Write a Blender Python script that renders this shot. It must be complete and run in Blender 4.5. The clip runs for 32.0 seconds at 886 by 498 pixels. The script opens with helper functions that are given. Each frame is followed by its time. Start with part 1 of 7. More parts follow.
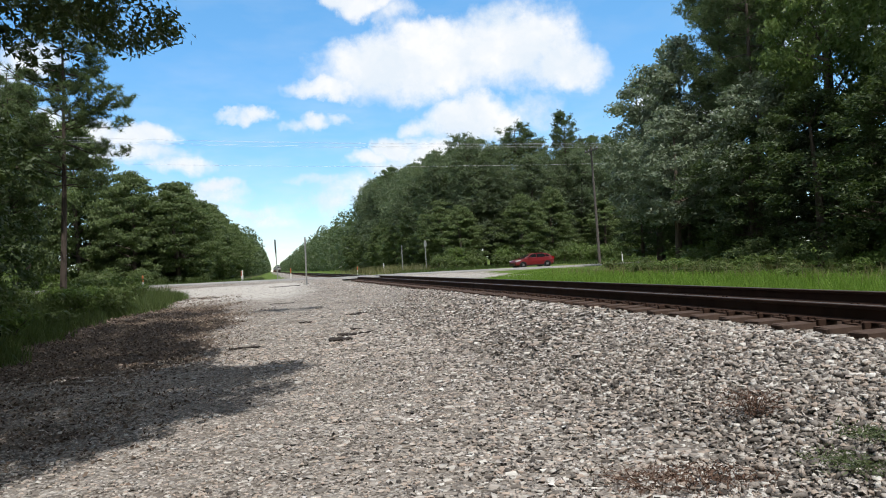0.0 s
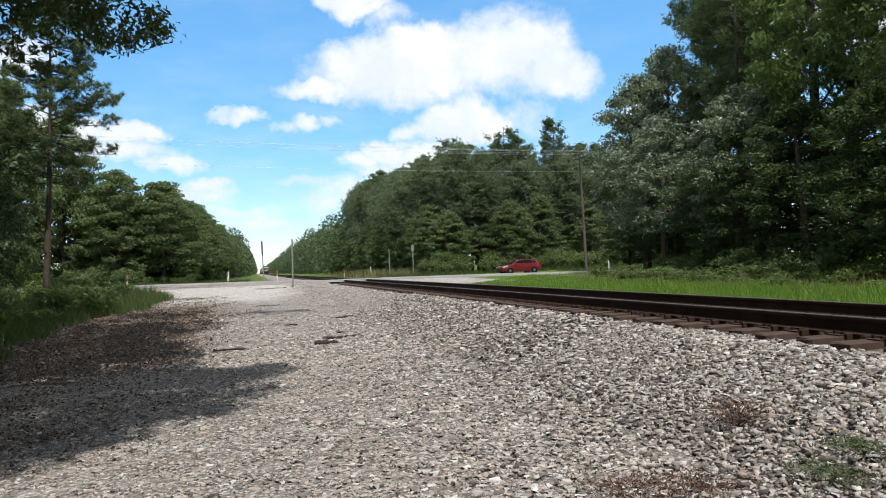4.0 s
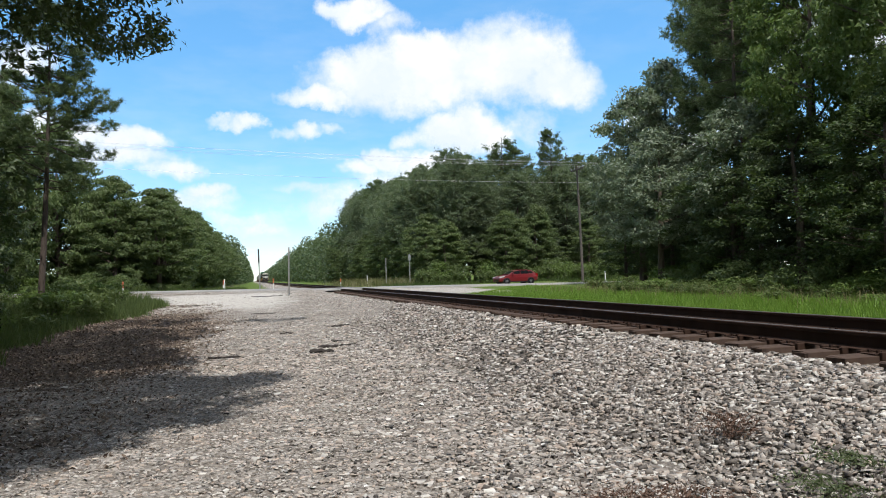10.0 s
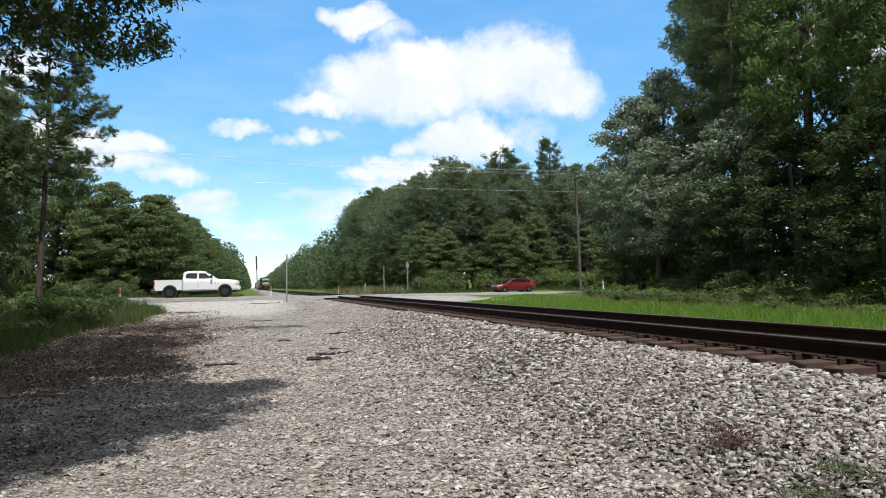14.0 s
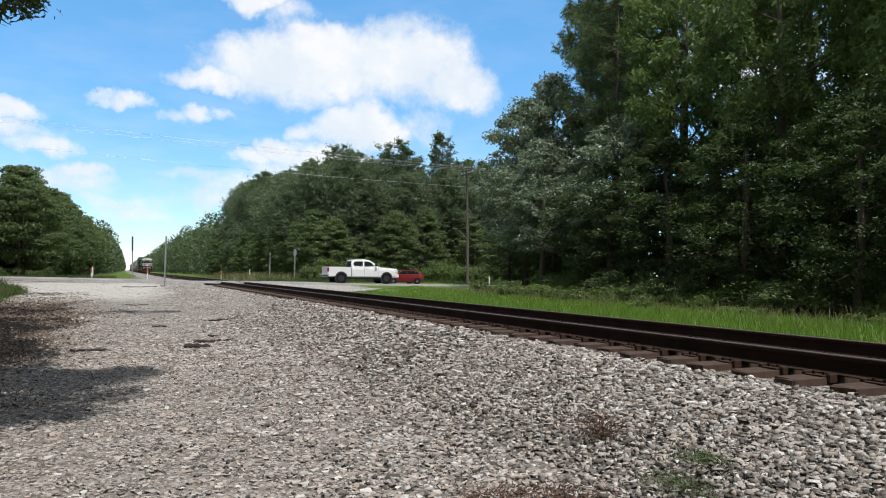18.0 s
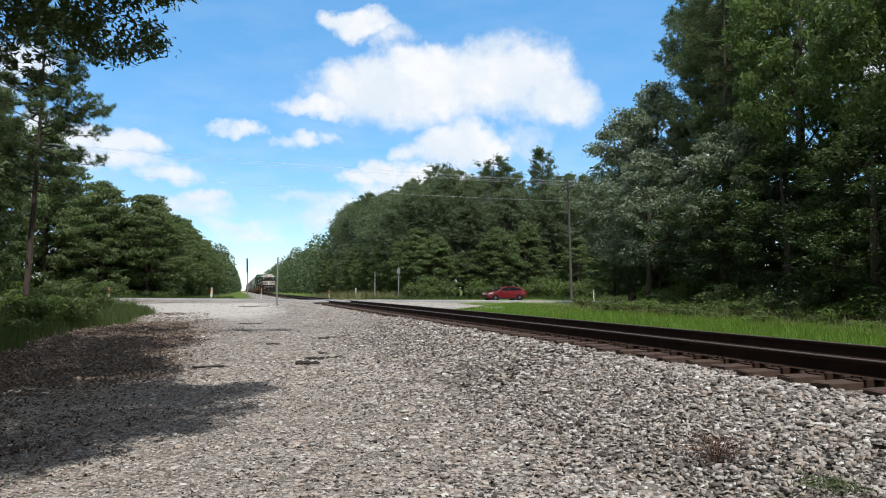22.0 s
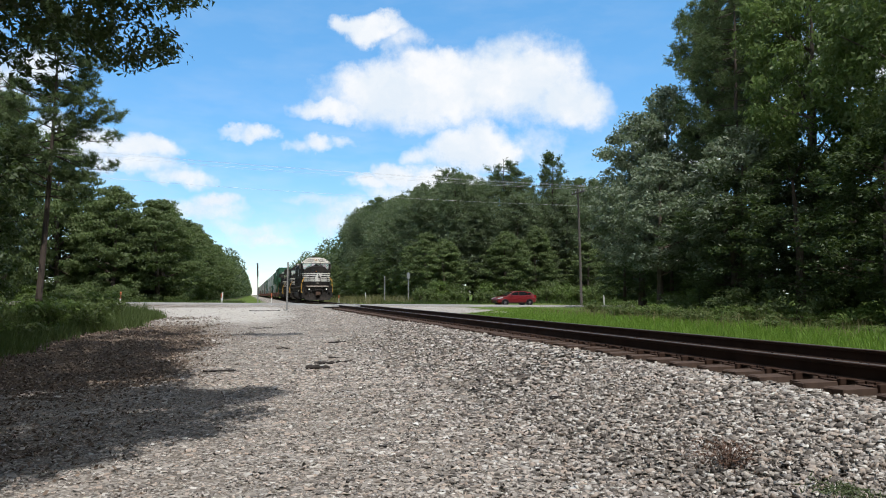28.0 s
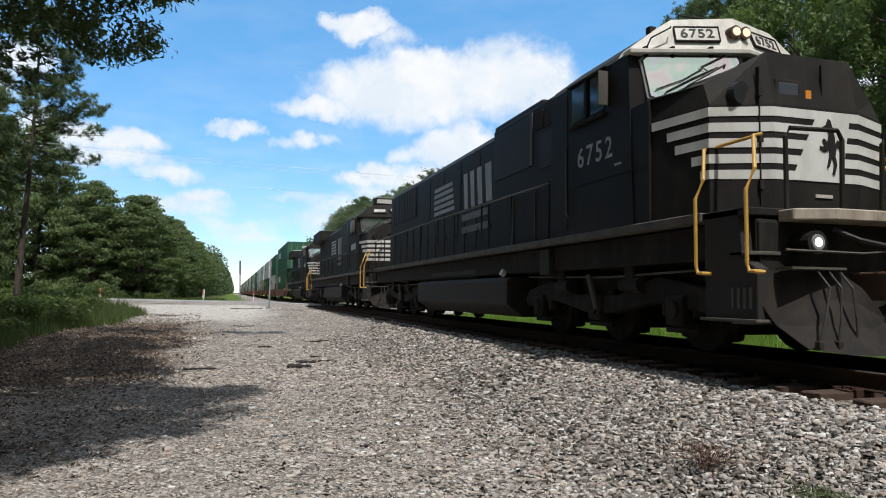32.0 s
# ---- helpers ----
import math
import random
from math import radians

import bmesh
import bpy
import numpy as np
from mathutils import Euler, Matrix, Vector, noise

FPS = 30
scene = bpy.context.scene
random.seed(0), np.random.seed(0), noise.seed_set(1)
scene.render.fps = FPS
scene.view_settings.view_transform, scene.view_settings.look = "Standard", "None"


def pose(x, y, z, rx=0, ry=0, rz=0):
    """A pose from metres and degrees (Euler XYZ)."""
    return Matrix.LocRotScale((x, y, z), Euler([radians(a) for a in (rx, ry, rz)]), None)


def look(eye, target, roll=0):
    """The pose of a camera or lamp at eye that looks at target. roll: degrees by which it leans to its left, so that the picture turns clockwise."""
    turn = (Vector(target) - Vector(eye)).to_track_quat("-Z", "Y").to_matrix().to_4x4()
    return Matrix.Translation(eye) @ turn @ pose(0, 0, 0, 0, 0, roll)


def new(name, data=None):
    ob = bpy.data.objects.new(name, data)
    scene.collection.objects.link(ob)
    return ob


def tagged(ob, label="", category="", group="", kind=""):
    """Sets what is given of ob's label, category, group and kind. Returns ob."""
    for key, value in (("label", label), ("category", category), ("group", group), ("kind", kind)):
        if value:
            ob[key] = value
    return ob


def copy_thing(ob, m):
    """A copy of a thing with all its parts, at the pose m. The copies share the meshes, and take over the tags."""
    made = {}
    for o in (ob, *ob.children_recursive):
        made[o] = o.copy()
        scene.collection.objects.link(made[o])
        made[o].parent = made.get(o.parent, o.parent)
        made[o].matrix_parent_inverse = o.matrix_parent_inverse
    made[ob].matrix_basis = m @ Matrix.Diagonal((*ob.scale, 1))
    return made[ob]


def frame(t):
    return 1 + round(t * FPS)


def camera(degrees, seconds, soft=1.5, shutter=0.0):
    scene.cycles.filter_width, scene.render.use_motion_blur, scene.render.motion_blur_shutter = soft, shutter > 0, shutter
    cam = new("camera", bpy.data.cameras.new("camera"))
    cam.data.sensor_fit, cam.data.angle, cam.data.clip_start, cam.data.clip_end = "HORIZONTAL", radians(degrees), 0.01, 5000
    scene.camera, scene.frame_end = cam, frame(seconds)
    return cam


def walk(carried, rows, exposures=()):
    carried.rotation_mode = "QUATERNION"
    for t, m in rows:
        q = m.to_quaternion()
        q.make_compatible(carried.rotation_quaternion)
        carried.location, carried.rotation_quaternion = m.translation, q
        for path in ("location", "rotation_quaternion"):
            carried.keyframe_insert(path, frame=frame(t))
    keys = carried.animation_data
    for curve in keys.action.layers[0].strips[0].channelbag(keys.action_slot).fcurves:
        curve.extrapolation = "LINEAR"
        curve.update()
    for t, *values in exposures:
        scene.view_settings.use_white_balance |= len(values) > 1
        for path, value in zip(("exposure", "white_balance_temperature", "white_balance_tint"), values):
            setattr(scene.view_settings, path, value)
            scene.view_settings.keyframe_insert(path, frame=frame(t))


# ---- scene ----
# ================= camera =================
EYE = (0.0, 0.0, 0.69)
cam = camera(64.5, 32.0, soft=1.05)
PATH = [
    (0, 91.03, 3.34, -13.88),
    (0.5, 90.71, 2.92, -14.17),
    (1, 90.67, 2.83, -14.46),
    (1.5, 90.77, 2.67, -14.62),
    (2, 90.90, 2.78, -14.79),
    (2.5, 91.10, 2.72, -14.89),
    (3, 91.25, 2.45, -14.94),
    (3.5, 91.30, 2.40, -14.95),
    (5.5, 91.59, 2.34, -14.79),
    (6, 91.62, 2.32, -14.76),
    (6.5, 91.61, 2.10, -14.74),
    (7, 91.60, 2.32, -14.81),
    (7.5, 91.64, 2.20, -14.88),
    (8, 91.66, 2.03, -15.04),
    (8.5, 91.61, 1.98, -15.12),
    (9, 91.82, 1.76, -15.27),
    (9.5, 92.02, 1.76, -15.27),
    (10, 92.14, 1.78, -15.20),
    (10.5, 92.33, 1.74, -15.12),
    (11, 92.50, 1.55, -15.09),
    (11.5, 92.58, 1.53, -15.05),
    (12, 92.72, 1.59, -14.85),
    (12.5, 92.73, 1.38, -14.88),
    (13, 92.83, 1.42, -15.02),
    (13.5, 92.86, 1.25, -15.16),
    (14, 92.80, 1.43, -15.37),
    (14.5, 92.75, 1.23, -15.62),
    (16.5, 92.81, 1.43, -14.75),
    (17, 92.98, 0.08, -17.04),
    (17.5, 92.35, -0.23, -24.66),
    (18, 92.01, -0.62, -24.43),
    (18.5, 91.79, -1.66, -16.87),
    (19, 94.73, 1.50, -14.37),
    (19.5, 94.34, -0.44, -11.84),
    (20, 94.24, 0.92, -11.89),
    (20.5, 93.76, 0.58, -13.68),
    (21, 93.01, 0.20, -15.73),
    (21.5, 92.88, 0.65, -15.94),
    (22, 93.34, 0.19, -16.11),
    (22.5, 93.84, -0.53, -16.28),
    (23, 94.31, -0.28, -16.44),
    (23.5, 94.57, -0.10, -16.59),
    (24, 94.64, 0.05, -16.54),
    (24.5, 94.74, 0.21, -16.33),
    (25, 94.77, 0.07, -16.15),
    (25.5, 94.61, 0.20, -15.87),
    (27.5, 93.89, -0.00, -15.38),
    (28, 93.71, 0.16, -15.32),
    (28.5, 93.64, -0.09, -15.43),
    (29, 93.65, -0.19, -15.58),
    (29.5, 93.84, -0.24, -15.77),
    (30, 93.89, -0.40, -15.97),
    (30.5, 94.06, -0.29, -16.06),
    (31, 93.79, -0.20, -16.20),
    (31.5, 93.40, -0.22, -16.42),
    (32, 93.75, -0.60, -16.68),
]
walk(cam, [(t, pose(*EYE, rx, ry, rz)) for t, rx, ry, rz in PATH],
     [(0.0, 0.06, 6480, 10), (6.0, 0.16, 6460, 10), (14.0, 0.14, 6420, 10), (17.0, 0.02, 6400, 10), (32.0, 0.02, 6400, 10)])

# ================= world and sun =================
SUN_TO = Vector((0.05, -0.80, 1.62)).normalized()
SUN_EL, SUN_AZ = math.asin(SUN_TO.z), math.atan2(SUN_TO.x, SUN_TO.y)
world = bpy.data.worlds.new("world")
scene.world = world
world.use_nodes = True
wn = world.node_tree
wn.nodes.clear()
sky = wn.nodes.new("ShaderNodeTexSky")
sky.sky_type, sky.sun_disc = "NISHITA", False
sky.sun_elevation, sky.sun_rotation = SUN_EL, SUN_AZ
sky.air_density, sky.dust_density, sky.ozone_density = 1.0, 0.0, 2.6
bg = wn.nodes.new("ShaderNodeBackground")
bg.inputs["Strength"].default_value = 0.19
wo = wn.nodes.new("ShaderNodeOutputWorld")
hs = wn.nodes.new("ShaderNodeHueSaturation")
hs.inputs["Saturation"].default_value = 1.22
haze = wn.nodes.new("ShaderNodeMix")
haze.data_type = "RGBA"
haze.inputs[0].default_value = 0.42
haze.inputs[7].default_value = (1.65, 3.2, 5.0, 1.0)
wn.links.new(sky.outputs[0], haze.inputs[6])
wn.links.new(haze.outputs[2], hs.inputs["Color"])
wn.links.new(hs.outputs[0], bg.inputs["Color"])
wn.links.new(bg.outputs[0], wo.inputs["Surface"])
sun_data = bpy.data.lights.new("sun", "SUN")
sun_data.energy, sun_data.angle, sun_data.color = 4.1, radians(0.55), (1.0, 0.965, 0.91)
sun_ob = new("sun", sun_data)
sun_ob.matrix_world = look(SUN_TO * 60, (0, 0, 0))
scene.view_settings.exposure = 0.0
# ================= materials =================
class Nodes:
    """A small builder for node materials."""

    def __init__(self, name):
        self.mat = bpy.data.materials.new(name)
        self.mat.use_nodes = True
        self.t = self.mat.node_tree
        self.t.nodes.clear()
        self.out = self.t.nodes.new("ShaderNodeOutputMaterial")

    def n(self, kind, **settings):
        node = self.t.nodes.new("ShaderNode" + kind)
        for k, v in settings.items():
            setattr(node, k, v)
        return node

    def put(self, socket, value):
        if isinstance(value, bpy.types.NodeSocket):
            self.t.links.new(value, socket)
        elif isinstance(value, (tuple, list)) and socket.type == "RGBA" and len(value) == 3:
            socket.default_value = (*value, 1)
        else:
            socket.default_value = value

    def coord(self, which="Object"):
        return self.n("TexCoord").outputs[which]

    def scaled(self, vec, s):
        m = self.n("Mapping")
        self.put(m.inputs["Vector"], vec)
        m.inputs["Scale"].default_value = s if isinstance(s, tuple) else (s, s, s)
        return m.outputs[0]

    def noise(self, vec, scale, detail=4.0, rough=0.55, out="Fac", distortion=0.0):
        x = self.n("TexNoise")
        self.put(x.inputs["Vector"], vec)
        x.inputs["Scale"].default_value = scale
        x.inputs["Detail"].default_value = detail
        x.inputs["Roughness"].default_value = rough
        x.inputs["Distortion"].default_value = distortion
        return x.outputs[out]

    def voronoi(self, vec, scale, out="Color", feature="F1"):
        x = self.n("TexVoronoi", feature=feature)
        self.put(x.inputs["Vector"], vec)
        x.inputs["Scale"].default_value = scale
        return x.outputs[out]

    def ramp(self, fac, stops):
        r = self.n("ValToRGB")
        self.put(r.inputs[0], fac)
        e = r.color_ramp.elements
        while len(e) < len(stops):
            e.new(0.5)
        for el, (p, c) in zip(e, stops):
            el.position = p
            el.color = (*c, 1) if isinstance(c, tuple) else (c, c, c, 1)
        return r.outputs[0]

    def mix(self, fac, a, b, mode="MIX"):
        m = self.n("Mix", data_type="RGBA", blend_type=mode)
        self.put(m.inputs[0], fac)
        self.put(m.inputs[6], a)
        self.put(m.inputs[7], b)
        return m.outputs[2]

    def math(self, op, a, b=0.0, clamp=False):
        m = self.n("Math", operation=op, use_clamp=clamp)
        self.put(m.inputs[0], a)
        self.put(m.inputs[1], b)
        return m.outputs[0]

    def bump(self, height, strength=0.4, distance=0.02):
        b = self.n("Bump")
        b.inputs["Strength"].default_value = strength
        b.inputs["Distance"].default_value = distance
        self.put(b.inputs["Height"], height)
        return b.outputs[0]

    def bsdf(self, color, rough=0.7, metal=0.0, normal=None, spec=0.5, **more):
        p = self.n("BsdfPrincipled")
        self.put(p.inputs["Base Color"], color)
        self.put(p.inputs["Roughness"], rough)
        self.put(p.inputs["Metallic"], metal)
        p.inputs["Specular IOR Level"].default_value = spec
        if normal is not None:
            self.put(p.inputs["Normal"], normal)
        for k, v in more.items():
            self.put(p.inputs[k.replace("_", " ")], v)
        return p.outputs[0]

    def done(self, shader):
        self.put(self.out.inputs["Surface"], shader)
        return self.mat


def paint(name, color, rough=0.45, dirt=0.25, dirt_color=(0.16, 0.13, 0.1), metal=0.0, scale=1.2, spec=0.5):
    """Paint with dirt streaks and fine grain."""
    k = Nodes(name)
    co = k.coord()
    n1 = k.noise(k.scaled(co, (1, 1, 0.35)), scale * 2.5, 6, 0.62)
    n2 = k.noise(co, scale * 22, 3)
    d = k.math("MULTIPLY", k.ramp(n1, [(0.42, 0.0), (0.72, 1.0)]), dirt)
    c = k.mix(d, color, dirt_color)
    c = k.mix(k.math("MULTIPLY", n2, 0.18), c, tuple(v * 0.55 for v in color))
    r = k.math("ADD", k.math("MULTIPLY", n1, 0.25), rough - 0.1)
    return k.done(k.bsdf(c, r, metal, k.bump(n2, 0.06, 0.004), spec))


def plain(name, color, rough=0.6, metal=0.0, spec=0.5):
    k = Nodes(name)
    n = k.noise(k.coord(), 14, 4)
    c = k.mix(n, tuple(v * 0.8 for v in color), tuple(min(1, v * 1.15) for v in color))
    return k.done(k.bsdf(c, rough, metal, None, spec))


def glow(name, color, strength):
    k = Nodes(name)
    e = k.n("Emission")
    k.put(e.inputs["Color"], color)
    e.inputs["Strength"].default_value = strength
    return k.done(e.outputs[0])


def leaf_material(name, dark, light, trans=0.35, rough=0.5):
    k = Nodes(name)
    isl = k.n("NewGeometry").outputs["Random Per Island"]
    obj = k.n("ObjectInfo").outputs["Random"]
    big = k.noise(k.coord(), 0.55, 2)
    f = k.math("ADD", k.math("MULTIPLY", isl, 0.5), k.math("MULTIPLY", big, 0.5))
    c = k.mix(f, dark, light)
    c = k.mix(k.math("MULTIPLY", obj, 0.35), c, (0.075, 0.10, 0.045))
    p = k.bsdf(c, rough, 0.0, None, 0.3)
    tr = k.n("BsdfTranslucent")
    k.put(tr.inputs["Color"], k.mix(0.5, c, (0.12, 0.19, 0.03)))
    m = k.n("MixShader")
    m.inputs[0].default_value = trans
    k.put(m.inputs[1], p)
    k.put(m.inputs[2], tr.outputs[0])
    return k.done(m.outputs[0])


def bark_material(name, a, b):
    k = Nodes(name)
    co = k.scaled(k.coord(), (1, 1, 0.22))
    n = k.noise(co, 9, 6, 0.65)
    v = k.voronoi(co, 14, "Distance")
    c = k.mix(n, a, b)
    return k.done(k.bsdf(c, 0.92, 0, k.bump(v, 0.7, 0.03), 0.2))


def ground_material():
    """Soil and turf, with gravel lot, and dirt with the oak's shade, where the sheet's own marks say so."""
    k = Nodes("ground_soil")
    co = k.coord()
    at = k.n("Attribute", attribute_name="lot").outputs["Fac"]
    dirt = k.n("Attribute", attribute_name="dirt").outputs["Fac"]
    pale = k.n("Attribute", attribute_name="pale").outputs["Fac"]
    n_big, n_mid, n_fine = k.noise(co, 0.35, 4), k.noise(co, 2.2, 5, 0.6), k.noise(co, 38, 4, 0.6)
    grass = k.mix(n_mid, (0.062, 0.105, 0.018), (0.125, 0.185, 0.036))
    grass = k.mix(k.ramp(n_big, [(0.5, 0.0), (0.75, 0.6)]), grass, (0.17, 0.15, 0.075))
    vor = k.voronoi(co, 26, "Color")
    vd = k.voronoi(co, 26, "Distance")
    stone = k.mix(k.math("MULTIPLY", k.ramp(vor, [(0.0, 0.0), (1.0, 1.0)]), 1.0), (0.09, 0.080, 0.072), (0.70, 0.65, 0.59))
    fines = k.mix(n_fine, (0.28, 0.252, 0.222), (0.48, 0.445, 0.40))
    lot = k.mix(k.ramp(vd, [(0.42, 0.0), (0.62, 1.0)]), stone, (0.075, 0.060, 0.048))
    lot = k.mix(k.math("MULTIPLY", n_fine, 0.45), lot, fines)
    lot = k.mix(k.ramp(n_mid, [(0.40, 0.0), (0.7, 0.55)]), lot, (0.36, 0.325, 0.285))
    streak = k.noise(k.scaled(co, (0.35, 1.5, 1)), 1.6, 6, 0.65)
    patch = k.noise(k.scaled(co, (0.8, 1.6, 1)), 6.5, 5, 0.7)
    lot = k.mix(k.ramp(streak, [(0.46, 0.0), (0.62, 0.6)]), lot, (0.22, 0.188, 0.158))
    lot = k.mix(k.ramp(streak, [(0.30, 0.5), (0.44, 0.0)]), lot, (0.54, 0.505, 0.46))
    lot = k.mix(k.ramp(patch, [(0.52, 0.0), (0.66, 0.5)]), lot, (0.125, 0.10, 0.08))
    lot = k.mix(k.ramp(patch, [(0.32, 0.35), (0.45, 0.0)]), lot, (0.56, 0.525, 0.48))
    # litter soil, its brown also standing in for the oak's shade
    soil_and_shade = k.mix(n_fine, (0.075, 0.055, 0.042), (0.21, 0.16, 0.122))
    soil_and_shade = k.mix(k.ramp(vd, [(0.18, 0.55), (0.34, 0.0)]), soil_and_shade, k.mix(vor, (0.10, 0.075, 0.055), (0.34, 0.285, 0.235)))
    soil_and_shade = k.mix(k.ramp(streak, [(0.35, 0.55), (0.5, 0.0)]), soil_and_shade, (0.20, 0.155, 0.12))
    soil_and_shade = k.mix(k.ramp(patch, [(0.4, 0.0), (0.6, 0.7)]), soil_and_shade, (0.045, 0.032, 0.024))
    sand = k.mix(n_fine, (0.46, 0.43, 0.39), (0.66, 0.63, 0.58))
    sand = k.mix(k.ramp(patch, [(0.45, 0.0), (0.65, 0.7)]), sand, (0.24, 0.21, 0.18))
    wob = k.math("MULTIPLY", k.math("SUBTRACT", n_mid, 0.5), 0.9)
    edge = lambda v: k.ramp(k.math("ADD", v, wob), [(0.40, 0.0), (0.62, 1.0)])
    c = k.mix(edge(at), grass, lot)
    c = k.mix(edge(dirt), c, soil_and_shade)
    soft = k.ramp(k.math("ADD", pale, k.math("MULTIPLY", wob, 1.3)), [(0.2, 0.0), (0.95, 1.0)])
    c = k.mix(k.math("MULTIPLY", soft, 0.9), c, sand)
    # ground between shoulder stones darkened, for dirt and for shade in the gaps
    gap_shade = k.n("Attribute", attribute_name="shoulder").outputs["Fac"]
    c = k.mix(k.math("MULTIPLY", gap_shade, 0.6), c, k.mix(n_fine, (0.04, 0.033, 0.027), (0.12, 0.10, 0.085)))
    h = k.math("ADD", k.math("MULTIPLY", vd, -0.8), k.math("MULTIPLY", n_fine, 0.5))
    return k.done(k.bsdf(c, 0.95, 0, k.bump(h, 0.9, 0.04), 0.12))


def stone_material(name, tones, low=0.5):
    k = Nodes(name)
    isl = k.n("NewGeometry").outputs["Random Per Island"]
    n = k.noise(k.coord(), 60, 4)
    own = k.n("ObjectInfo").outputs["Random"]
    c = k.ramp(k.math("FRACT", k.math("ADD", isl, own)), tones)
    c = k.mix(k.math("MULTIPLY", n, low), c, (0.16, 0.145, 0.13))
    return k.done(k.bsdf(c, 0.88, 0, k.bump(n, 0.35, 0.006), 0.25))


def asphalt_material():
    k = Nodes("old_asphalt")
    co = k.coord()
    n1, n2 = k.noise(co, 0.6, 5), k.noise(co, 70, 3)
    c = k.mix(n2, (0.15, 0.145, 0.14), (0.31, 0.30, 0.285))
    c = k.mix(k.ramp(n1, [(0.45, 0.0), (0.65, 0.6)]), c, (0.36, 0.34, 0.31))
    return k.done(k.bsdf(c, 0.9, 0, k.bump(n2, 0.3, 0.008), 0.2))


def ballast_material():
    k = Nodes("ballast_bed")
    co = k.coord()
    vc, vd = k.voronoi(co, 17, "Color"), k.voronoi(co, 17, "Distance")
    n = k.noise(co, 1.3, 5)
    s = k.ramp(vc, [(0.15, (0.12, 0.10, 0.083)), (0.5, (0.30, 0.262, 0.222)), (0.85, (0.50, 0.46, 0.40))])
    s = k.mix(k.ramp(vd, [(0.35, 0.0), (0.62, 0.85)]), s, (0.05, 0.043, 0.037))
    s = k.mix(k.ramp(n, [(0.5, 0.0), (0.75, 0.4)]), s, (0.22, 0.16, 0.11))
    return k.done(k.bsdf(s, 0.92, 0, k.bump(k.math("MULTIPLY", vd, -1.0), 0.9, 0.05), 0.2))


M_GROUND, M_ASPHALT, M_BALLAST = ground_material(), asphalt_material(), ballast_material()
M_STONE = stone_material("crushed_granite", [(0.0, (0.050, 0.043, 0.038)), (0.2, (0.150, 0.132, 0.117)), (0.45, (0.305, 0.275, 0.246)),
                                             (0.60, (0.385, 0.312, 0.258)), (0.78, (0.45, 0.418, 0.382)), (0.94, (0.56, 0.53, 0.49)), (1.0, (0.72, 0.70, 0.66))], 0.22)
M_CHIP = stone_material("gravel_chips", [(0.0, (0.12, 0.104, 0.091)), (0.22, (0.265, 0.236, 0.208)), (0.52, (0.41, 0.376, 0.339)),
                                         (0.72, (0.48, 0.382, 0.312)), (0.93, (0.54, 0.505, 0.462)), (1.0, (0.68, 0.65, 0.61))], 0.28)
M_RUST = paint("rusty_rail_steel", (0.050, 0.027, 0.018), 0.85, 0.6, (0.022, 0.014, 0.010), spec=0.2)
M_RAILTOP = plain("polished_rail_head", (0.20, 0.185, 0.175), 0.5, 0.9)
M_TIE = paint("weathered_tie_wood", (0.085, 0.056, 0.042), 0.9, 0.8, (0.042, 0.030, 0.024), scale=5, spec=0.2)
M_BARK = bark_material("dark_bark", (0.055, 0.043, 0.034), (0.15, 0.12, 0.095))
M_PINEBARK = bark_material("pine_bark", (0.05, 0.039, 0.033), (0.135, 0.106, 0.088))
# darkened for the wood's deep shade; roadside leaves keep the lighter tone
M_LEAF = leaf_material("shaded_broad_leaves", (0.032, 0.052, 0.019), (0.092, 0.128, 0.047), 0.3)
M_HEDGE = leaf_material("roadside_leaves", (0.098, 0.136, 0.056), (0.235, 0.295, 0.125), 0.52)
# leaf tone darkened to stand in for the limbs' shaded undersides
M_OAK = leaf_material("shaded_oak_leaves", (0.030, 0.046, 0.018), (0.095, 0.125, 0.046), 0.3)
M_LEAF2 = leaf_material("grey_green_leaves", (0.105, 0.138, 0.088), (0.34, 0.39, 0.28), 0.36, 0.42)
M_LEAF3 = leaf_material("bright_leaves", (0.092, 0.145, 0.040), (0.23, 0.305, 0.095), 0.52)
M_BUSH = leaf_material("bush_leaves", (0.090, 0.145, 0.035), (0.22, 0.305, 0.085), 0.5)
M_FARLEAF = leaf_material("far_wood_leaves", (0.060, 0.086, 0.044), (0.150, 0.195, 0.095), 0.34)
M_BANK = leaf_material("bank_weeds", (0.064, 0.092, 0.030), (0.185, 0.235, 0.078), 0.45)
M_DUSTYWEED = leaf_material("dusty_weed", (0.085, 0.11, 0.052), (0.19, 0.225, 0.115), 0.35)
M_NEEDLE = leaf_material("pine_needles", (0.088, 0.126, 0.062), (0.235, 0.295, 0.145), 0.45)
# needle colour paled and greyed to stand in for distance haze
M_HAZYNEEDLE = leaf_material("hazy_pine_needles", (0.125, 0.160, 0.105), (0.285, 0.34, 0.21), 0.48)
M_GRASS = leaf_material("fresh_grass", (0.13, 0.245, 0.025), (0.29, 0.46, 0.07), 0.48)
M_DRYGRASS = leaf_material("dry_grass", (0.13, 0.12, 0.05), (0.30, 0.26, 0.13), 0.3)
M_WEED = leaf_material("weed_leaves", (0.034, 0.062, 0.014), (0.10, 0.15, 0.036), 0.4)
M_DEADLEAF = plain("dead_brown_weed", (0.115, 0.066, 0.044), 0.9)
M_LITTER = stone_material("fallen_leaves", [(0.0, (0.08, 0.058, 0.044)), (0.4, (0.165, 0.120, 0.090)), (0.75, (0.25, 0.19, 0.145)), (1.0, (0.38, 0.315, 0.255))], 0.2)
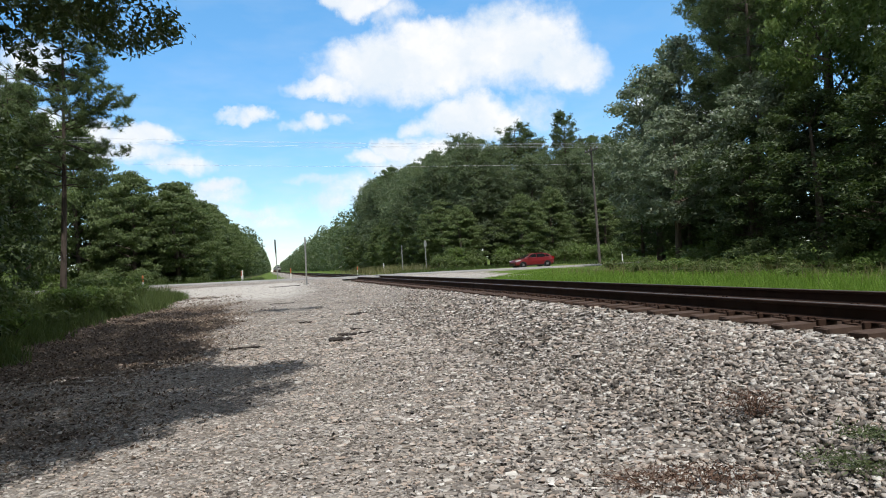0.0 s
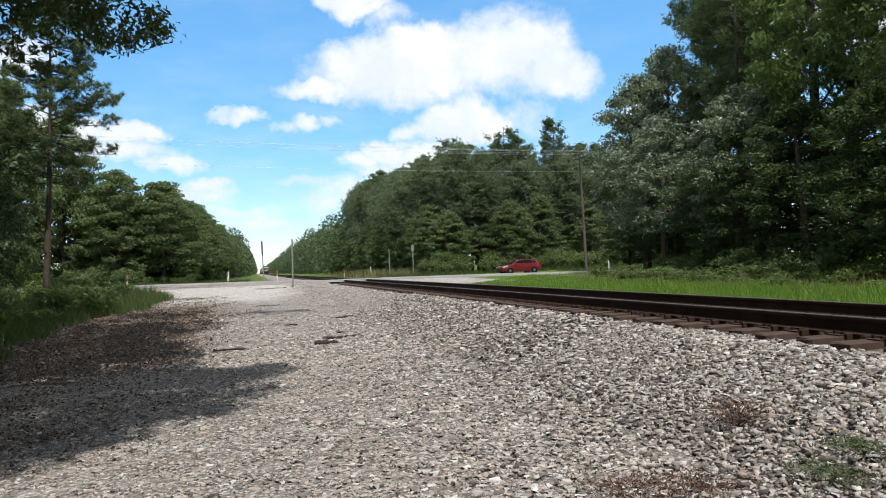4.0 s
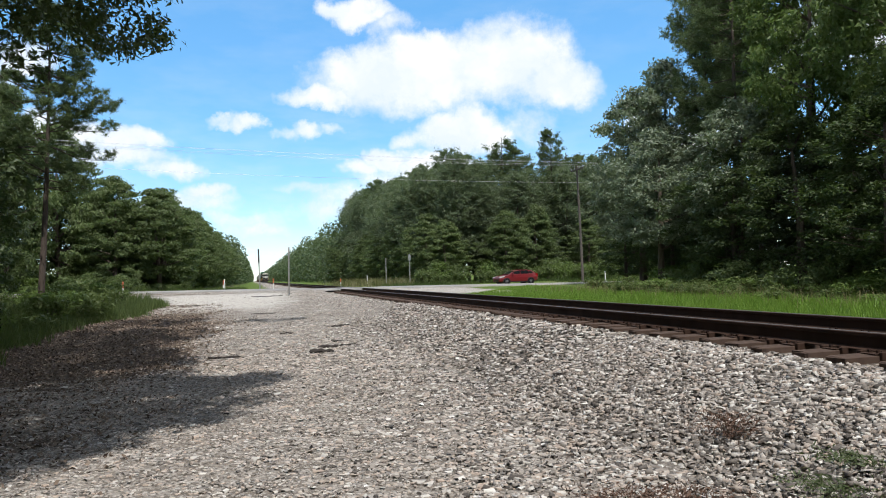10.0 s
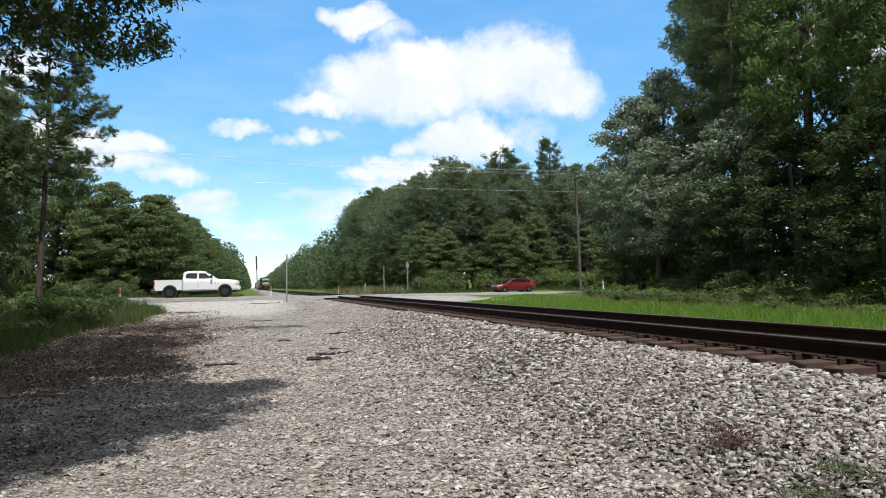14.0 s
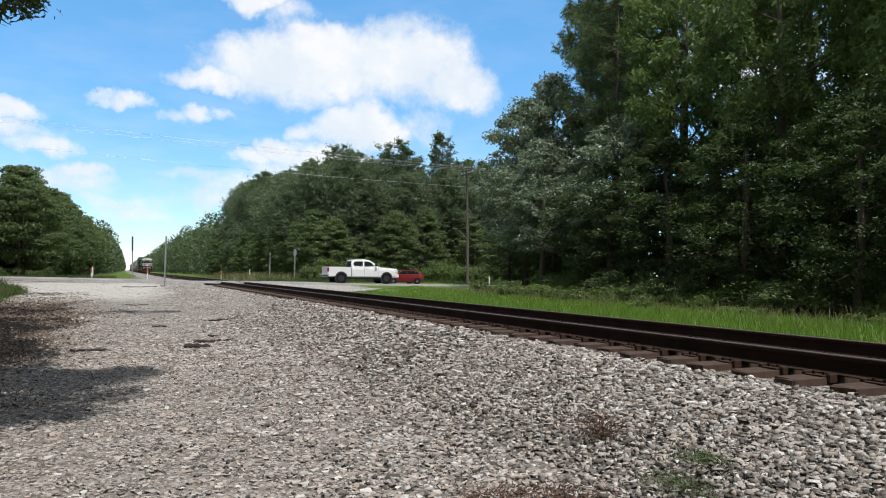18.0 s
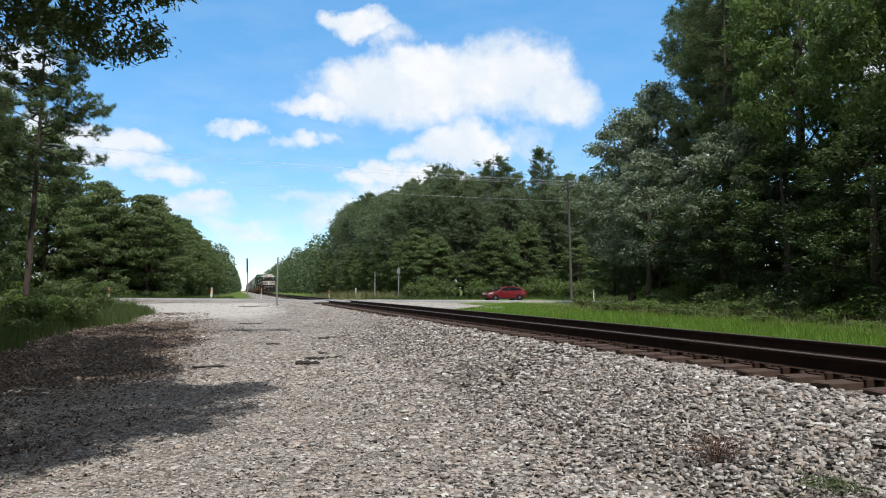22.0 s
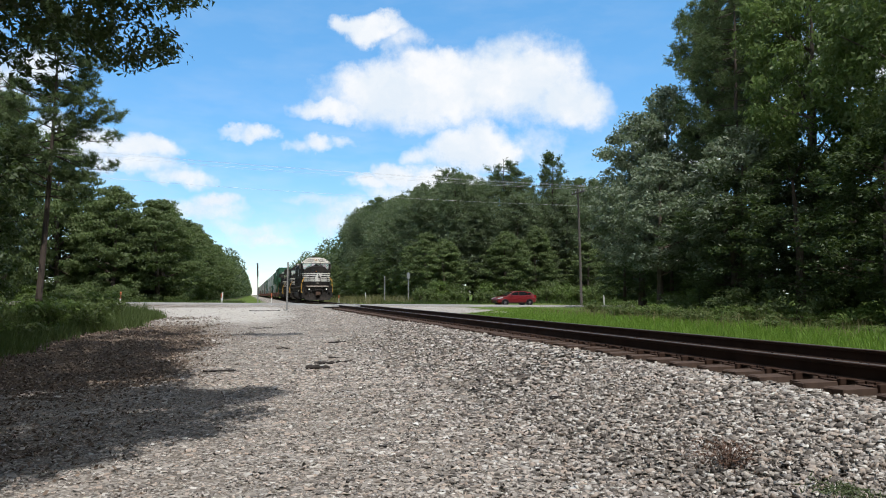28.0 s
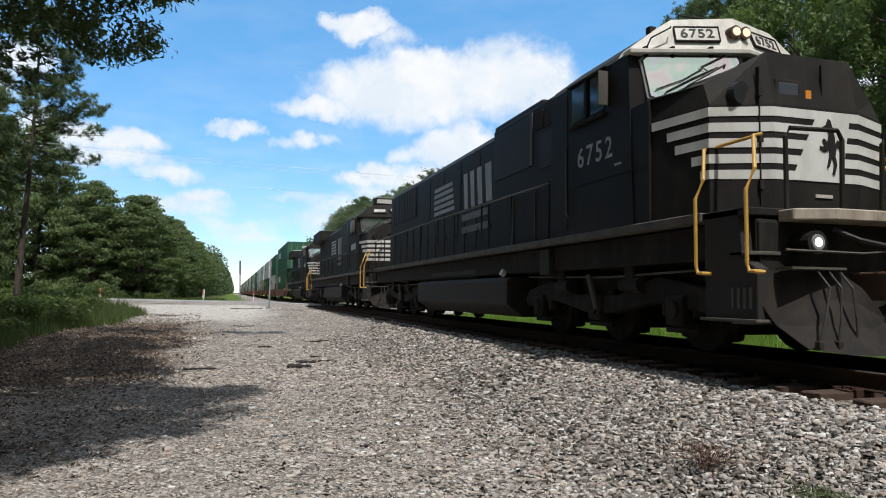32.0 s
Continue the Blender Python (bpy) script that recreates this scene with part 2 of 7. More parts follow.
M_BLACKWOOD = plain("charred_wood_scrap", (0.035, 0.028, 0.024), 0.85)

# ================= building helpers =================
def mesh_from(name, verts, faces, material=None, smooth=False):
    me = bpy.data.meshes.new(name)
    me.from_pydata([tuple(v) for v in verts], [], [tuple(f) for f in faces])
    if material is not None:
        me.materials.append(material)
    if smooth:
        me.shade_smooth()
    return me


def mesh_fast(name, verts, faces, material, smooth=False):
    """A mesh from numpy arrays whose faces all have the same number of corners."""
    verts, faces = np.asarray(verts, np.float32), np.asarray(faces, np.int32)
    k = faces.shape[1]
    me = bpy.data.meshes.new(name)
    me.vertices.add(len(verts))
    me.vertices.foreach_set("co", verts.ravel())
    me.loops.add(faces.size)
    me.loops.foreach_set("vertex_index", faces.ravel())
    me.polygons.add(len(faces))
    me.polygons.foreach_set("loop_start", np.arange(0, faces.size, k, dtype=np.int32))
    me.polygons.foreach_set("loop_total", np.full(len(faces), k, np.int32))
    me.update(calc_edges=True)
    me.materials.append(material)
    if smooth:
        me.shade_smooth()
    return me


def part(name, bm, material, parent=None, label="", smooth=False):
    """Links a bmesh as one mesh object under a thing or a part."""
    me = bpy.data.meshes.new(name)
    bm.to_mesh(me)
    bm.free()
    me.materials.append(material)
    if smooth:
        me.shade_smooth()
    ob = new(name, me)
    ob.parent = parent
    return tagged(ob, label) if label else ob


def part_mesh(name, me, parent=None, label="", m=None):
    ob = new(name, me)
    ob.parent = parent
    if m is not None:
        ob.matrix_basis = m
    return tagged(ob, label) if label else ob


def thing(name, label, category, m=None, group="", kind=""):
    ob = new(name)
    ob.empty_display_size = 0.3
    if m is not None:
        ob.matrix_basis = m
    return tagged(ob, label, category, group, kind)


def add_box(bm, x0, x1, y0, y1, z0, z1, bevel=0.0, segs=1):
    r = bmesh.ops.create_cube(bm, size=1.0)
    bmesh.ops.scale(bm, vec=(x1 - x0, y1 - y0, z1 - z0), verts=r["verts"])
    bmesh.ops.translate(bm, vec=((x0 + x1) / 2, (y0 + y1) / 2, (z0 + z1) / 2), verts=r["verts"])
    if bevel > 0:
        es = list({e for v in r["verts"] for e in v.link_edges})
        bmesh.ops.bevel(bm, geom=es, offset=bevel, segments=segs, affect="EDGES", profile=0.6)
    return bm


def box(x0, x1, y0, y1, z0, z1, bevel=0.0, segs=1):
    return add_box(bmesh.new(), x0, x1, y0, y1, z0, z1, bevel, segs)


def add_cyl(bm, a, b, r, r2=None, n=12):
    a, b = Vector(a), Vector(b)
    m = Matrix.Translation((a + b) / 2) @ (b - a).to_track_quat("Z", "Y").to_matrix().to_4x4()
    bmesh.ops.create_cone(bm, cap_ends=True, segments=n, radius1=r, radius2=r if r2 is None else r2, depth=(b - a).length, matrix=m)
    return bm


def cyl(a, b, r, r2=None, n=12):
    return add_cyl(bmesh.new(), a, b, r, r2, n)


def add_tube(bm, pts, r, n=8):
    """A bent tube through the points."""
    pts = [Vector(p) for p in pts]
    rings = []
    for i, p in enumerate(pts):
        d = (pts[min(i + 1, len(pts) - 1)] - pts[max(i - 1, 0)]).normalized()
        up = Vector((0, 0, 1)) if abs(d.z) < 0.95 else Vector((1, 0, 0))
        s = d.cross(up).normalized()
        u = s.cross(d)
        rr = r[i] if isinstance(r, (list, tuple)) else r
        rings.append([bm.verts.new(p + (s * math.cos(a) + u * math.sin(a)) * rr) for a in [2 * math.pi * j / n for j in range(n)]])
    for p, q in zip(rings, rings[1:]):
        for j in range(n):
            bm.faces.new((p[j], p[(j + 1) % n], q[(j + 1) % n], q[j]))
    bm.faces.new(rings[0][::-1])
    bm.faces.new(rings[-1])
    return bm


def tube(pts, r, n=8):
    return add_tube(bmesh.new(), pts, r, n)


def add_prism(bm, outline, x0, x1, axis="x"):
    """An outline pushed from x0 to x1 along the axis; the outline's pairs are the two other axes in order."""
    def at(p, a):
        return {"x": (a, p[0], p[1]), "y": (p[0], a, p[1]), "z": (p[0], p[1], a)}[axis]
    f = [bm.verts.new(at(p, x0)) for p in outline]
    g = [bm.verts.new(at(p, x1)) for p in outline]
    n = len(outline)
    fs = [bm.faces.new(f), bm.faces.new(g[::-1])]
    for i in range(n):
        fs.append(bm.faces.new((f[(i + 1) % n], f[i], g[i], g[(i + 1) % n])))
    bmesh.ops.recalc_face_normals(bm, faces=fs)
    return bm


def prism(outline, x0, x1, axis="x"):
    return add_prism(bmesh.new(), outline, x0, x1, axis)


def bevelled(bm, offset=0.02, segs=2, angle=35):
    es = [e for e in bm.edges if len(e.link_faces) == 2 and e.calc_face_angle(0) > radians(angle)]
    bmesh.ops.bevel(bm, geom=es, offset=offset, segments=segs, affect="EDGES", profile=0.6, clamp_overlap=True)
    return bm


# ================= ground =================
TRACK_X, GAUGE = 6.6, 0.7525
ROAD_Y0, ROAD_Y1 = 48.2, 54.6


def smooth01(v):
    v = np.clip(v, 0, 1)
    return v * v * (3 - 2 * v)


def fbm(x, y, s, seed=0.0):
    """Cheap smooth variation over the plan."""
    return (np.sin(x * 1.7 * s + seed) * np.cos(y * 1.3 * s - seed * 2) + 0.5 * np.sin(x * 3.9 * s - y * 2.7 * s + seed * 3)
            + 0.25 * np.sin(x * 7.3 * s + y * 8.9 * s + seed)) / 1.75


def road_z(x):
    return -0.013 * np.clip(np.asarray(x, float) - TRACK_X, -30, 40)


def ground_z(x, y):
    """The ground's height: flat lot by the track, rising to the crossing."""
    x, y = np.asarray(x, float), np.asarray(y, float)
    up = smooth01((y - 14) / 31)
    left = -0.92 + up * 0.87
    right = -0.66 + smooth01((y - 15) / 30) * 0.45
    base = np.where(x < TRACK_X, left, right)
    bank = smooth01((-4.5 - x) / 5) * 0.25 * (1 - up)
    z = base + bank + 0.025 * fbm(x, y, 0.9) + 0.012 * fbm(x, y, 3.1, 2.0)
    d = np.abs(x - TRACK_X)
    bed = np.maximum(z, -0.30 - np.maximum(d - 1.6, 0) * np.where(x < TRACK_X, 0.36, 0.4))
    far = smooth01((y - 54) / 12)
    z = np.where(y > 60, z * (1 - far) - 0.15 * far, z)
    z = np.where(y > 54, np.maximum(z, -0.28 - np.maximum(d - 1.6, 0) * 0.3), bed)
    # the lot dips beside the track, so that the rails stand clear of it up to the crossing
    away = np.maximum(ROAD_Y0 - y, y - ROAD_Y1)
    z = np.where(away > 0, np.minimum(z, -0.29 + 0.34 * smooth01((d - 1.7) / 4.5) + 2.0 * smooth01((d - 6.5) / 3)), z)
    near_road = smooth01(1 - away / np.interp(d, [1.5, 2.4, 7.0], [0.5, 1.2, 5.0]))
    zr = road_z(x) - 0.06
    return z * (1 - near_road) + np.where(d < 1.9, np.minimum(zr, -0.22), zr) * near_road


def verge_x(y):
    """The edge of the weedy bank along the pull-off."""
    return np.interp(y, [0, 12, 16.5, 21, 26, 29, 34, 37, 41, 45, 48], [-5.0, -5.3, -5.6, -6.0, -5.7, -4.5, -4.2, -4.8, -5.9, -9.0, -14.0])


def graded(lo, hi, fine_lo, fine_hi, step, grow=1.16):
    a = list(np.arange(fine_lo, fine_hi + 1e-6, step))
    s = step
    while a[-1] < hi:
        s *= grow
        a.append(min(a[-1] + s, hi))
    s = step
    while a[0] > lo:
        s *= grow
        a.insert(0, max(a[0] - s, lo))
    return np.array(a)


def build_ground():
    xs, ys = graded(-4000, 4000, -9, 13, 0.22), graded(-4000, 4000, 1, 58, 0.26)
    X, Y = np.meshgrid(xs, ys)
    Z = ground_z(X, Y)
    n, m = X.shape
    idx = np.arange(n * m).reshape(n, m)
    faces = np.stack([idx[:-1, :-1], idx[:-1, 1:], idx[1:, 1:], idx[1:, :-1]], -1).reshape(-1, 4)
    me = mesh_fast("ground", np.stack([X, Y, Z], -1).reshape(-1, 3), faces, M_GROUND, True)
    wob = 0.8 * fbm(X, Y, 0.35, 1.0)
    x, y = X + wob, Y
    left_edge = verge_x(y)
    lot = smooth01((X + 0.35 * wob - left_edge) / 0.8 + 0.5) * smooth01((TRACK_X + 2.6 - x) / 0.8 + 0.5)
    lot *= np.where(y < ROAD_Y0 + 1, 1, smooth01((x - (TRACK_X - 5.2)) / 0.7 + 0.5))
    lot = np.maximum(lot, smooth01(1 - np.maximum(ROAD_Y0 - 1.2 - Y, Y - ROAD_Y1 - 0.8) / 0.8))
    apron = smooth01((y - 33) / 5) * smooth01((49 - y) / 3) * smooth01((15.5 - x) / 3) * smooth01((x - 8) / 2)
    lot = np.maximum(lot, apron)
    # dirt under the oak, carried farther to stand in for tree shade
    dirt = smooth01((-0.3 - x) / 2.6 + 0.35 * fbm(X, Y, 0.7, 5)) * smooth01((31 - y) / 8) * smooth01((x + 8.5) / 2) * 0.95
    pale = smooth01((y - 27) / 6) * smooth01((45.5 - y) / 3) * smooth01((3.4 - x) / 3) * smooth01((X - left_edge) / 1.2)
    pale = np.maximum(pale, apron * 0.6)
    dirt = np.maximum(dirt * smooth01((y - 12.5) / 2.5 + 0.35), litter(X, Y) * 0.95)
    shoulder = smooth01((X - 2.5 - 0.7 * fbm(Y, Y * 0.3, 0.9)) / 1.4) * smooth01((TRACK_X + 2 - X) / 0.6) * smooth01((30 - Y) / 14)
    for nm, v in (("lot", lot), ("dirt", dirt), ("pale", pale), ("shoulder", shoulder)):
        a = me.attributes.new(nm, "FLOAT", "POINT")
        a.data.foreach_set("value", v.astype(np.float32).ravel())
    return tagged(new("ground", me), "grassy and gravelly level ground beside a railway", "ground", kind="structure")


def build_road():
    xs = graded(-400, 400, -30, 45, 0.8, 1.3)
    verts, faces = [], []
    prof = [(ROAD_Y0 - 0.12, -0.10), (ROAD_Y0, -0.01), ((ROAD_Y0 + ROAD_Y1) / 2, 0.05), (ROAD_Y1, -0.01), (ROAD_Y1 + 0.12, -0.10)]
    for x in xs:
        w = 0.05 * math.sin(x * 1.9) + 0.04 * math.sin(x * 4.3)
        for y, z in prof:
            d = abs(x - TRACK_X)
            zz = float(road_z(x)) + z
            if d < 2.2:
                zz = min(zz, -0.012 + (z if z < 0 else 0))
            verts.append((x, y + (w if z < 0.02 else 0), zz))
    k = len(prof)
    for i in range(len(xs) - 1):
        for j in range(k - 1):
            a = i * k + j
            faces.append((a, a + k, a + k + 1, a + 1))
    tagged(new("road", mesh_from("road", verts, faces, M_ASPHALT)), "worn pale grey asphalt road over the level crossing", "road", kind="structure")


def rocks(name, pts, sizes, material, seed, flat=0.56, simple=False):
    """Many small broken stones as one mesh: boxes with pulled corners, each turned its own way."""
    rng = np.random.default_rng(seed)
    n = len(pts)
    cube = np.array([[x, y, z] for x in (-1, 1) for y in (-1, 1) for z in (-1, 1)], float)
    v = cube[None] * (1 + rng.uniform(-0.72, 0.25, (n, 8, 3)))
    v *= (sizes[:, None] * rng.uniform(0.65, 1.25, (n, 3)) * np.array([1.5, 0.85, flat]))[:, None, :] * 0.5
    a = rng.uniform(0, 2 * np.pi, n)
    t = rng.normal(0, 0.9 if not simple else 0.4, n)
    ca, sa, ct, st = np.cos(a), np.sin(a), np.cos(t), np.sin(t)
    y, z = v[..., 1] * ct[:, None] - v[..., 2] * st[:, None], v[..., 1] * st[:, None] + v[..., 2] * ct[:, None]
    x = v[..., 0]
    v = np.stack([x * ca[:, None] - y * sa[:, None], x * sa[:, None] + y * ca[:, None], z], -1) + pts[:, None, :]
    if simple:
        f = np.array([[1, 5, 7, 3], [0, 4, 5, 1], [2, 3, 7, 6]])
        return mesh_fast(name, v.reshape(-1, 3), (f[None] + (np.arange(n) * 8)[:, None, None]).reshape(-1, 4), material)
    f = np.array([[0, 1, 3, 2], [4, 6, 7, 5], [0, 4, 5, 1], [2, 3, 7, 6], [1, 5, 7, 3]])
    faces = (f[None] + (np.arange(n) * 8)[:, None, None]).reshape(-1, 4)
    return mesh_fast(name, v.reshape(-1, 3), faces, material)


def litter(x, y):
    """Where brown leaf litter and dirt lie under the oak, and gravel is browned for its shade."""
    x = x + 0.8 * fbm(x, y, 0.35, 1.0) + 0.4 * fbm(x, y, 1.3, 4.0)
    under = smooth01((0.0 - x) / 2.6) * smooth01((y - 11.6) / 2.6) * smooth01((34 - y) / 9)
    # beyond the litter itself, shaded gravel is browned in its colour
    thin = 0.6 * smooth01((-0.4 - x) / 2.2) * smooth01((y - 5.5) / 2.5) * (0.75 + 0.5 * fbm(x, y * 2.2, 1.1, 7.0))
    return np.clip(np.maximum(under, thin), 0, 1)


def bed_z(x, y):
    d = np.abs(np.asarray(x, float) - TRACK_X)
    return np.maximum(ground_z(x, y), np.interp(d, [0, 1.25, 1.45, 2.6, 4.6], [-0.235, -0.25, -0.30, -0.69, -1.5]))


def build_stones():
    rng = np.random.default_rng(4)
    out = []
    for count, y0, y1, s0, s1 in ((46000, 2.8, 9.5, 0.020, 0.054), (19000, 9.5, 24.0, 0.034, 0.072)):
        y = rng.uniform(y0, y1, count)
        x = 2.35 + 0.6 * fbm(y, y * 0.3, 0.9) + (2.97 - 0.6 * fbm(y, y * 0.3, 0.9)) * np.sqrt(rng.uniform(0, 1, count)) ** 0.8
        s = rng.uniform(s0, s1, count)
        out.append((np.stack([x, y, bed_z(x, y) + s * rng.uniform(-0.3, 0.45, count)], -1), s))
    n = 5000        # strays rolled out over the pull-off
    x, y = 3.2 - np.abs(rng.normal(0, 1.3, n)), 3.2 + 14 * rng.uniform(0, 1, n) ** 1.4
    s = rng.uniform(0.03, 0.062, n)
    out.append((np.stack([x, y, ground_z(x, y) + s * 0.15], -1), s))
    me = rocks("ballast_stones", out[0][0], out[0][1], M_STONE, 7, 0.48)
    tagged(new("ballast_stones", me), "loose grey and pinkish crushed ballast stones", "ballast", kind="stuff")
    me = rocks("far_ballast_stones", np.concatenate([out[1][0], out[2][0]]), np.concatenate([out[1][1], out[2][1]]), M_STONE, 17, 0.5, True)
    tagged(new("far_ballast_stones", me), "crushed ballast stones strewn along the shoulder of the track", "ballast", kind="stuff")
    n = 60000
    x, y = rng.uniform(-5.5, 3.4, n), 3.4 + 12 * rng.uniform(0, 1, n) ** 1.5
    s = rng.uniform(0.015, 0.038, n) * np.where(rng.uniform(0, 1, n) > 0.96, 1.5, 1)
    keep = rng.uniform(0, 1, n) > 0.9 * litter(x, y)
    x, y, s = x[keep], y[keep], s[keep]
    me = rocks("gravel_chips", np.stack([x, y, ground_z(x, y) + s * 0.10], -1), s, M_CHIP, 9, 0.45, True)
    n = 26000
    x2, y2 = rng.uniform(-5.5, 5.2, n), 12.5 + 30 * rng.uniform(0, 1, n) ** 1.7
    s2 = rng.uniform(0.03, 0.075, n)
    keep = rng.uniform(0, 1, n) > np.maximum(1.1 * litter(x2, y2), 0.93 * smooth01((y2 - 20) / 8) * smooth01((4.0 - x2) / 3))
    x2, y2, s2 = x2[keep], y2[keep], s2[keep]
    far = rocks("scattered_gravel", np.stack([x2, y2, ground_z(x2, y2) + s2 * 0.06], -1), s2, M_CHIP, 10, 0.42, True)
    tagged(new("scattered_gravel", far), "loose gravel scattered over the pull-off", "gravel", kind="stuff")
    tagged(new("gravel_chips", me), "small pressed gravel chips on the pull-off", "gravel", kind="stuff")


def build_track():
    track = thing("railway_track", "single railway track with rusty rails on weathered wooden ties", "railway track", kind="structure")
    prof = [(-0.07, -0.178), (0.07, -0.178), (0.07, -0.166), (0.012, -0.145), (0.010, -0.045), (0.036, -0.035), (0.036, -0.008), (0.026, -0.001),
            (-0.026, -0.001), (-0.036, -0.008), (-0.036, -0.035), (-0.010, -0.045), (-0.012, -0.145), (-0.07, -0.166)]
    for s in (-1, 1):
        xr = TRACK_X + s * GAUGE
        rail = part("rail", prism([(xr + x, z) for x, z in prof], -60, 1500, "y"), M_RUST, track)
        part("rail_head", prism([(xr - 0.025, -0.0012), (xr + 0.025, -0.0012), (xr + 0.021, 0.0015), (xr - 0.021, 0.0015)], -60, 1500, "y"), M_RAILTOP, rail,
             "bright worn running surface")
    ties, rng = [], random.Random(3)
    for v in range(3):
        bm = box(-1.3, 1.3, -0.112, 0.112, -0.18, 0.0, 0.012)
        for q in bm.verts:
            q.co.x += rng.uniform(-0.02, 0.02)
            q.co.z += rng.uniform(-0.008, 0.006)
            q.co.y += rng.uniform(-0.008, 0.008)
        me = bpy.data.meshes.new("tie")
        bm.to_mesh(me)
        bm.free()
        me.materials.append(M_TIE)
        ties.append(me)
    bm = bmesh.new()
    for s in (-1, 1):
        add_box(bm, s * GAUGE - 0.18, s * GAUGE + 0.18, -0.095, 0.095, 0.0, 0.012)
        for dx in (-0.1, 0.1):
            for dy in (-0.05, 0.05):
                add_box(bm, s * GAUGE + dx - 0.014, s * GAUGE + dx + 0.014, dy - 0.012, dy + 0.012, 0.0, 0.04)
        for dy in (-0.125, 0.125):
            add_box(bm, s * GAUGE - 0.15, s * GAUGE - 0.055, dy - 0.022, dy + 0.022, -0.05, 0.03, 0.006)
    plates = bpy.data.meshes.new("tie_plate")
    bm.to_mesh(plates)
    bm.free()
    plates.materials.append(M_RUST)
    y, i = -2.0, 0
    far = bmesh.new()
    while y < 700:
        x = TRACK_X + rng.uniform(-0.05, 0.05)
        if ROAD_Y0 - 0.2 < y < ROAD_Y1 + 0.2:
            y += 0.53
            continue
        if i < 150:
            tie = part_mesh("tie", ties[i % 3], track, m=pose(x, y, -0.19, 0, 0, rng.uniform(-1.2, 1.2)))
            part_mesh("tie_plate", plates, tie)
        elif i < 500:
            add_box(far, x - 1.3, x + 1.3, y - 0.11, y + 0.11, -0.37, -0.19)
        y += 0.53 + rng.uniform(-0.02, 0.02)
        i += 1
    tagged(part("far_ties", far, M_TIE, track), kind="stuff")
    bed = [(-2.6, -0.70), (-1.45, -0.31), (-1.25, -0.26), (1.25, -0.26), (1.45, -0.31), (2.6, -0.70)]
    for a, b in ((-60, ROAD_Y0), (ROAD_Y1, 1500)):
        part("ballast_bed", prism([(TRACK_X + x, z) for x, z in bed], a, b, "y"), M_BALLAST, track, "pale crushed stone bed")
    part("crossing_panel", box(TRACK_X - 0.66, TRACK_X + 0.66, ROAD_Y0, ROAD_Y1, -0.16, -0.012, 0.01), M_ASPHALT, track, "asphalt panel between the rails")


build_ground()
build_road()
build_stones()
build_track()

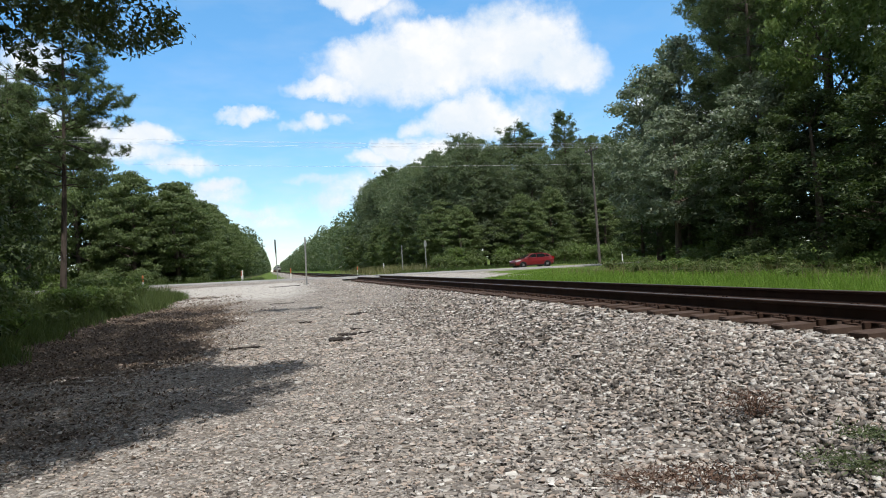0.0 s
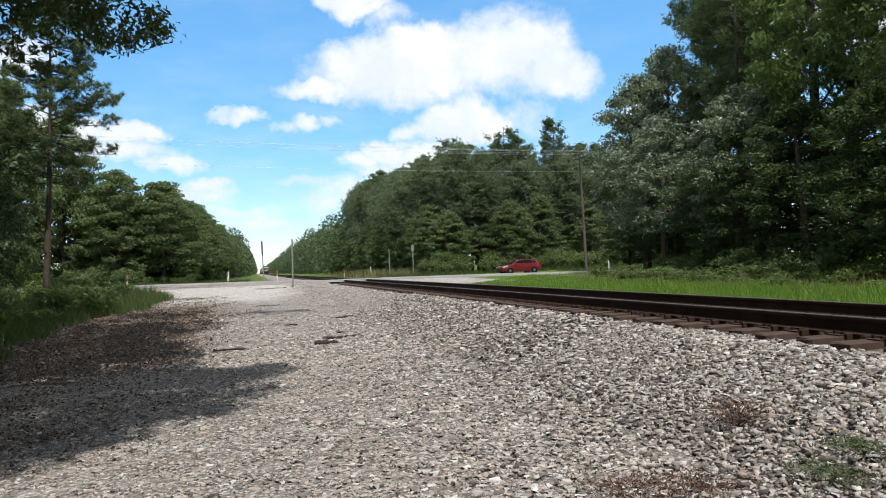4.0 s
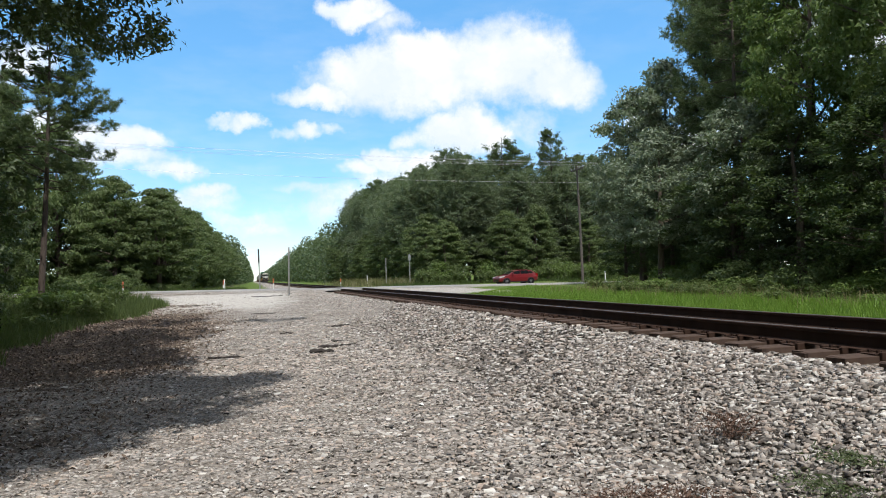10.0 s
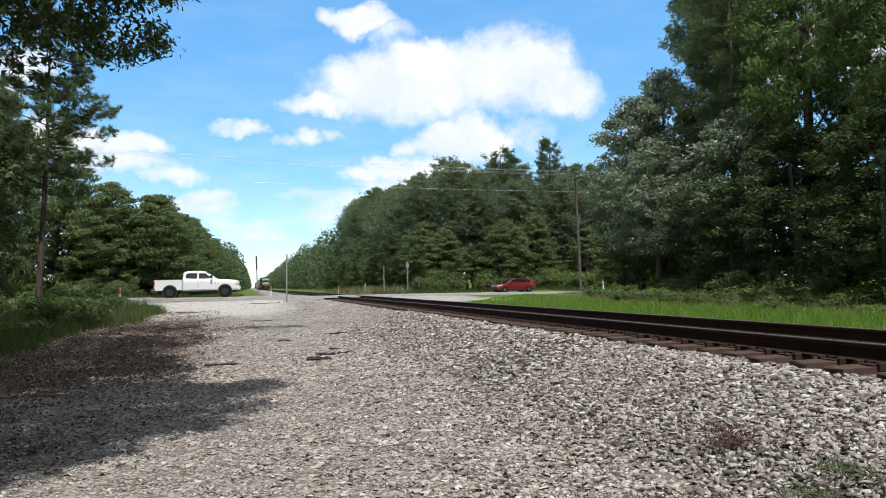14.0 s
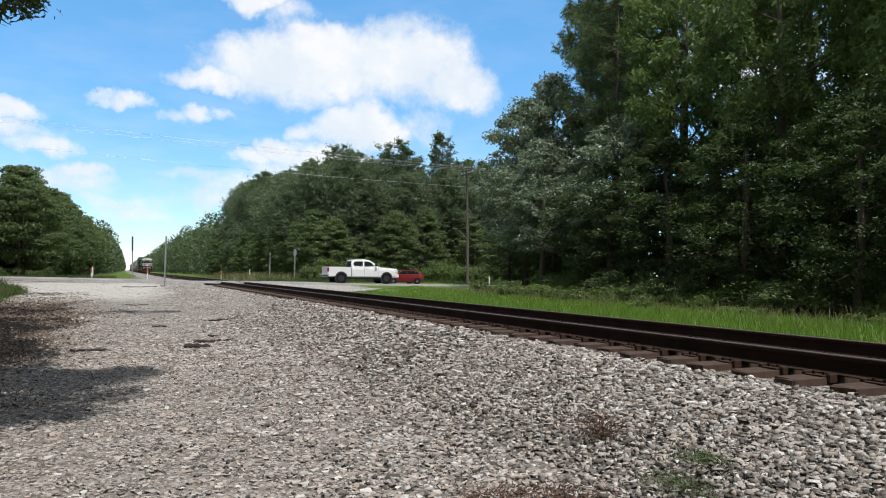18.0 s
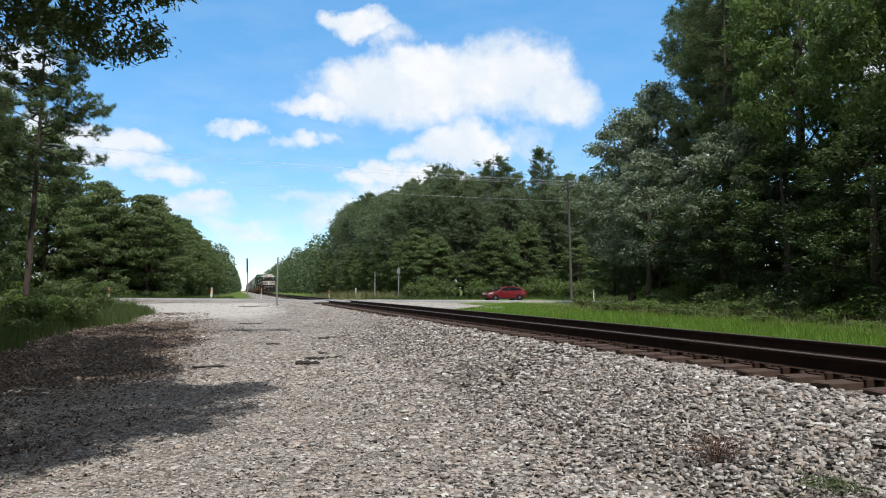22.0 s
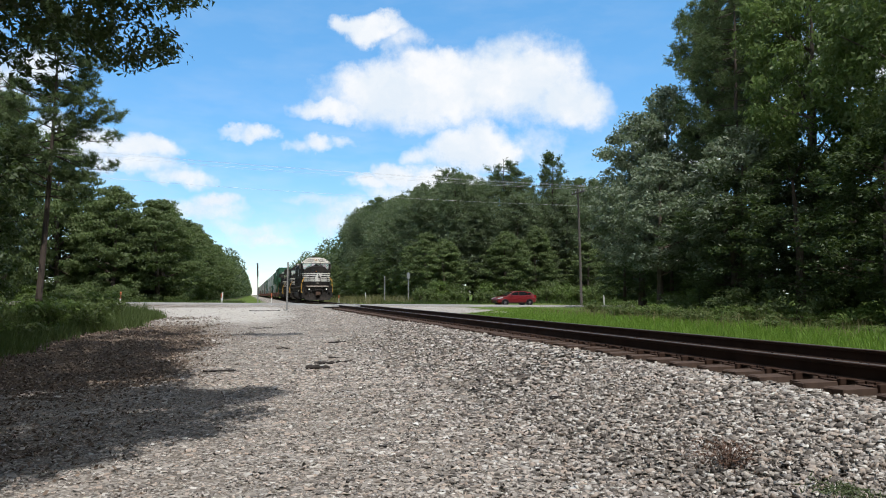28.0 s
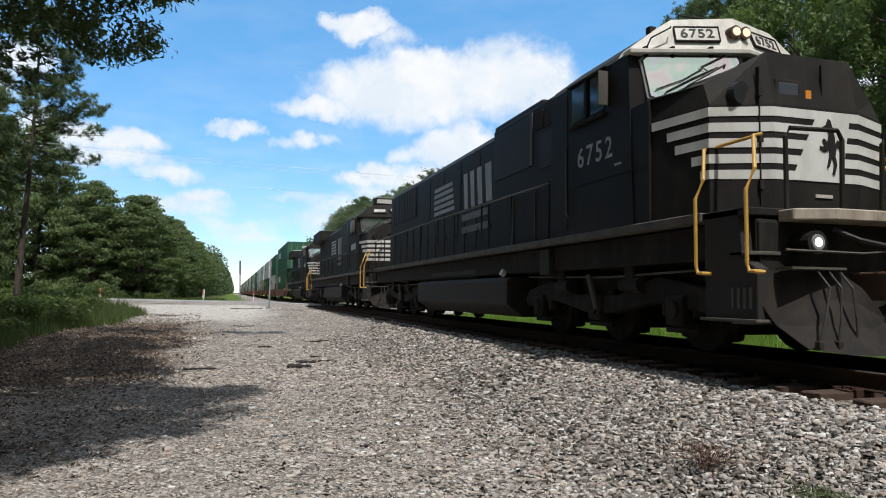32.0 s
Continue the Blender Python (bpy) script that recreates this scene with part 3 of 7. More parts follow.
# ================= sky with clouds =================
def cloud_material():
    """White cumulus on a far dome, which drifts slowly."""
    k = Nodes("cumulus")
    uv = k.n("UVMap").outputs[0]
    warp = k.noise(uv, 16, 7, 0.62, "Color")
    w = k.n("VectorMath", operation="SUBTRACT")
    k.put(w.inputs[0], warp)
    w.inputs[1].default_value = (0.5, 0.5, 0.5)
    w2 = k.n("VectorMath", operation="MULTIPLY_ADD")
    k.put(w2.inputs[0], w.outputs[0])
    w2.inputs[1].default_value = (0.055, 0.045, 0)
    k.put(w2.inputs[2], uv)
    sep = k.n("SeparateXYZ")
    k.put(sep.inputs[0], w2.outputs[0])
    # bearing, height, half width, half height (degrees / 100), density
    blobs = [(0.150, 0.157, 0.098, 0.026, 1.0), (0.205, 0.167, 0.056, 0.033, 1.0), (0.246, 0.150, 0.032, 0.020, 1.0), (0.230, 0.173, 0.030, 0.019, 0.9), (0.172, 0.119, 0.026, 0.013, 0.9), (0.098, 0.165, 0.042, 0.021, 1.0),
             (0.060, 0.145, 0.036, 0.009, 0.9), (0.138, 0.176, 0.040, 0.016, 0.9), (0.088, 0.207, 0.026, 0.0095, 0.95), (0.072, 0.208, 0.017, 0.006, 0.8),
             (0.096, 0.213, 0.014, 0.007, 0.8), (0.116, 0.197, 0.012, 0.008, 0.35),
             (0.168, 0.112, 0.036, 0.017, 1.0), (0.130, 0.112, 0.012, 0.008, 0.5), (0.196, 0.106, 0.018, 0.011, 0.8), (0.226, 0.112, 0.018, 0.013, 0.3),
             (0.110, 0.095, 0.024, 0.0105, 1.0), (0.085, 0.086, 0.018, 0.007, 0.7), (0.145, 0.086, 0.040, 0.012, 0.9), (0.130, 0.077, 0.050, 0.010, 0.6),
             (-0.002, 0.1225, 0.013, 0.006, 0.75), (-0.020, 0.121, 0.012, 0.0035, 0.5), (0.043, 0.1185, 0.012, 0.006, 0.65), (0.027, 0.115, 0.010, 0.004, 0.35), (0.063, 0.1195, 0.008, 0.004, 0.3),
             (-0.088, 0.1065, 0.025, 0.0095, 0.95), (-0.120, 0.105, 0.030, 0.012, 0.8), (-0.100, 0.092, 0.045, 0.008, 0.65), (-0.060, 0.083, 0.026, 0.008, 0.7),
             (-0.035, 0.066, 0.018, 0.0075, 0.8), (-0.050, 0.058, 0.035, 0.008, 0.55), (0.003, 0.040, 0.022, 0.005, 0.5), (-0.010, 0.047, 0.030, 0.005, 0.35),
             (0.055, 0.053, 0.022, 0.008, 0.45), (0.045, 0.070, 0.020, 0.004, 0.25), (0.075, 0.060, 0.030, 0.012, 0.4),
             (-0.155, 0.160, 0.020, 0.012, 0.7), (-0.140, 0.116, 0.012, 0.012, 0.7), (-0.200, 0.140, 0.040, 0.030, 0.7),
             (0.355, 0.097, 0.024, 0.012, 0.8), (0.315, 0.118, 0.012, 0.010, 0.7), (0.46, 0.16, 0.06, 0.025, 0.7), (0.62, 0.15, 0.10, 0.04, 0.7)]
    total = None
    for bx, by, rx, ry, d in blobs:
        dx = k.math("DIVIDE", k.math("SUBTRACT", sep.outputs[0], bx), rx)
        dy = k.math("DIVIDE", k.math("SUBTRACT", sep.outputs[1], by), ry)
        r2 = k.math("ADD", k.math("MULTIPLY", dx, dx), k.math("MULTIPLY", dy, dy))
        v = k.math("MULTIPLY", k.math("SUBTRACT", 1.25, r2), d)
        total = v if total is None else k.math("SMOOTH_MAX", total, v)
    for nd in k.t.nodes:
        if nd.bl_idname == "ShaderNodeMath" and nd.operation == "SMOOTH_MAX":
            nd.inputs[2].default_value = 0.25
    fine = k.noise(uv, 60, 8, 0.62)
    total = k.math("ADD", total, k.math("MULTIPLY", k.math("SUBTRACT", fine, 0.5), 1.5))
    mr = k.n("MapRange", interpolation_type="SMOOTHSTEP")
    k.put(mr.inputs[0], total)
    mr.inputs[1].default_value, mr.inputs[2].default_value = -0.45, 1.05
    # thin high veil
    st = k.noise(k.scaled(uv, (1, 3.2, 1)), 14, 6, 0.6)
    veil = k.math("MULTIPLY", k.ramp(st, [(0.42, 0.0), (0.8, 1.0)]), 0.42)
    low = k.n("SeparateXYZ")
    k.put(low.inputs[0], uv)
    hz = k.n("MapRange")
    k.put(hz.inputs[0], low.outputs[1])
    hz.inputs[1].default_value, hz.inputs[2].default_value, hz.inputs[3].default_value, hz.inputs[4].default_value = 0.02, 0.16, 1.0, 0.25
    veil = k.math("MULTIPLY", veil, hz.outputs[0])
    haze = k.n("MapRange", interpolation_type="SMOOTHSTEP")
    k.put(haze.inputs[0], low.outputs[1])
    haze.inputs[1].default_value, haze.inputs[2].default_value, haze.inputs[3].default_value, haze.inputs[4].default_value = -0.01, 0.05, 0.06, 0.0
    veil = k.math("MAXIMUM", veil, haze.outputs[0])
    alpha = k.math("MAXIMUM", k.math("MULTIPLY", mr.outputs[0], 0.97), veil, True)
    shade = k.noise(w2.outputs[0], 24, 5, 0.55)
    col = k.mix(k.ramp(shade, [(0.38, 0.0), (0.62, 1.0)]), (0.82, 0.89, 0.96), (1.0, 1.0, 1.0))
    e = k.n("Emission")
    k.put(e.inputs["Color"], col)
    e.inputs["Strength"].default_value = 0.98
    tr = k.n("BsdfTransparent")
    m = k.n("MixShader")
    k.put(m.inputs[0], alpha)
    k.put(m.inputs[1], tr.outputs[0])
    k.put(m.inputs[2], e.outputs[0])
    return k.done(m.outputs[0])


def build_clouds():
    az, el = np.radians(np.linspace(-60, 80, 71)), np.radians(np.linspace(-0.6, 36, 27))
    A, E = np.meshgrid(az, el)
    R = 4200.0
    V = np.stack([R * np.cos(E) * np.sin(A), R * np.cos(E) * np.cos(A), R * np.sin(E)], -1)
    n, m = A.shape
    idx = np.arange(n * m).reshape(n, m)
    F = np.stack([idx[:-1, :-1], idx[1:, :-1], idx[1:, 1:], idx[:-1, 1:]], -1).reshape(-1, 4)
    me = mesh_fast("clouds", V.reshape(-1, 3), F, cloud_material())
    uvl = me.uv_layers.new(name="sky")
    co = np.stack([np.degrees(A) / 100, np.degrees(E) / 100], -1).reshape(-1, 2)[F.ravel()]
    uvl.data.foreach_set("uv", co.astype(np.float32).ravel())
    return tagged(new("clouds", me), "white fair-weather cumulus clouds over a hazy blue sky", "cloud", kind="structure")


clouds = build_clouds()


def build_fill_clouds():
    """Broken cumulus added over the rest of the sky, unseen, to whiten the skylight, with a gap where the sun stands.
    """
    k = Nodes("fill_cumulus")
    co = k.coord()
    n = k.noise(k.scaled(co, (0.00095, 0.00095, 0.0014)), 1.0, 6, 0.6)
    dot = k.n("VectorMath", operation="DOT_PRODUCT")
    k.put(dot.inputs[0], co)
    dot.inputs[1].default_value = tuple(SUN_TO)
    gap = k.n("MapRange", interpolation_type="SMOOTHSTEP")
    k.put(gap.inputs[0], dot.outputs["Value"])
    gap.inputs[1].default_value, gap.inputs[2].default_value, gap.inputs[3].default_value, gap.inputs[4].default_value = 3900.0, 4080.0, 1.0, 0.0
    cover = k.math("MULTIPLY", k.ramp(n, [(0.37, 0.0), (0.49, 0.95)]), gap.outputs[0])
    e = k.n("Emission")
    k.put(e.inputs["Color"], k.mix(n, (0.88, 0.89, 0.90), (1.0, 0.97, 0.93)))
    e.inputs["Strength"].default_value = 0.72
    tr = k.n("BsdfTransparent")
    m = k.n("MixShader")
    k.put(m.inputs[0], cover)
    k.put(m.inputs[1], tr.outputs[0])
    k.put(m.inputs[2], e.outputs[0])
    mat = k.done(m.outputs[0])
    verts, faces, R = [], [], 4190.0
    els, na = [8, 20, 32, 44, 56, 68, 80, 90], 48
    for el in els:
        for j in range(na):
            a = 2 * math.pi * j / na
            verts.append((R * math.cos(radians(el)) * math.sin(a), R * math.cos(radians(el)) * math.cos(a), R * math.sin(radians(el))))
    for i in range(len(els) - 1):
        for j in range(na):
            az = (j + 0.5) * 360 / na
            if els[i + 1] <= 32 and (az < 80 or az > 300):
                continue
            a, b = i * na + j, i * na + (j + 1) % na
            faces.append((a, b, b + na, a + na))
    return tagged(new("fill_clouds", mesh_from("fill_clouds", verts, faces, mat)), "glowing white cumulus added over the unseen sky for neutral fill light", "cloud", kind="structure")


build_fill_clouds()


# ================= plants =================
def leaf_quads(centres, size, rng, out=None, ratio=0.6):
    """A pointed leaf at each centre; leaves lie roughly square to the way out of their clump."""
    n = len(centres)
    up = rng.normal(0, 0.55, (n, 3)) + np.array([0, 0, 0.45])
    if out is not None:
        up = up + out * 0.75
    up /= np.linalg.norm(up, axis=1)[:, None] + 1e-9
    d = np.cross(up, rng.normal(0, 1, (n, 3)))
    d /= np.linalg.norm(d, axis=1)[:, None] + 1e-9
    s = np.cross(up, d)
    L = (size * rng.uniform(0.6, 1.4, n))[:, None]
    v = np.stack([centres - d * L * 0.55 - s * L * ratio * 0.5, centres - d * L * 0.35 + s * L * ratio * 0.6, centres + d * L * 0.75], 1)
    return v.reshape(-1, 3), np.arange(3 * n).reshape(-1, 3)


def crown_mesh(name, clumps, radii, per, size, material, rng, ratio=0.6, flat=0.62):
    """Leaves scattered round clump centres, thicker towards each clump's skin."""
    pts, outs = [], []
    for c, r in zip(clumps, radii):
        d = rng.normal(0, 1, (per, 3))
        d /= np.linalg.norm(d, axis=1)[:, None]
        rad = r * rng.uniform(0.25, 1.0, per) ** 0.6 * rng.uniform(0.85, 1.15, per)
        pts.append(c + d * rad[:, None] * np.array([1, 1, flat]))
        outs.append(d)
    v, f = leaf_quads(np.concatenate(pts), size, rng, np.concatenate(outs), ratio)
    return mesh_fast(name, v, f, material)


def limb_tree(bm, trunk_top, r0, clumps, rng, start=0.3, n=12, lean=0.0):
    top = Vector(trunk_top)
    mid = Vector((top.x * 0.4 + rng.uniform(-0.15, 0.15), top.y * 0.4 + rng.uniform(-0.15, 0.15), top.z * 0.5))
    add_tube(bm, [(0, 0, -0.3), (0.03, 0, 0.25), tuple(mid), tuple(top)], [r0 * 1.35, r0, r0 * 0.72, r0 * 0.2], 8)
    picks = rng.choice(len(clumps), min(n, len(clumps)), replace=False)
    for i in picks:
        c = Vector(clumps[i])
        h = max(top.z * start, min(c.z - 0.5 - 0.3 * math.hypot(c.x, c.y), top.z * 0.95))
        t = h / top.z
        base = mid.lerp(top, (t - 0.5) * 2) if t > 0.5 else Vector((0, 0, 0)).lerp(mid, t * 2)
        bend = base.lerp(c, 0.5) + Vector((0, 0, -0.25 + rng.uniform(0, 0.3)))
        rr = r0 * (0.42 - 0.25 * t)
        add_tube(bm, [tuple(base), tuple(bend), tuple(c)], [rr, rr * 0.6, rr * 0.2], 5)


def broad_tree(seed, h, r, leaf, per, nclump, material, low=0.22, label="", size_r=(0.9, 1.5), kind_name="tree", bark=None, flat=0.62):
    """A leafy tree: trunk with limbs, and a crown of many clumps with an uneven outline."""
    rng = np.random.default_rng(seed)
    cl = []
    while len(cl) < nclump:
        a, u = rng.uniform(0, 2 * np.pi), rng.uniform(0, 1)
        z = low + (1 - low) * u
        prof = (math.sin(math.pi * min(1, (u * 0.86 + 0.12))) ** 0.75) * (0.85 + 0.3 * math.sin(3 * a + seed) * math.sin(5 * u + seed))
        rad = r * prof * math.sqrt(rng.uniform(0.25, 1))
        cl.append((rad * math.cos(a), rad * math.sin(a), z * h * rng.uniform(0.95, 1.03)))
    cl = np.array(cl)
    radii = rng.uniform(*size_r, nclump) * (r / 4.2)
    ob = thing(kind_name, label, "tree", group="trees of the wood")
    bm = bmesh.new()
    limb_tree(bm, (rng.uniform(-0.5, 0.5), rng.uniform(-0.5, 0.5), h * 0.85), h * 0.016 + 0.04, cl, rng, 0.25, 14)
    part("trunk", bm, bark or M_BARK, ob)
    part_mesh("crown", crown_mesh("crown", cl, radii, per, leaf, material, rng, 0.6, flat), ob)
    return ob


def pine_tree(seed, h, bare, spread, tufts, label, blade=0.34, group="pines of the wood", needles=18, wide=0.013, loose=0.16, material=None):
    """A tall pine: bare lower trunk, whorled limbs that fork, and round brushes of needles towards their ends."""
    rng = np.random.default_rng(seed)
    ob = thing("pine_tree", label, "tree", group=group)
    bm = bmesh.new()
    bendx, bendy = rng.uniform(-0.4, 0.4), rng.uniform(-0.4, 0.4)
    at = lambda z: np.array([bendx * (z / h) ** 2, bendy * (z / h) ** 2, z])
    r0 = 0.0095 * h + 0.02
    zs = np.linspace(0, h, 9)
    add_tube(bm, [tuple(at(z) - (0, 0, 0.3 if z == 0 else 0)) for z in zs], [max(0.02, r0 * (1 - 0.88 * z / h)) for z in zs], 8)
    twigs = []
    z = bare * h
    while z < h * 0.985:
        u = (z / h - bare) / (1 - bare)
        reach = spread * min(1.0, 0.6 + u) * math.sqrt(max(0.07, 1 - u ** 2.4)) * rng.uniform(0.65, 1.15)
        for j in range(rng.integers(2, 5)):
            a = rng.uniform(0, 2 * math.pi)
            rr = reach * rng.uniform(0.6, 1.1)
            base = at(z)
            tip = base + np.array([math.cos(a) * rr, math.sin(a) * rr, rr * rng.uniform(-0.1, 0.6)])
            mid = base + (tip - base) * 0.5 + np.array([0, 0, -0.10 * rr])
            add_tube(bm, [tuple(base), tuple(mid), tuple(tip)], [0.026, 0.018, 0.007], 4)
            twigs.append((mid, tip))
            for q in range(rng.integers(2, 4)):
                v = rng.uniform(-0.1, 0.8)
                root = mid + (tip - mid) * v if v > 0 else mid + (mid - base) * v
                a2 = a + rng.choice([-1, 1]) * rng.uniform(0.4, 1.1)
                L = rr * rng.uniform(0.22, 0.42)
                end = root + np.array([math.cos(a2) * L, math.sin(a2) * L, L * rng.uniform(0.1, 0.7)])
                add_tube(bm, [tuple(root), tuple(end)], [0.010, 0.005], 3)
                twigs.append((root + (end - root) * 0.35, end))
        z += h * (1 - bare) / 24 * rng.uniform(0.5, 1.5)
    part("trunk", bm, M_PINEBARK, ob)
    per = max(1, round(tufts / len(twigs)))
    centres = [mid + (tip - mid) * rng.uniform(-0.1, 1.05) + rng.normal(0, loose, 3) for mid, tip in twigs for j in range(per)]
    centres = np.array(centres + [at(h)])
    c = np.repeat(centres, needles, 0)
    d = rng.normal(0, 1, (len(c), 3))
    d[:, 2] = d[:, 2] * 0.8 + 0.45
    d /= np.linalg.norm(d, axis=1)[:, None]
    s = np.cross(d, rng.normal(0, 1, (len(c), 3)))
    s /= np.linalg.norm(s, axis=1)[:, None] + 1e-9
    L = blade * rng.uniform(0.7, 1.25, (len(c), 1))
    v = np.stack([c + s * wide, c - s * wide, c + d * L], 1).reshape(-1, 3)
    part_mesh("crown", mesh_fast("crown", v, np.arange(len(v)).reshape(-1, 3), material or M_NEEDLE), ob)
    return ob


def shrub(seed, h, r, leaf, n, material, label, category="shrub", name="shrub"):
    rng = np.random.default_rng(seed)
    ob = thing(name, label, category, group="undergrowth")
    k = 14
    cl = np.stack([rng.normal(0, r * 0.5, k), rng.normal(0, r * 0.5, k), h * rng.uniform(0.25, 0.95, k)], -1)
    bm = bmesh.new()
    for c in cl[::2]:
        add_tube(bm, [(c[0] * 0.15, c[1] * 0.15, -0.1), (c[0] * 0.5, c[1] * 0.5, c[2] * 0.6), tuple(c)], [0.02, 0.014, 0.006], 4)
    part("stalk", bm, M_BARK, ob)
    part_mesh("foliage", crown_mesh("foliage", cl, rng.uniform(0.25, 0.5, k) * (r + h) * 0.6, n // k, leaf, material, rng, 0.45), ob)
    return ob


def set_down(ob, x, y, rz=0.0, s=1.0, sz=None, z=None):
    zz = float(ground_z(x, y)) if z is None else z
    return Matrix.Translation((x, y, zz)) @ pose(0, 0, 0, 0, 0, rz) @ Matrix.Diagonal((s, s, sz or s, 1))


def spread(protos, spots, rng):
    """Copies of the prototypes at spots (x, y, scale, height scale, which); the prototypes take the first spots."""
    used = set()
    for x, y, s, sz, w in spots:
        ob = protos[w % len(protos)]
        m = set_down(ob, x, y, rng.uniform(0, 360), s, sz)
        if ob.name not in used:
            used.add(ob.name)
            ob.matrix_basis = m
        else:
            made = copy_thing(ob, m)
            made.matrix_basis = m


RNG = random.Random(11)
grey_trees = [broad_tree(21 + i, 13, 4.2, 0.19, 95, 210, M_LEAF2, 0.27, "broad grey-green leafy tree at the wood's edge", (0.45, 0.95)) for i in range(2)]
leafy_trees = [broad_tree(31 + i, 14, 4.3, 0.17, 85, 210, M_LEAF, 0.14, "dense dark green leafy tree in the wood", (0.45, 0.95)) for i in range(3)]
bright_trees = [broad_tree(41 + i, 14, 4.4, 0.17, 110, 200, M_LEAF3, 0.40, "tall bright green leafy tree in the wood", (0.45, 0.9)) for i in range(2)]
low_trees = [broad_tree(51 + i, 10, 4.0, 0.18, 120, 220, M_HEDGE, 0.03, "leafy green tree with branches to the ground beside the road", (0.5, 1.05), flat=0.34)
             for i in range(3)]
back_trees = [broad_tree(56 + i, 14, 4.4, 0.40, 42, 120, M_LEAF, 0.10, "green leafy tree deep in the wood", (0.7, 1.3)) for i in range(2)]
pines = [pine_tree(61 + i, 20, (0.46, 0.50, 0.40)[i], (3.4, 3.0, 3.6)[i], 3000, "tall dark pine tree with a bare lower trunk", 0.27, needles=16, wide=0.016) for i in range(3)]
young_pines = [pine_tree(71 + i, 14, (0.05, 0.16, 0.08)[i], (3.4, 3.0, 3.3)[i], 2600, "dense rounded green pine tree beyond the road", 0.44, needles=9, wide=0.034, loose=0.42, material=M_HAZYNEEDLE)
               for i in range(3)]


def plant_woods():
    R = RNG
    # wood beside the track, on the near side of the road
    spread(grey_trees, [(25.0, 41.4, 1.0, 0.98, 0), (27.6, 42.2, 1.0, 1.15, 1), (22.6, 35.6, 0.8, 0.68, 1), (23.6, 29.8, 0.8, 0.72, 0)], R)
    spots, back = [], []
    for y in np.arange(-9, 34, 5.0):
        spots.append((23.4 + R.uniform(-0.9, 0.9), y + R.uniform(-1, 1), R.uniform(0.7, 0.95), R.uniform(0.48, 0.76), R.randrange(3)))
    for y in np.arange(-12, 30, 6.2):
        spots.append((28.6 + R.uniform(-1.5, 1.5), y + R.uniform(-1.5, 1.5), R.uniform(0.95, 1.1), R.uniform(0.6, 0.98), R.randrange(3)))
    for y in np.arange(-14, 36, 5.5):
        back.append((38 + R.uniform(-2, 2), y + R.uniform(-1.5, 1.5), R.uniform(1.0, 1.2), R.uniform(0.68, 0.98), R.randrange(2)))
    for y in np.arange(-14, 40, 5.5):
        back.append((45 + R.uniform(-2, 2), y + R.uniform(-1.5, 1.5), R.uniform(1.0, 1.2), R.uniform(0.5, 0.7), R.randrange(2)))
    for x in np.arange(30, 46, 5):
        back.append((x, 41 + R.uniform(-1.5, 1.5), R.uniform(0.9, 1.1), R.uniform(0.5, 0.65), R.randrange(2)))
    # small dark copies added as undergrowth to fill the hollow's shade
    spots += [(25.4, 38.6, 0.6, 0.34, 0), (27.6, 40.2, 0.65, 0.36, 1), (24.4, 42.6, 0.5, 0.28, 2), (29.4, 43.4, 0.7, 0.40, 0), (26.8, 44.0, 0.55, 0.30, 1)]
    spread(leafy_trees, spots, R)
    spread(bright_trees, [(26.5, 28.0, 1.0, 1.30, 0), (26.3, 21.5, 1.05, 1.32, 1), (27.0, 15.0, 1.1, 1.36, 0), (26.8, 8.5, 1.1, 1.36, 1), (27.5, 1.0, 1.1, 1.3, 0), (31.5, 24.0, 1.1, 1.45, 1)], R)
    spread(pines, [(28.4, 37.2, 0.9, 0.95, 2), (28.6, 38.9, 0.9, 1.02, 0), (31.0, 40.6, 0.95, 1.08, 1), (28.6, 34.4, 1.0, 1.08, 2), (31.6, 37.0, 1.1, 1.12, 0), (30.4, 32.4, 1.05, 1.12, 1),
                   (33.8, 41.0, 1.0, 1.05, 2), (26.0, 33.0, 0.95, 1.0, 0), (33.4, 29.0, 1.1, 1.1, 2), (36.0, 35.0, 1.1, 1.1, 1), (32.5, 20.0, 1.1, 1.1, 0),
                   # tall ones over the far wood
                   (33.5, 74.5, 0.8, 0.86, 1), (28.8, 78.0, 0.95, 0.84, 0), (25.6, 82.0, 0.95, 0.77, 1), (23.0, 92.0, 0.9, 0.78, 2), (22.5, 104.0, 0.95, 0.76, 1),
                   (36.5, 77.0, 0.95, 0.75, 0), (31.5, 84.0, 1.0, 0.79, 2), (22.0, 118.0, 1.0, 0.86, 0), (21.5, 131.0, 1.0, 0.88, 1), (40.5, 76.0, 0.9, 0.70, 2),
                   (27.0, 96.0, 1.0, 0.84, 0), (45.0, 78.0, 0.9, 0.76, 1), (50.0, 74.0, 0.9, 0.80, 0)]
           + [(22.5 + 2.7 * i + R.uniform(-0.7, 0.7), 79.5 + R.uniform(-2.5, 2.5), R.uniform(0.85, 1.05), R.uniform(0.69, 0.78), R.randrange(3)) for i in range(12)]
           + [(21.2 + R.uniform(-0.6, 0.6), 86 + 5.5 * i, R.uniform(0.95, 1.1), float(np.interp(i, [0, 2, 6, 10], [0.71, 0.73, 0.85, 0.87])) * R.uniform(0.95, 1.03), R.randrange(3)) for i in range(10)], R)
    # far wood to the track's other side, beyond the road
    yp, lt = [], []
    for x in np.arange(21, 56, 3.4):
        yp.append((x + R.uniform(-0.8, 0.8), 72.5 + R.uniform(-1.6, 1.6), R.uniform(1.0, 1.2), R.uniform(0.82, 1.0), R.randrange(3)))
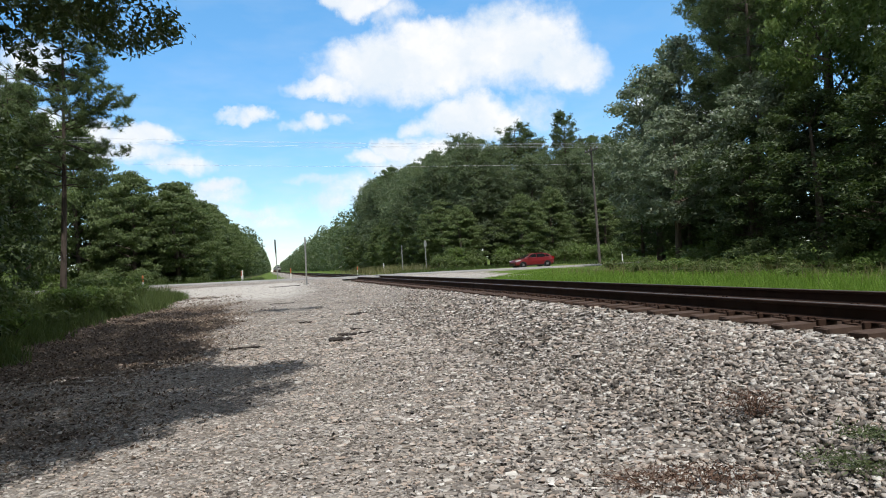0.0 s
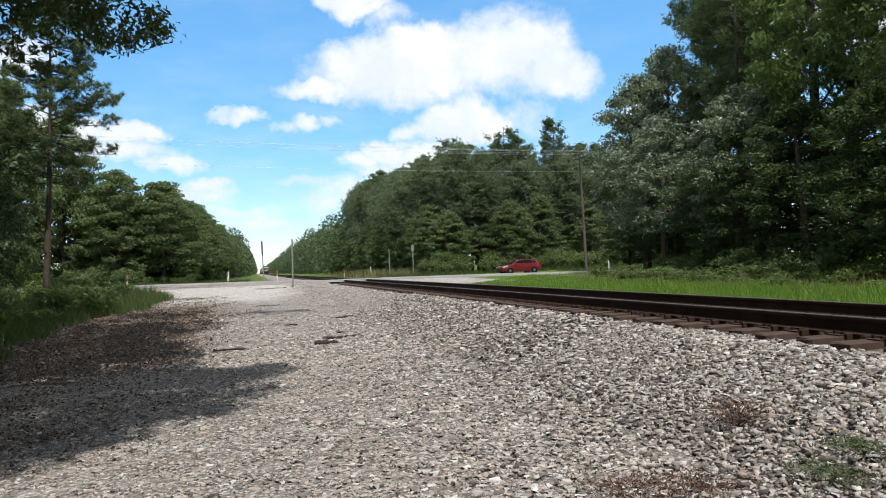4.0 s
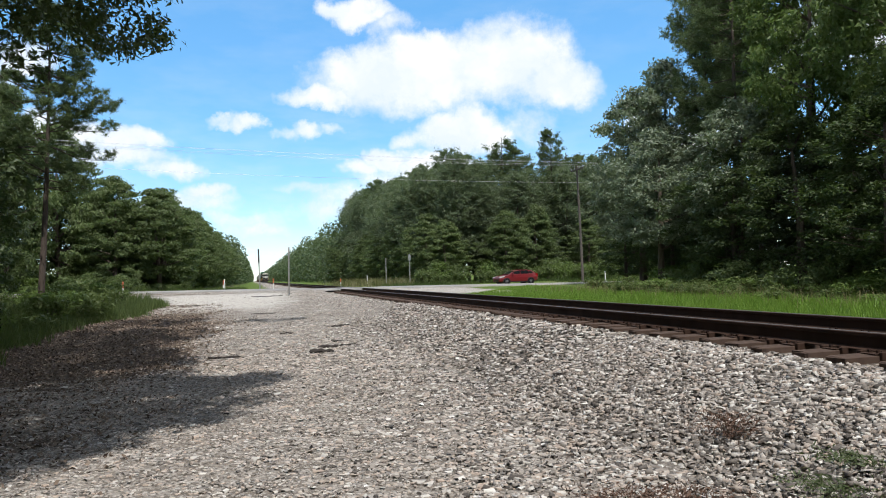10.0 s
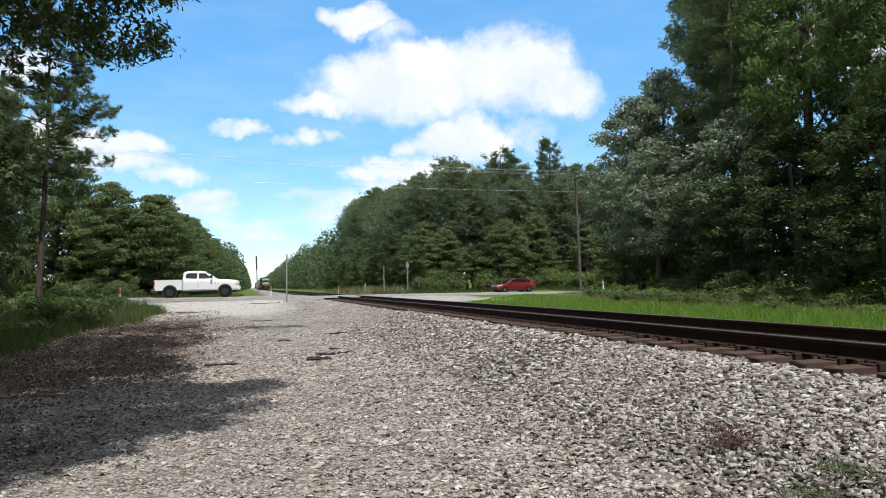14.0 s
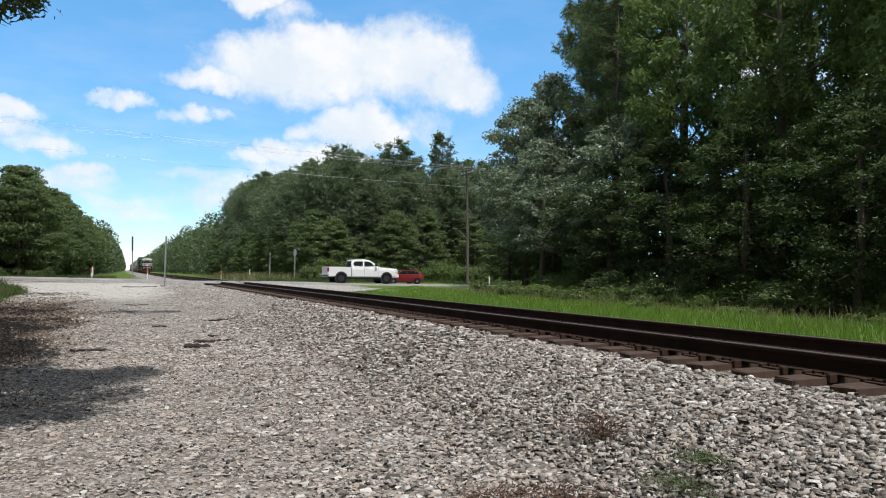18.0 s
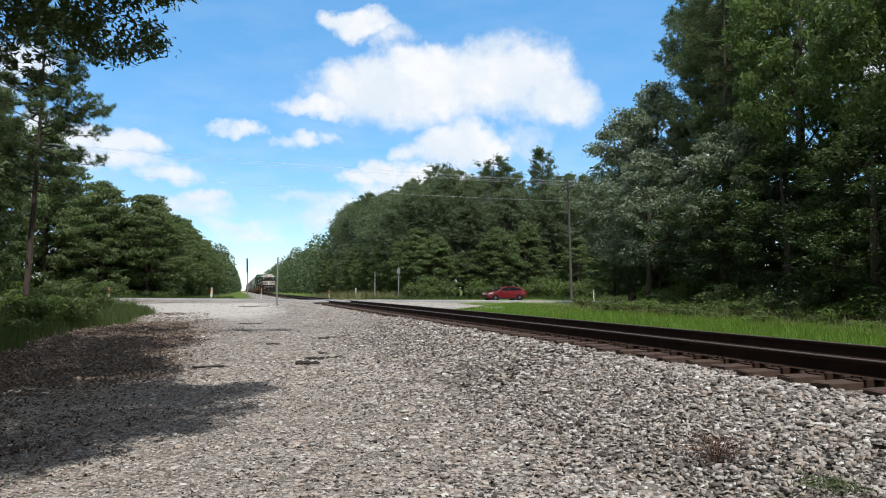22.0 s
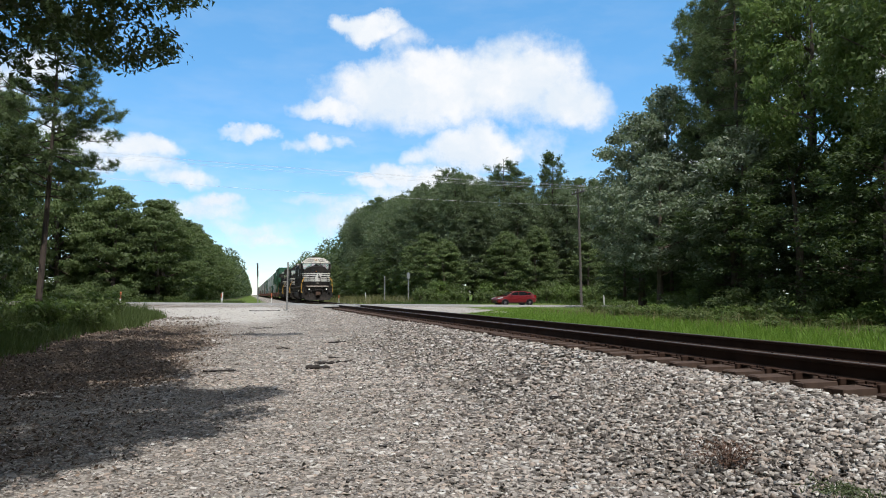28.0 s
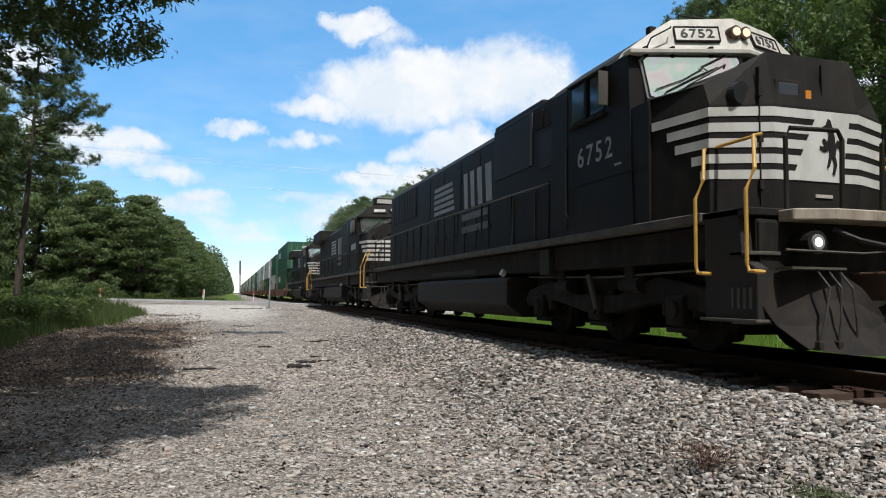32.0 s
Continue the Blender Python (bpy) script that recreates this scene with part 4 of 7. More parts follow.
    for x in np.arange(22, 58, 4.6):
        yp.append((x + R.uniform(-1, 1), 78.5 + R.uniform(-1.6, 1.6), R.uniform(1.1, 1.3), R.uniform(0.92, 1.05), R.randrange(3)))
    for y in np.arange(78, 146, 5.0):
        yp.append((20.5 + R.uniform(-1, 1), y + R.uniform(-1.2, 1.2), R.uniform(1.1, 1.35), float(np.interp(y, [78, 98, 120, 146], [0.93, 1.0, 1.17, 1.17])) * R.uniform(0.92, 1.03), R.randrange(3)))
    spread(young_pines, yp, R)
    for x in np.arange(19.5, 50, 5.2):
        lt.append((x + R.uniform(-1, 1), 68.5 + R.uniform(-1.2, 1.2), R.uniform(0.6, 0.85), R.uniform(0.55, 0.8), R.randrange(3)))
    for y in np.arange(74, 150, 8):
        lt.append((18.0 + R.uniform(-0.8, 0.8), y + R.uniform(-2, 2), R.uniform(0.65, 0.9), R.uniform(0.6, 0.9), R.randrange(3)))
    for x in np.arange(22, 66, 5.4):
        back.append((x + R.uniform(-1, 1), 84 + R.uniform(-1.5, 1.5), R.uniform(0.95, 1.1), R.uniform(0.85, 0.95), R.randrange(2)))
    for y in np.arange(90, 150, 9):
        back.append((26 + R.uniform(-1, 1), y, R.uniform(1.0, 1.2), R.uniform(0.95, 1.15), R.randrange(2)))
    # unseen trees added beside and behind the camera to block blue skylight
    for x, y in ((-13, 1), (-12, -7.5), (-15.5, 8), (-4.5, -13), (4, -15), (-18, -2), (-10, -15)):
        back.append((x, y, R.uniform(1.0, 1.2), R.uniform(0.9, 1.1), R.randrange(2)))
    # wood on the side where the pull-off lies, beyond the road
    for x in np.arange(-44, -8, 3.6):
        lt.append((x + R.uniform(-1, 1), 64.5 + R.uniform(-1, 1), R.uniform(0.95, 1.15), float(np.interp(x, [-21, -16.5, -13, -10], [1.9, 1.6, 1.12, 0.98])) * R.uniform(0.93, 1.04), R.randrange(3)))
    for x in np.arange(-40, -10, 5.6):
        back.append((x + R.uniform(-1, 1), 70 + R.uniform(-1, 1), R.uniform(0.85, 1.0), R.uniform(0.64, 0.72), R.randrange(2)))
    for y in np.arange(66, 175, 5.6):
        lt.append((-8.6 + 0.012 * (y - 66) + R.uniform(-0.8, 0.8), y + R.uniform(-1.2, 1.2), R.uniform(0.9, 1.15), float(np.interp(y, [66, 81, 100, 138, 175], [0.92, 0.98, 1.03, 1.08, 1.10])) * R.uniform(0.93, 1.03), R.randrange(3)))
    for y in np.arange(74, 170, 9):
        back.append((-15 + R.uniform(-1, 1), y, R.uniform(0.9, 1.05), R.uniform(0.68, 0.78), R.randrange(2)))
    spread(low_trees, lt, R)
    spread(back_trees, back, R)


plant_woods()


def far_woods():
    """Woods along the track in the far distance, crowns too far off to count."""
    rng = np.random.default_rng(5)
    pts = []
    for y in np.arange(140, 1100, 7.0):
        n = int(520 - 0.25 * y)
        for x0, hh in ((-5.0 + 0.004 * (y - 175), 11.0), (-10, 12.5), (17.5, 12.5), (23, 14.0)):
            if x0 < 0 and y < 172:
                continue
            h = hh * rng.uniform(0.8, 1.12)
            c = np.array([x0 + rng.uniform(-1.2, 1.2), y + rng.uniform(-2, 2), 0])
            d = rng.normal(0, 1, (n, 3))
            d /= np.linalg.norm(d, axis=1)[:, None]
            p = d * np.array([3.2, 3.8, h * 0.5]) * rng.uniform(0.8, 1.05, (n, 1)) + c + np.array([0, 0, h * 0.5])
            pts.append(p)
    for x0 in np.arange(26, 125, 4.5):
        h = rng.uniform(9, 12)
        d = rng.normal(0, 1, (230, 3))
        d /= np.linalg.norm(d, axis=1)[:, None]
        pts.append(d * np.array([3.6, 3.0, h * 0.5]) * rng.uniform(0.75, 1.05, (230, 1)) + np.array([x0, 100 + rng.uniform(-3, 3), h * 0.5]))
    v, f = leaf_quads(np.concatenate(pts), 0.62, rng)
    tagged(new("far_woods", mesh_fast("far_woods", v, f, M_FARLEAF)), "far green woods along both sides of the track", "woods", kind="stuff")
    # closing wood behind and beside the camera
    pts = []
    for a in np.arange(95, 326, 4):
        for rr in (42, 52):
            c = np.array([math.sin(radians(a)) * rr, math.cos(radians(a)) * rr, 0])
            d = rng.normal(0, 1, (330, 3))
            d /= np.linalg.norm(d, axis=1)[:, None]
            h = rng.uniform(10, 15)
            pts.append(d * np.array([3.2, 3.2, h * 0.5]) + c + np.array([0, 0, h * 0.5]))
    v, f = leaf_quads(np.concatenate(pts), 1.0, rng)
    tagged(new("woods_behind", mesh_fast("woods_behind", v, f, M_LEAF)), "green woods closing the clearing", "woods", kind="stuff")


far_woods()


def oak_over_lot():
    """A large oak beside the pull-off whose limbs hang over it and shade the gravel."""
    rng = np.random.default_rng(8)
    ob = thing("oak_tree", "large oak with dark leafy limbs overhanging the gravel pull-off", "tree")
    cl, big = [], set()
    # limbs over the pull-off, high above the view: (count, nearest and farthest y of their shade, its edge)
    for count, y0, y1, ey, ex in ((1150, 2.5, 14.2, (2.5, 5, 6.0, 6.8, 7.05, 7.8, 9.1, 11.0, 11.8, 12.6, 13.2, 14.2), (-4.5, -2.8, -2.2, -1.85, -1.6, -0.9, 0.05, 0.6, 0.75, 0.45, -1.6, -5.0)),
                                  (760, 14.6, 27.5, (14.6, 15.2, 17, 19.5, 21.5, 23, 24, 26.5, 27.5), (-2.6, -0.6, -1.4, -2.0, -0.5, -1.4, -2.4, -1.0, -3.0))):
        made = 0
        while made < count:
            ys, z = rng.uniform(y0, y1), rng.uniform(5.0, 14.0)
            edge = float(np.interp(ys, ey, ex)) - 0.25
            sx, y = rng.uniform(-9.5, 0.6), ys - 0.49 * (z + 0.9)
            if sx > edge:
                continue
            x = sx + 0.03 * (z + 0.9)
            az, el = math.degrees(math.atan2(x, y)), math.degrees(math.atan2(z - 0.69 - 0.5, math.hypot(x, y)))
            if el < (29 if az > -6 else (26 if az > -14 else 22)) or rng.uniform() < 0.35 * (edge - sx < 0.8):
                continue
            cl.append((x, y, z))
            made += 1
    # unseen high clumps added only to cast the farther streak of shade
    for i in range(9):
        z = rng.uniform(11.5, 14)
        cl.append((rng.uniform(-0.2, 2.0), rng.uniform(24.6, 25.6) - 0.49 * (z + 0.9), z))
    for i in range(230):       # unseen crown added behind and over the camera to block blue skylight
        z = rng.uniform(5.5, 13)
        cl.append((rng.uniform(-15, 3.5), rng.uniform(-9, 2.0) - 0.49 * (z + 0.9), z))
        big.add(len(cl) - 1)
    shade = len(cl)
    while len(cl) < shade + 165:      # the limb that hangs into view
        az, el, d = rng.uniform(-24, -4.6), rng.uniform(13, 27), rng.uniform(9.5, 13.0)
        lim = 19.9 - (az + 4.6) * -1.0 if az > -7.5 else (17.0 if az > -12 else (16.0 + 2 * math.sin(az * 1.3)))
        if el < lim or rng.uniform() < 0.3 or math.sin(az * 2.1 + el * 0.9) * math.sin(el * 1.7 - az * 0.6) > 0.22:
            continue
        cl.append((d * math.sin(radians(az)), d * math.cos(radians(az)), 0.69 + d * math.tan(radians(el))))
    cl = np.array(cl)
    base = np.array([-8.8, 4.5, float(ground_z(-8.8, 4.5))])
    rel = cl - base
    bm = bmesh.new()
    limb_tree(bm, (1.2, 3.0, 12.5), 0.36, rel, rng, 0.36, 56)
    part("trunk", bm, M_BARK, ob)
    radii = np.where(np.arange(len(cl)) < shade, rng.uniform(0.32, 0.62, len(cl)), rng.uniform(0.2, 0.42, len(cl)))
    over = np.array([i in big for i in range(len(cl))])
    hang = np.arange(len(cl)) >= shade
    part_mesh("hanging_limb", crown_mesh("hanging_limb", rel[hang], radii[hang] * 1.15, 90, 0.085, M_OAK, rng, 0.5), ob)
    part_mesh("crown", crown_mesh("crown", rel[~over & ~hang], radii[~over & ~hang], 150, 0.105, M_OAK, rng, 0.55), ob)
    part_mesh("crown_behind", crown_mesh("crown_behind", rel[over], radii[over] * 2.2, 90, 0.32, M_OAK, rng, 0.55), ob)
    ob.matrix_basis = Matrix.Translation(base)


oak_over_lot()


def near_left_trees():
    rng = random.Random(17)
    a = broad_tree(81, 11, 3.6, 0.17, 75, 190, M_LEAF, 0.05, "shaded dark green leafy tree beside the pull-off", (0.5, 1.0))
    b = broad_tree(82, 9, 3.2, 0.17, 75, 170, M_LEAF, 0.02, "shaded dark green leafy tree beside the pull-off", (0.5, 1.0))
    spread([a, b], [(-11.6, 30.0, 1.0, 0.9, 0), (-9.6, 22.5, 0.9, 0.95, 1), (-9.2, 16.6, 0.95, 0.85, 0), (-14.5, 37.5, 1.0, 0.9, 1), (-14.5, 25.5, 1.15, 1.2, 0),
                    (-9.6, 11.5, 0.95, 1.0, 1), (-18.5, 42.0, 1.0, 1.0, 0), (-15, 17, 1.2, 1.3, 1), (-13.2, 40.5, 0.8, 0.95, 1), (-11.6, 33.0, 0.75, 0.9, 0), (-16.5, 46.0, 0.9, 1.05, 1)], rng)
    p = pine_tree(85, 12.4, 0.40, 2.9, 3200, "slender pine with a thin bare trunk beside the pull-off", 0.20, "pines beside the pull-off", 26, 0.011, 0.10)
    p.matrix_basis = set_down(p, -7.95, 30.4, 40) @ pose(0, 0, 0, 2.0, 3.0, 0)
    q = pine_tree(86, 10.5, 0.30, 2.3, 2200, "slender pine with a thin bare trunk beside the pull-off", 0.20, "pines beside the pull-off", 26, 0.011, 0.10)
    q.matrix_basis = set_down(q, -11.2, 35.5, 10)


near_left_trees()


def undergrowth():
    R = random.Random(23)
    weeds = [shrub(91 + i, 0.9, 0.55, 0.13, 560, (M_BANK, M_BUSH, M_BANK)[i], "leafy green weeds and saplings at the wood's edge") for i in range(3)]
    bushes = [shrub(95 + i, 2.0, 1.1, 0.2, 900, (M_HEDGE, M_BUSH)[i], "green bush at the wood's edge") for i in range(2)]
    spots, big = [], []
    for i in range(64):      # foot of the wood beside the track
        y = R.uniform(6, 37)
        x = R.uniform(17.0, 22.5)
        spots.append((x, y, R.uniform(0.6, 1.25), R.uniform(0.3, 0.6) + 0.7 * R.random() ** 3 * (x - 16) / 6, R.randrange(3)))
    for i in range(26):
        y = R.uniform(2, 37)
        big.append((R.uniform(21.6, 24.0), y, R.uniform(0.7, 1.1), R.uniform(0.45, 0.75), R.randrange(2)))
    for i in range(110):      # bank beside the pull-off
        y = R.uniform(14, 37.5)
        spots.append((float(verge_x(y)) - 0.5 - R.uniform(0.0, 1.0) ** 1.4 * 3.6, y, R.uniform(0.6, 1.15), R.uniform(0.6, 1.25), R.randrange(3)))
    for i in range(14):      # floor of the wood
        big.append((R.uniform(25.5, 30), R.uniform(0, 36), R.uniform(0.9, 1.2), R.uniform(0.6, 1.0), R.randrange(2)))
    for i in range(12):
        big.append((-8.6 - R.uniform(0, 2.4), R.uniform(13, 40), R.uniform(0.7, 1.1), R.uniform(0.6, 1.0), R.randrange(2)))
    for i in range(50):      # beyond the road
        spots.append((R.uniform(14, 46), R.uniform(60.5, 66.5), R.uniform(0.8, 1.5), R.uniform(0.8, 1.7), R.randrange(3)))
    for i in range(22):
        big.append((R.uniform(16, 48), R.uniform(65.5, 68), R.uniform(0.8, 1.2), R.uniform(0.6, 1.1), R.randrange(2)))
    for i in range(20):
        spots.append((R.uniform(-34, -5), R.uniform(58.5, 62), R.uniform(0.7, 1.2), R.uniform(0.7, 1.3), R.randrange(3)))
    for i in range(14):
        big.append((R.uniform(-40, -7), R.uniform(60.5, 63), R.uniform(0.7, 1.0), R.uniform(0.5, 0.9), R.randrange(2)))
    for i in range(12):
        big.append((R.uniform(31, 44), R.uniform(-8, 42), R.uniform(1.2, 1.6), R.uniform(1.0, 1.5), R.randrange(2)))
    spots = [p for p in spots if not (p[0] < 0 and p[1] < 45 and -9.6 < math.degrees(math.atan2(p[0], p[1])) < -6.0)]
    spots = [(x, y, a, (0.38 + 0.75 * abs(math.sin(3.1 * x + 1.7 * y)) ** 2) if x < 0 and y < 45 and math.degrees(math.atan2(x, y)) > -17 else b, w) for x, y, a, b, w in spots]
    spread(weeds, spots, R)
    big = [p for p in big if not (p[0] < 0 and p[1] < 45 and -18.0 < math.degrees(math.atan2(p[0], p[1])) < -8.0)]
    spread(bushes, big, R)


undergrowth()


def blades(name, x, y, h, w, material, seed, label, lean=0.35):
    rng = np.random.default_rng(seed)
    n = len(x)
    z = ground_z(x, y) - 0.02
    a = rng.uniform(0, 2 * np.pi, n)
    hh = h * rng.uniform(0.5, 1.25, n)
    dx, dy = np.cos(a) * w, np.sin(a) * w
    lx, ly = rng.normal(0, lean, n) * hh, rng.normal(0, lean, n) * hh
    v = np.stack([np.stack([x - dx, y - dy, z], -1), np.stack([x + dx, y + dy, z], -1), np.stack([x + lx, y + ly, z + hh], -1)], 1).reshape(-1, 3)
    tagged(new(name, mesh_fast(name, v, np.arange(3 * n).reshape(-1, 3), material)), label, "grass", kind="stuff")


def build_grass():
    g = np.random.default_rng(2)
    n = 52000
    y = g.uniform(4, 46.5, n)
    x = 9.4 + 8.5 * g.uniform(0, 1, n) ** 1.25
    keep = ~((y > 33) & (x < 9.5 + (y - 33) * 0.75)) & ~((y < 9.5) & (x < 12.5))
    blades("meadow_grass", x[keep], y[keep], 0.36 - 0.24 * smooth01((y[keep] - 20) / 16), 0.016, M_GRASS, 3, "bright green grass strip along the track")
    n = 30000
    x, y = np.concatenate([g.uniform(11, 48, n // 2), g.uniform(-40, -0.5, n // 2)]), g.uniform(54.6, 66, n)
    keep = ~((np.abs(x - 21.6) < 5.0) & (y < 60))
    blades("roadside_grass", x[keep], y[keep], 0.36, 0.022, M_WEED, 5, "green grass and weeds beyond the road")
    n = 36000
    y = g.uniform(11, 44, n)
    x = verge_x(y) - 6 * g.uniform(0, 1, n) ** 1.3 + 0.3 * fbm(y * 0.8, y, 0.6) + 0.25 * fbm(y, y * 1.7, 2.1) + np.abs(g.normal(0, 0.2, n))
    blades("bank_grass", x, y, (0.85 - 0.7 * smooth01((y - 34.5) / 3)) * (0.7 + 0.5 * np.abs(fbm(x, y, 1.4, 3.0))) * (0.55 + 0.45 * smooth01((verge_x(y) - x) / 0.8)), 0.018, M_BANK, 6, "long green grass and weeds on the bank beside the pull-off")
    n = 1800
    x, y = g.normal(17.5, 1.5, n), g.uniform(8, 36, n)
    blades("dry_grass", x, y, 0.6, 0.012, M_DRYGRASS, 7, "tall dry grass stalks at the wood's edge")
    n = 2500
    x, y = TRACK_X + 6 + g.normal(0, 2.0, n), g.uniform(60, 95, n)
    blades("far_dry_grass", x, y, 0.8, 0.03, M_DRYGRASS, 8, "tall dry brown grass beside the far track")


build_grass()


def leaf_litter():
    """Brown fallen leaves and bits of twig lying flat under the oak."""
    g = np.random.default_rng(31)
    n = 90000
    x, y = g.uniform(-7, 1.2, n), 6 + 28 * g.uniform(0, 1, n) ** 1.2
    keep = (g.uniform(0, 1, n) < 0.75 * litter(x, y)) & (x > verge_x(y) - 0.8)
    x, y = x[keep], y[keep]
    n = len(x)
    a, L = g.uniform(0, 2 * np.pi, n), g.uniform(0.010, 0.034, n) * (1 + 0.018 * y)
    w = L * g.choice([0.12, 0.4, 0.5], n)
    z = ground_z(x, y) + 0.012
    up = g.uniform(-0.01, 0.035, (n, 3))
    c, s = np.cos(a), np.sin(a)
    v = np.stack([np.stack([x - c * L, y - s * L, z + up[:, 0]], -1), np.stack([x - s * w, y + c * w, z + up[:, 1]], -1),
                  np.stack([x + c * L, y + s * L, z + up[:, 2]], -1), np.stack([x + s * w, y - c * w, z], -1)], 1).reshape(-1, 3)
    tagged(new("leaf_litter", mesh_fast("leaf_litter", v, np.arange(4 * n).reshape(-1, 4), M_LITTER)), "brown fallen leaves and twigs under the oak", "leaf litter", kind="stuff")


leaf_litter()

# ================= roadside things =================
M_GALV = paint("weathered_galvanised_steel", (0.36, 0.36, 0.35), 0.55, 0.35, (0.2, 0.17, 0.14), 0.5)
M_POSTWHITE = paint("white_post_plastic", (0.78, 0.77, 0.74), 0.5, 0.25)
M_ORANGE = plain("orange_band", (0.52, 0.15, 0.06), 0.6)
M_SIGNBLACK = plain("black_sign_back", (0.03, 0.03, 0.032), 0.6)
M_SIGNBACK = paint("sign_back_aluminium", (0.30, 0.31, 0.31), 0.5, 0.3, metal=0.4)
M_POLEWOOD = bark_material("grey_pole_wood", (0.07, 0.062, 0.055), (0.16, 0.142, 0.124))
M_WIRE = plain("cable_aluminium", (0.55, 0.56, 0.57), 0.5, 0.2)
M_CERAMIC = plain("insulator_glaze", (0.30, 0.32, 0.34), 0.3)
M_RUBBER = plain("tyre_rubber", (0.011, 0.011, 0.012), 0.9, 0.0, 0.15)
M_RIM = plain("alloy_rim", (0.32, 0.32, 0.33), 0.4, 0.8)
M_DARKRIM = plain("dark_alloy_rim", (0.06, 0.06, 0.062), 0.45, 0.7)
M_GLASS = plain("tinted_glass", (0.015, 0.018, 0.02), 0.07, 0.0, 0.7)
M_CHROME = plain("chrome", (0.62, 0.62, 0.63), 0.18, 1.0)
M_BLACKTRIM = plain("black_plastic_trim", (0.02, 0.02, 0.021), 0.6)
M_TAIL = plain("red_tail_lens", (0.28, 0.012, 0.012), 0.2)
M_LENS = plain("clear_lamp_lens", (0.62, 0.64, 0.65), 0.15)
M_AMBER = plain("amber_lens", (0.65, 0.24, 0.02), 0.25)


def car_paint(name, color):
    k = Nodes(name)
    n = k.noise(k.coord(), 6, 5)
    c = k.mix(k.math("MULTIPLY", n, 0.16), color, tuple(v * 0.7 for v in color))
    return k.done(k.bsdf(c, 0.32, 0.0, None, 0.5, Coat_Weight=0.6, Coat_Roughness=0.08))


M_RED, M_WHITE = car_paint("red_car_paint", (0.15, 0.009, 0.012)), car_paint("white_truck_paint", (0.80, 0.80, 0.79))


def marker_post(x, y, h, band, label, lean=(0, 0), z=None):
    ob = thing("marker_post", label, "post", group="marker posts by the crossing")
    body = part("post", cyl((0, 0, -0.25), (0, 0, h), 0.046, 0.042, 14), M_POSTWHITE, ob)
    part("cap", cyl((0, 0, h), (0, 0, h + 0.05), 0.049, 0.025, 14), band or M_POSTWHITE, ob)
    if band:
        part("band", cyl((0, 0, h * 0.62), (0, 0, h - 0.002), 0.049, 0.046, 14), band, ob, "faded orange band")
    ob.matrix_basis = set_down(ob, x, y, z=z) @ pose(0, 0, 0, lean[0], lean[1], 0)


def steel_post(x, y, h, label, name="steel_post", w=0.06, lean=(0, 0), material=None):
    """A rolled channel post with bolt holes' flanges."""
    ob = thing(name, label, "post")
    o = [(-w / 2, -0.012), (-w / 2 - 0.012, -0.018), (-w / 2 - 0.012, -0.010), (-w / 4, 0.02), (w / 4, 0.02), (w / 2 + 0.012, -0.010), (w / 2 + 0.012, -0.018),
         (w / 2, -0.012), (w / 4, 0.008), (-w / 4, 0.008)]
    part("post", prism(o, -0.4, h, "z"), material or M_GALV, ob)
    ob.matrix_basis = set_down(ob, x, y) @ pose(0, 0, 0, lean[0], lean[1], 0)
    return ob


def roadside():
    marker_post(-7.05, 42.9, 0.88, M_ORANGE, "white marker post with an orange top in the weeds", (1, 2))
    marker_post(-2.05, 56.8, 0.86, None, "white marker post beyond the road", (0, -1))
    marker_post(-2.16, 57.3, 0.8, M_ORANGE, "small orange marker post beyond the road")
    marker_post(1.75, 62.0, 0.95, M_ORANGE, "short orange and white post beside the track")
    marker_post(11.3, 71.0, 1.0, None, "white marker post in the grass beyond the road")
    marker_post(9.2, 76.0, 0.9, M_ORANGE, "short orange post beside the far track")
    marker_post(28.9, 53.9, 0.9, None, "white marker post at the road's edge")
    steel_post(1.93, 39.2, 2.62, "bare grey steel channel post standing in the gravel", lean=(0, 0.8))
    s = steel_post(0.68, 66.0, 3.75, "tall grey post with a narrow black sign seen edge-on", "sign_post", 0.08, (0, -1.2))
    part("sign_panel", bevelled(box(-0.07, 0.07, -0.03, 0.03, 2.5, 3.75), 0.02), M_SIGNBLACK, s, "black narrow panel")
    for x, y, h, w in ((14.3, 64.5, 2.95, 0.30), (12.1, 64.8, 2.6, 0.07)):
        s = steel_post(x, y, h, "grey sign post in the grass with its sign seen from behind", "sign_post", 0.07)
        o = [(w / 2 * math.cos(a), h - 0.34 + 0.36 * math.sin(a)) for a in [math.pi / 8 + i * math.pi / 4 for i in range(8)]]
        part("sign_panel", prism(o, -0.035, -0.02, "y"), M_SIGNBACK, s, "plain back of the sign")


roadside()


def utility_pole(x, y, h, label, z=None):
    ob = thing("utility_pole", label, "utility pole")
    part("pole", tube([(0, 0, -0.5), (0.02, 0, h * 0.5), (0, 0, h)], [0.12, 0.10, 0.075], 12), M_POLEWOOD, ob)
    arm = part("cross_arm", box(-0.06, 0.06, -1.15, 1.15, h - 0.42, h - 0.30, 0.01), M_POLEWOOD, ob)
    for yy in (-1.05, -0.45, 0.45, 1.05):
        part("insulator", cyl((0, yy, h - 0.30), (0, yy, h - 0.12), 0.045, 0.03, 8), M_CERAMIC, arm)
    for s in (-1, 1):
        part("brace", cyl((0.07, s * 0.7, h - 0.42), (0.07, 0, h - 1.1), 0.015, None, 6), M_GALV, ob)
    ob.matrix_basis = set_down(ob, x, y, z=z) @ pose(0, 0, 0, 0, -1.0, 0)
    return ob


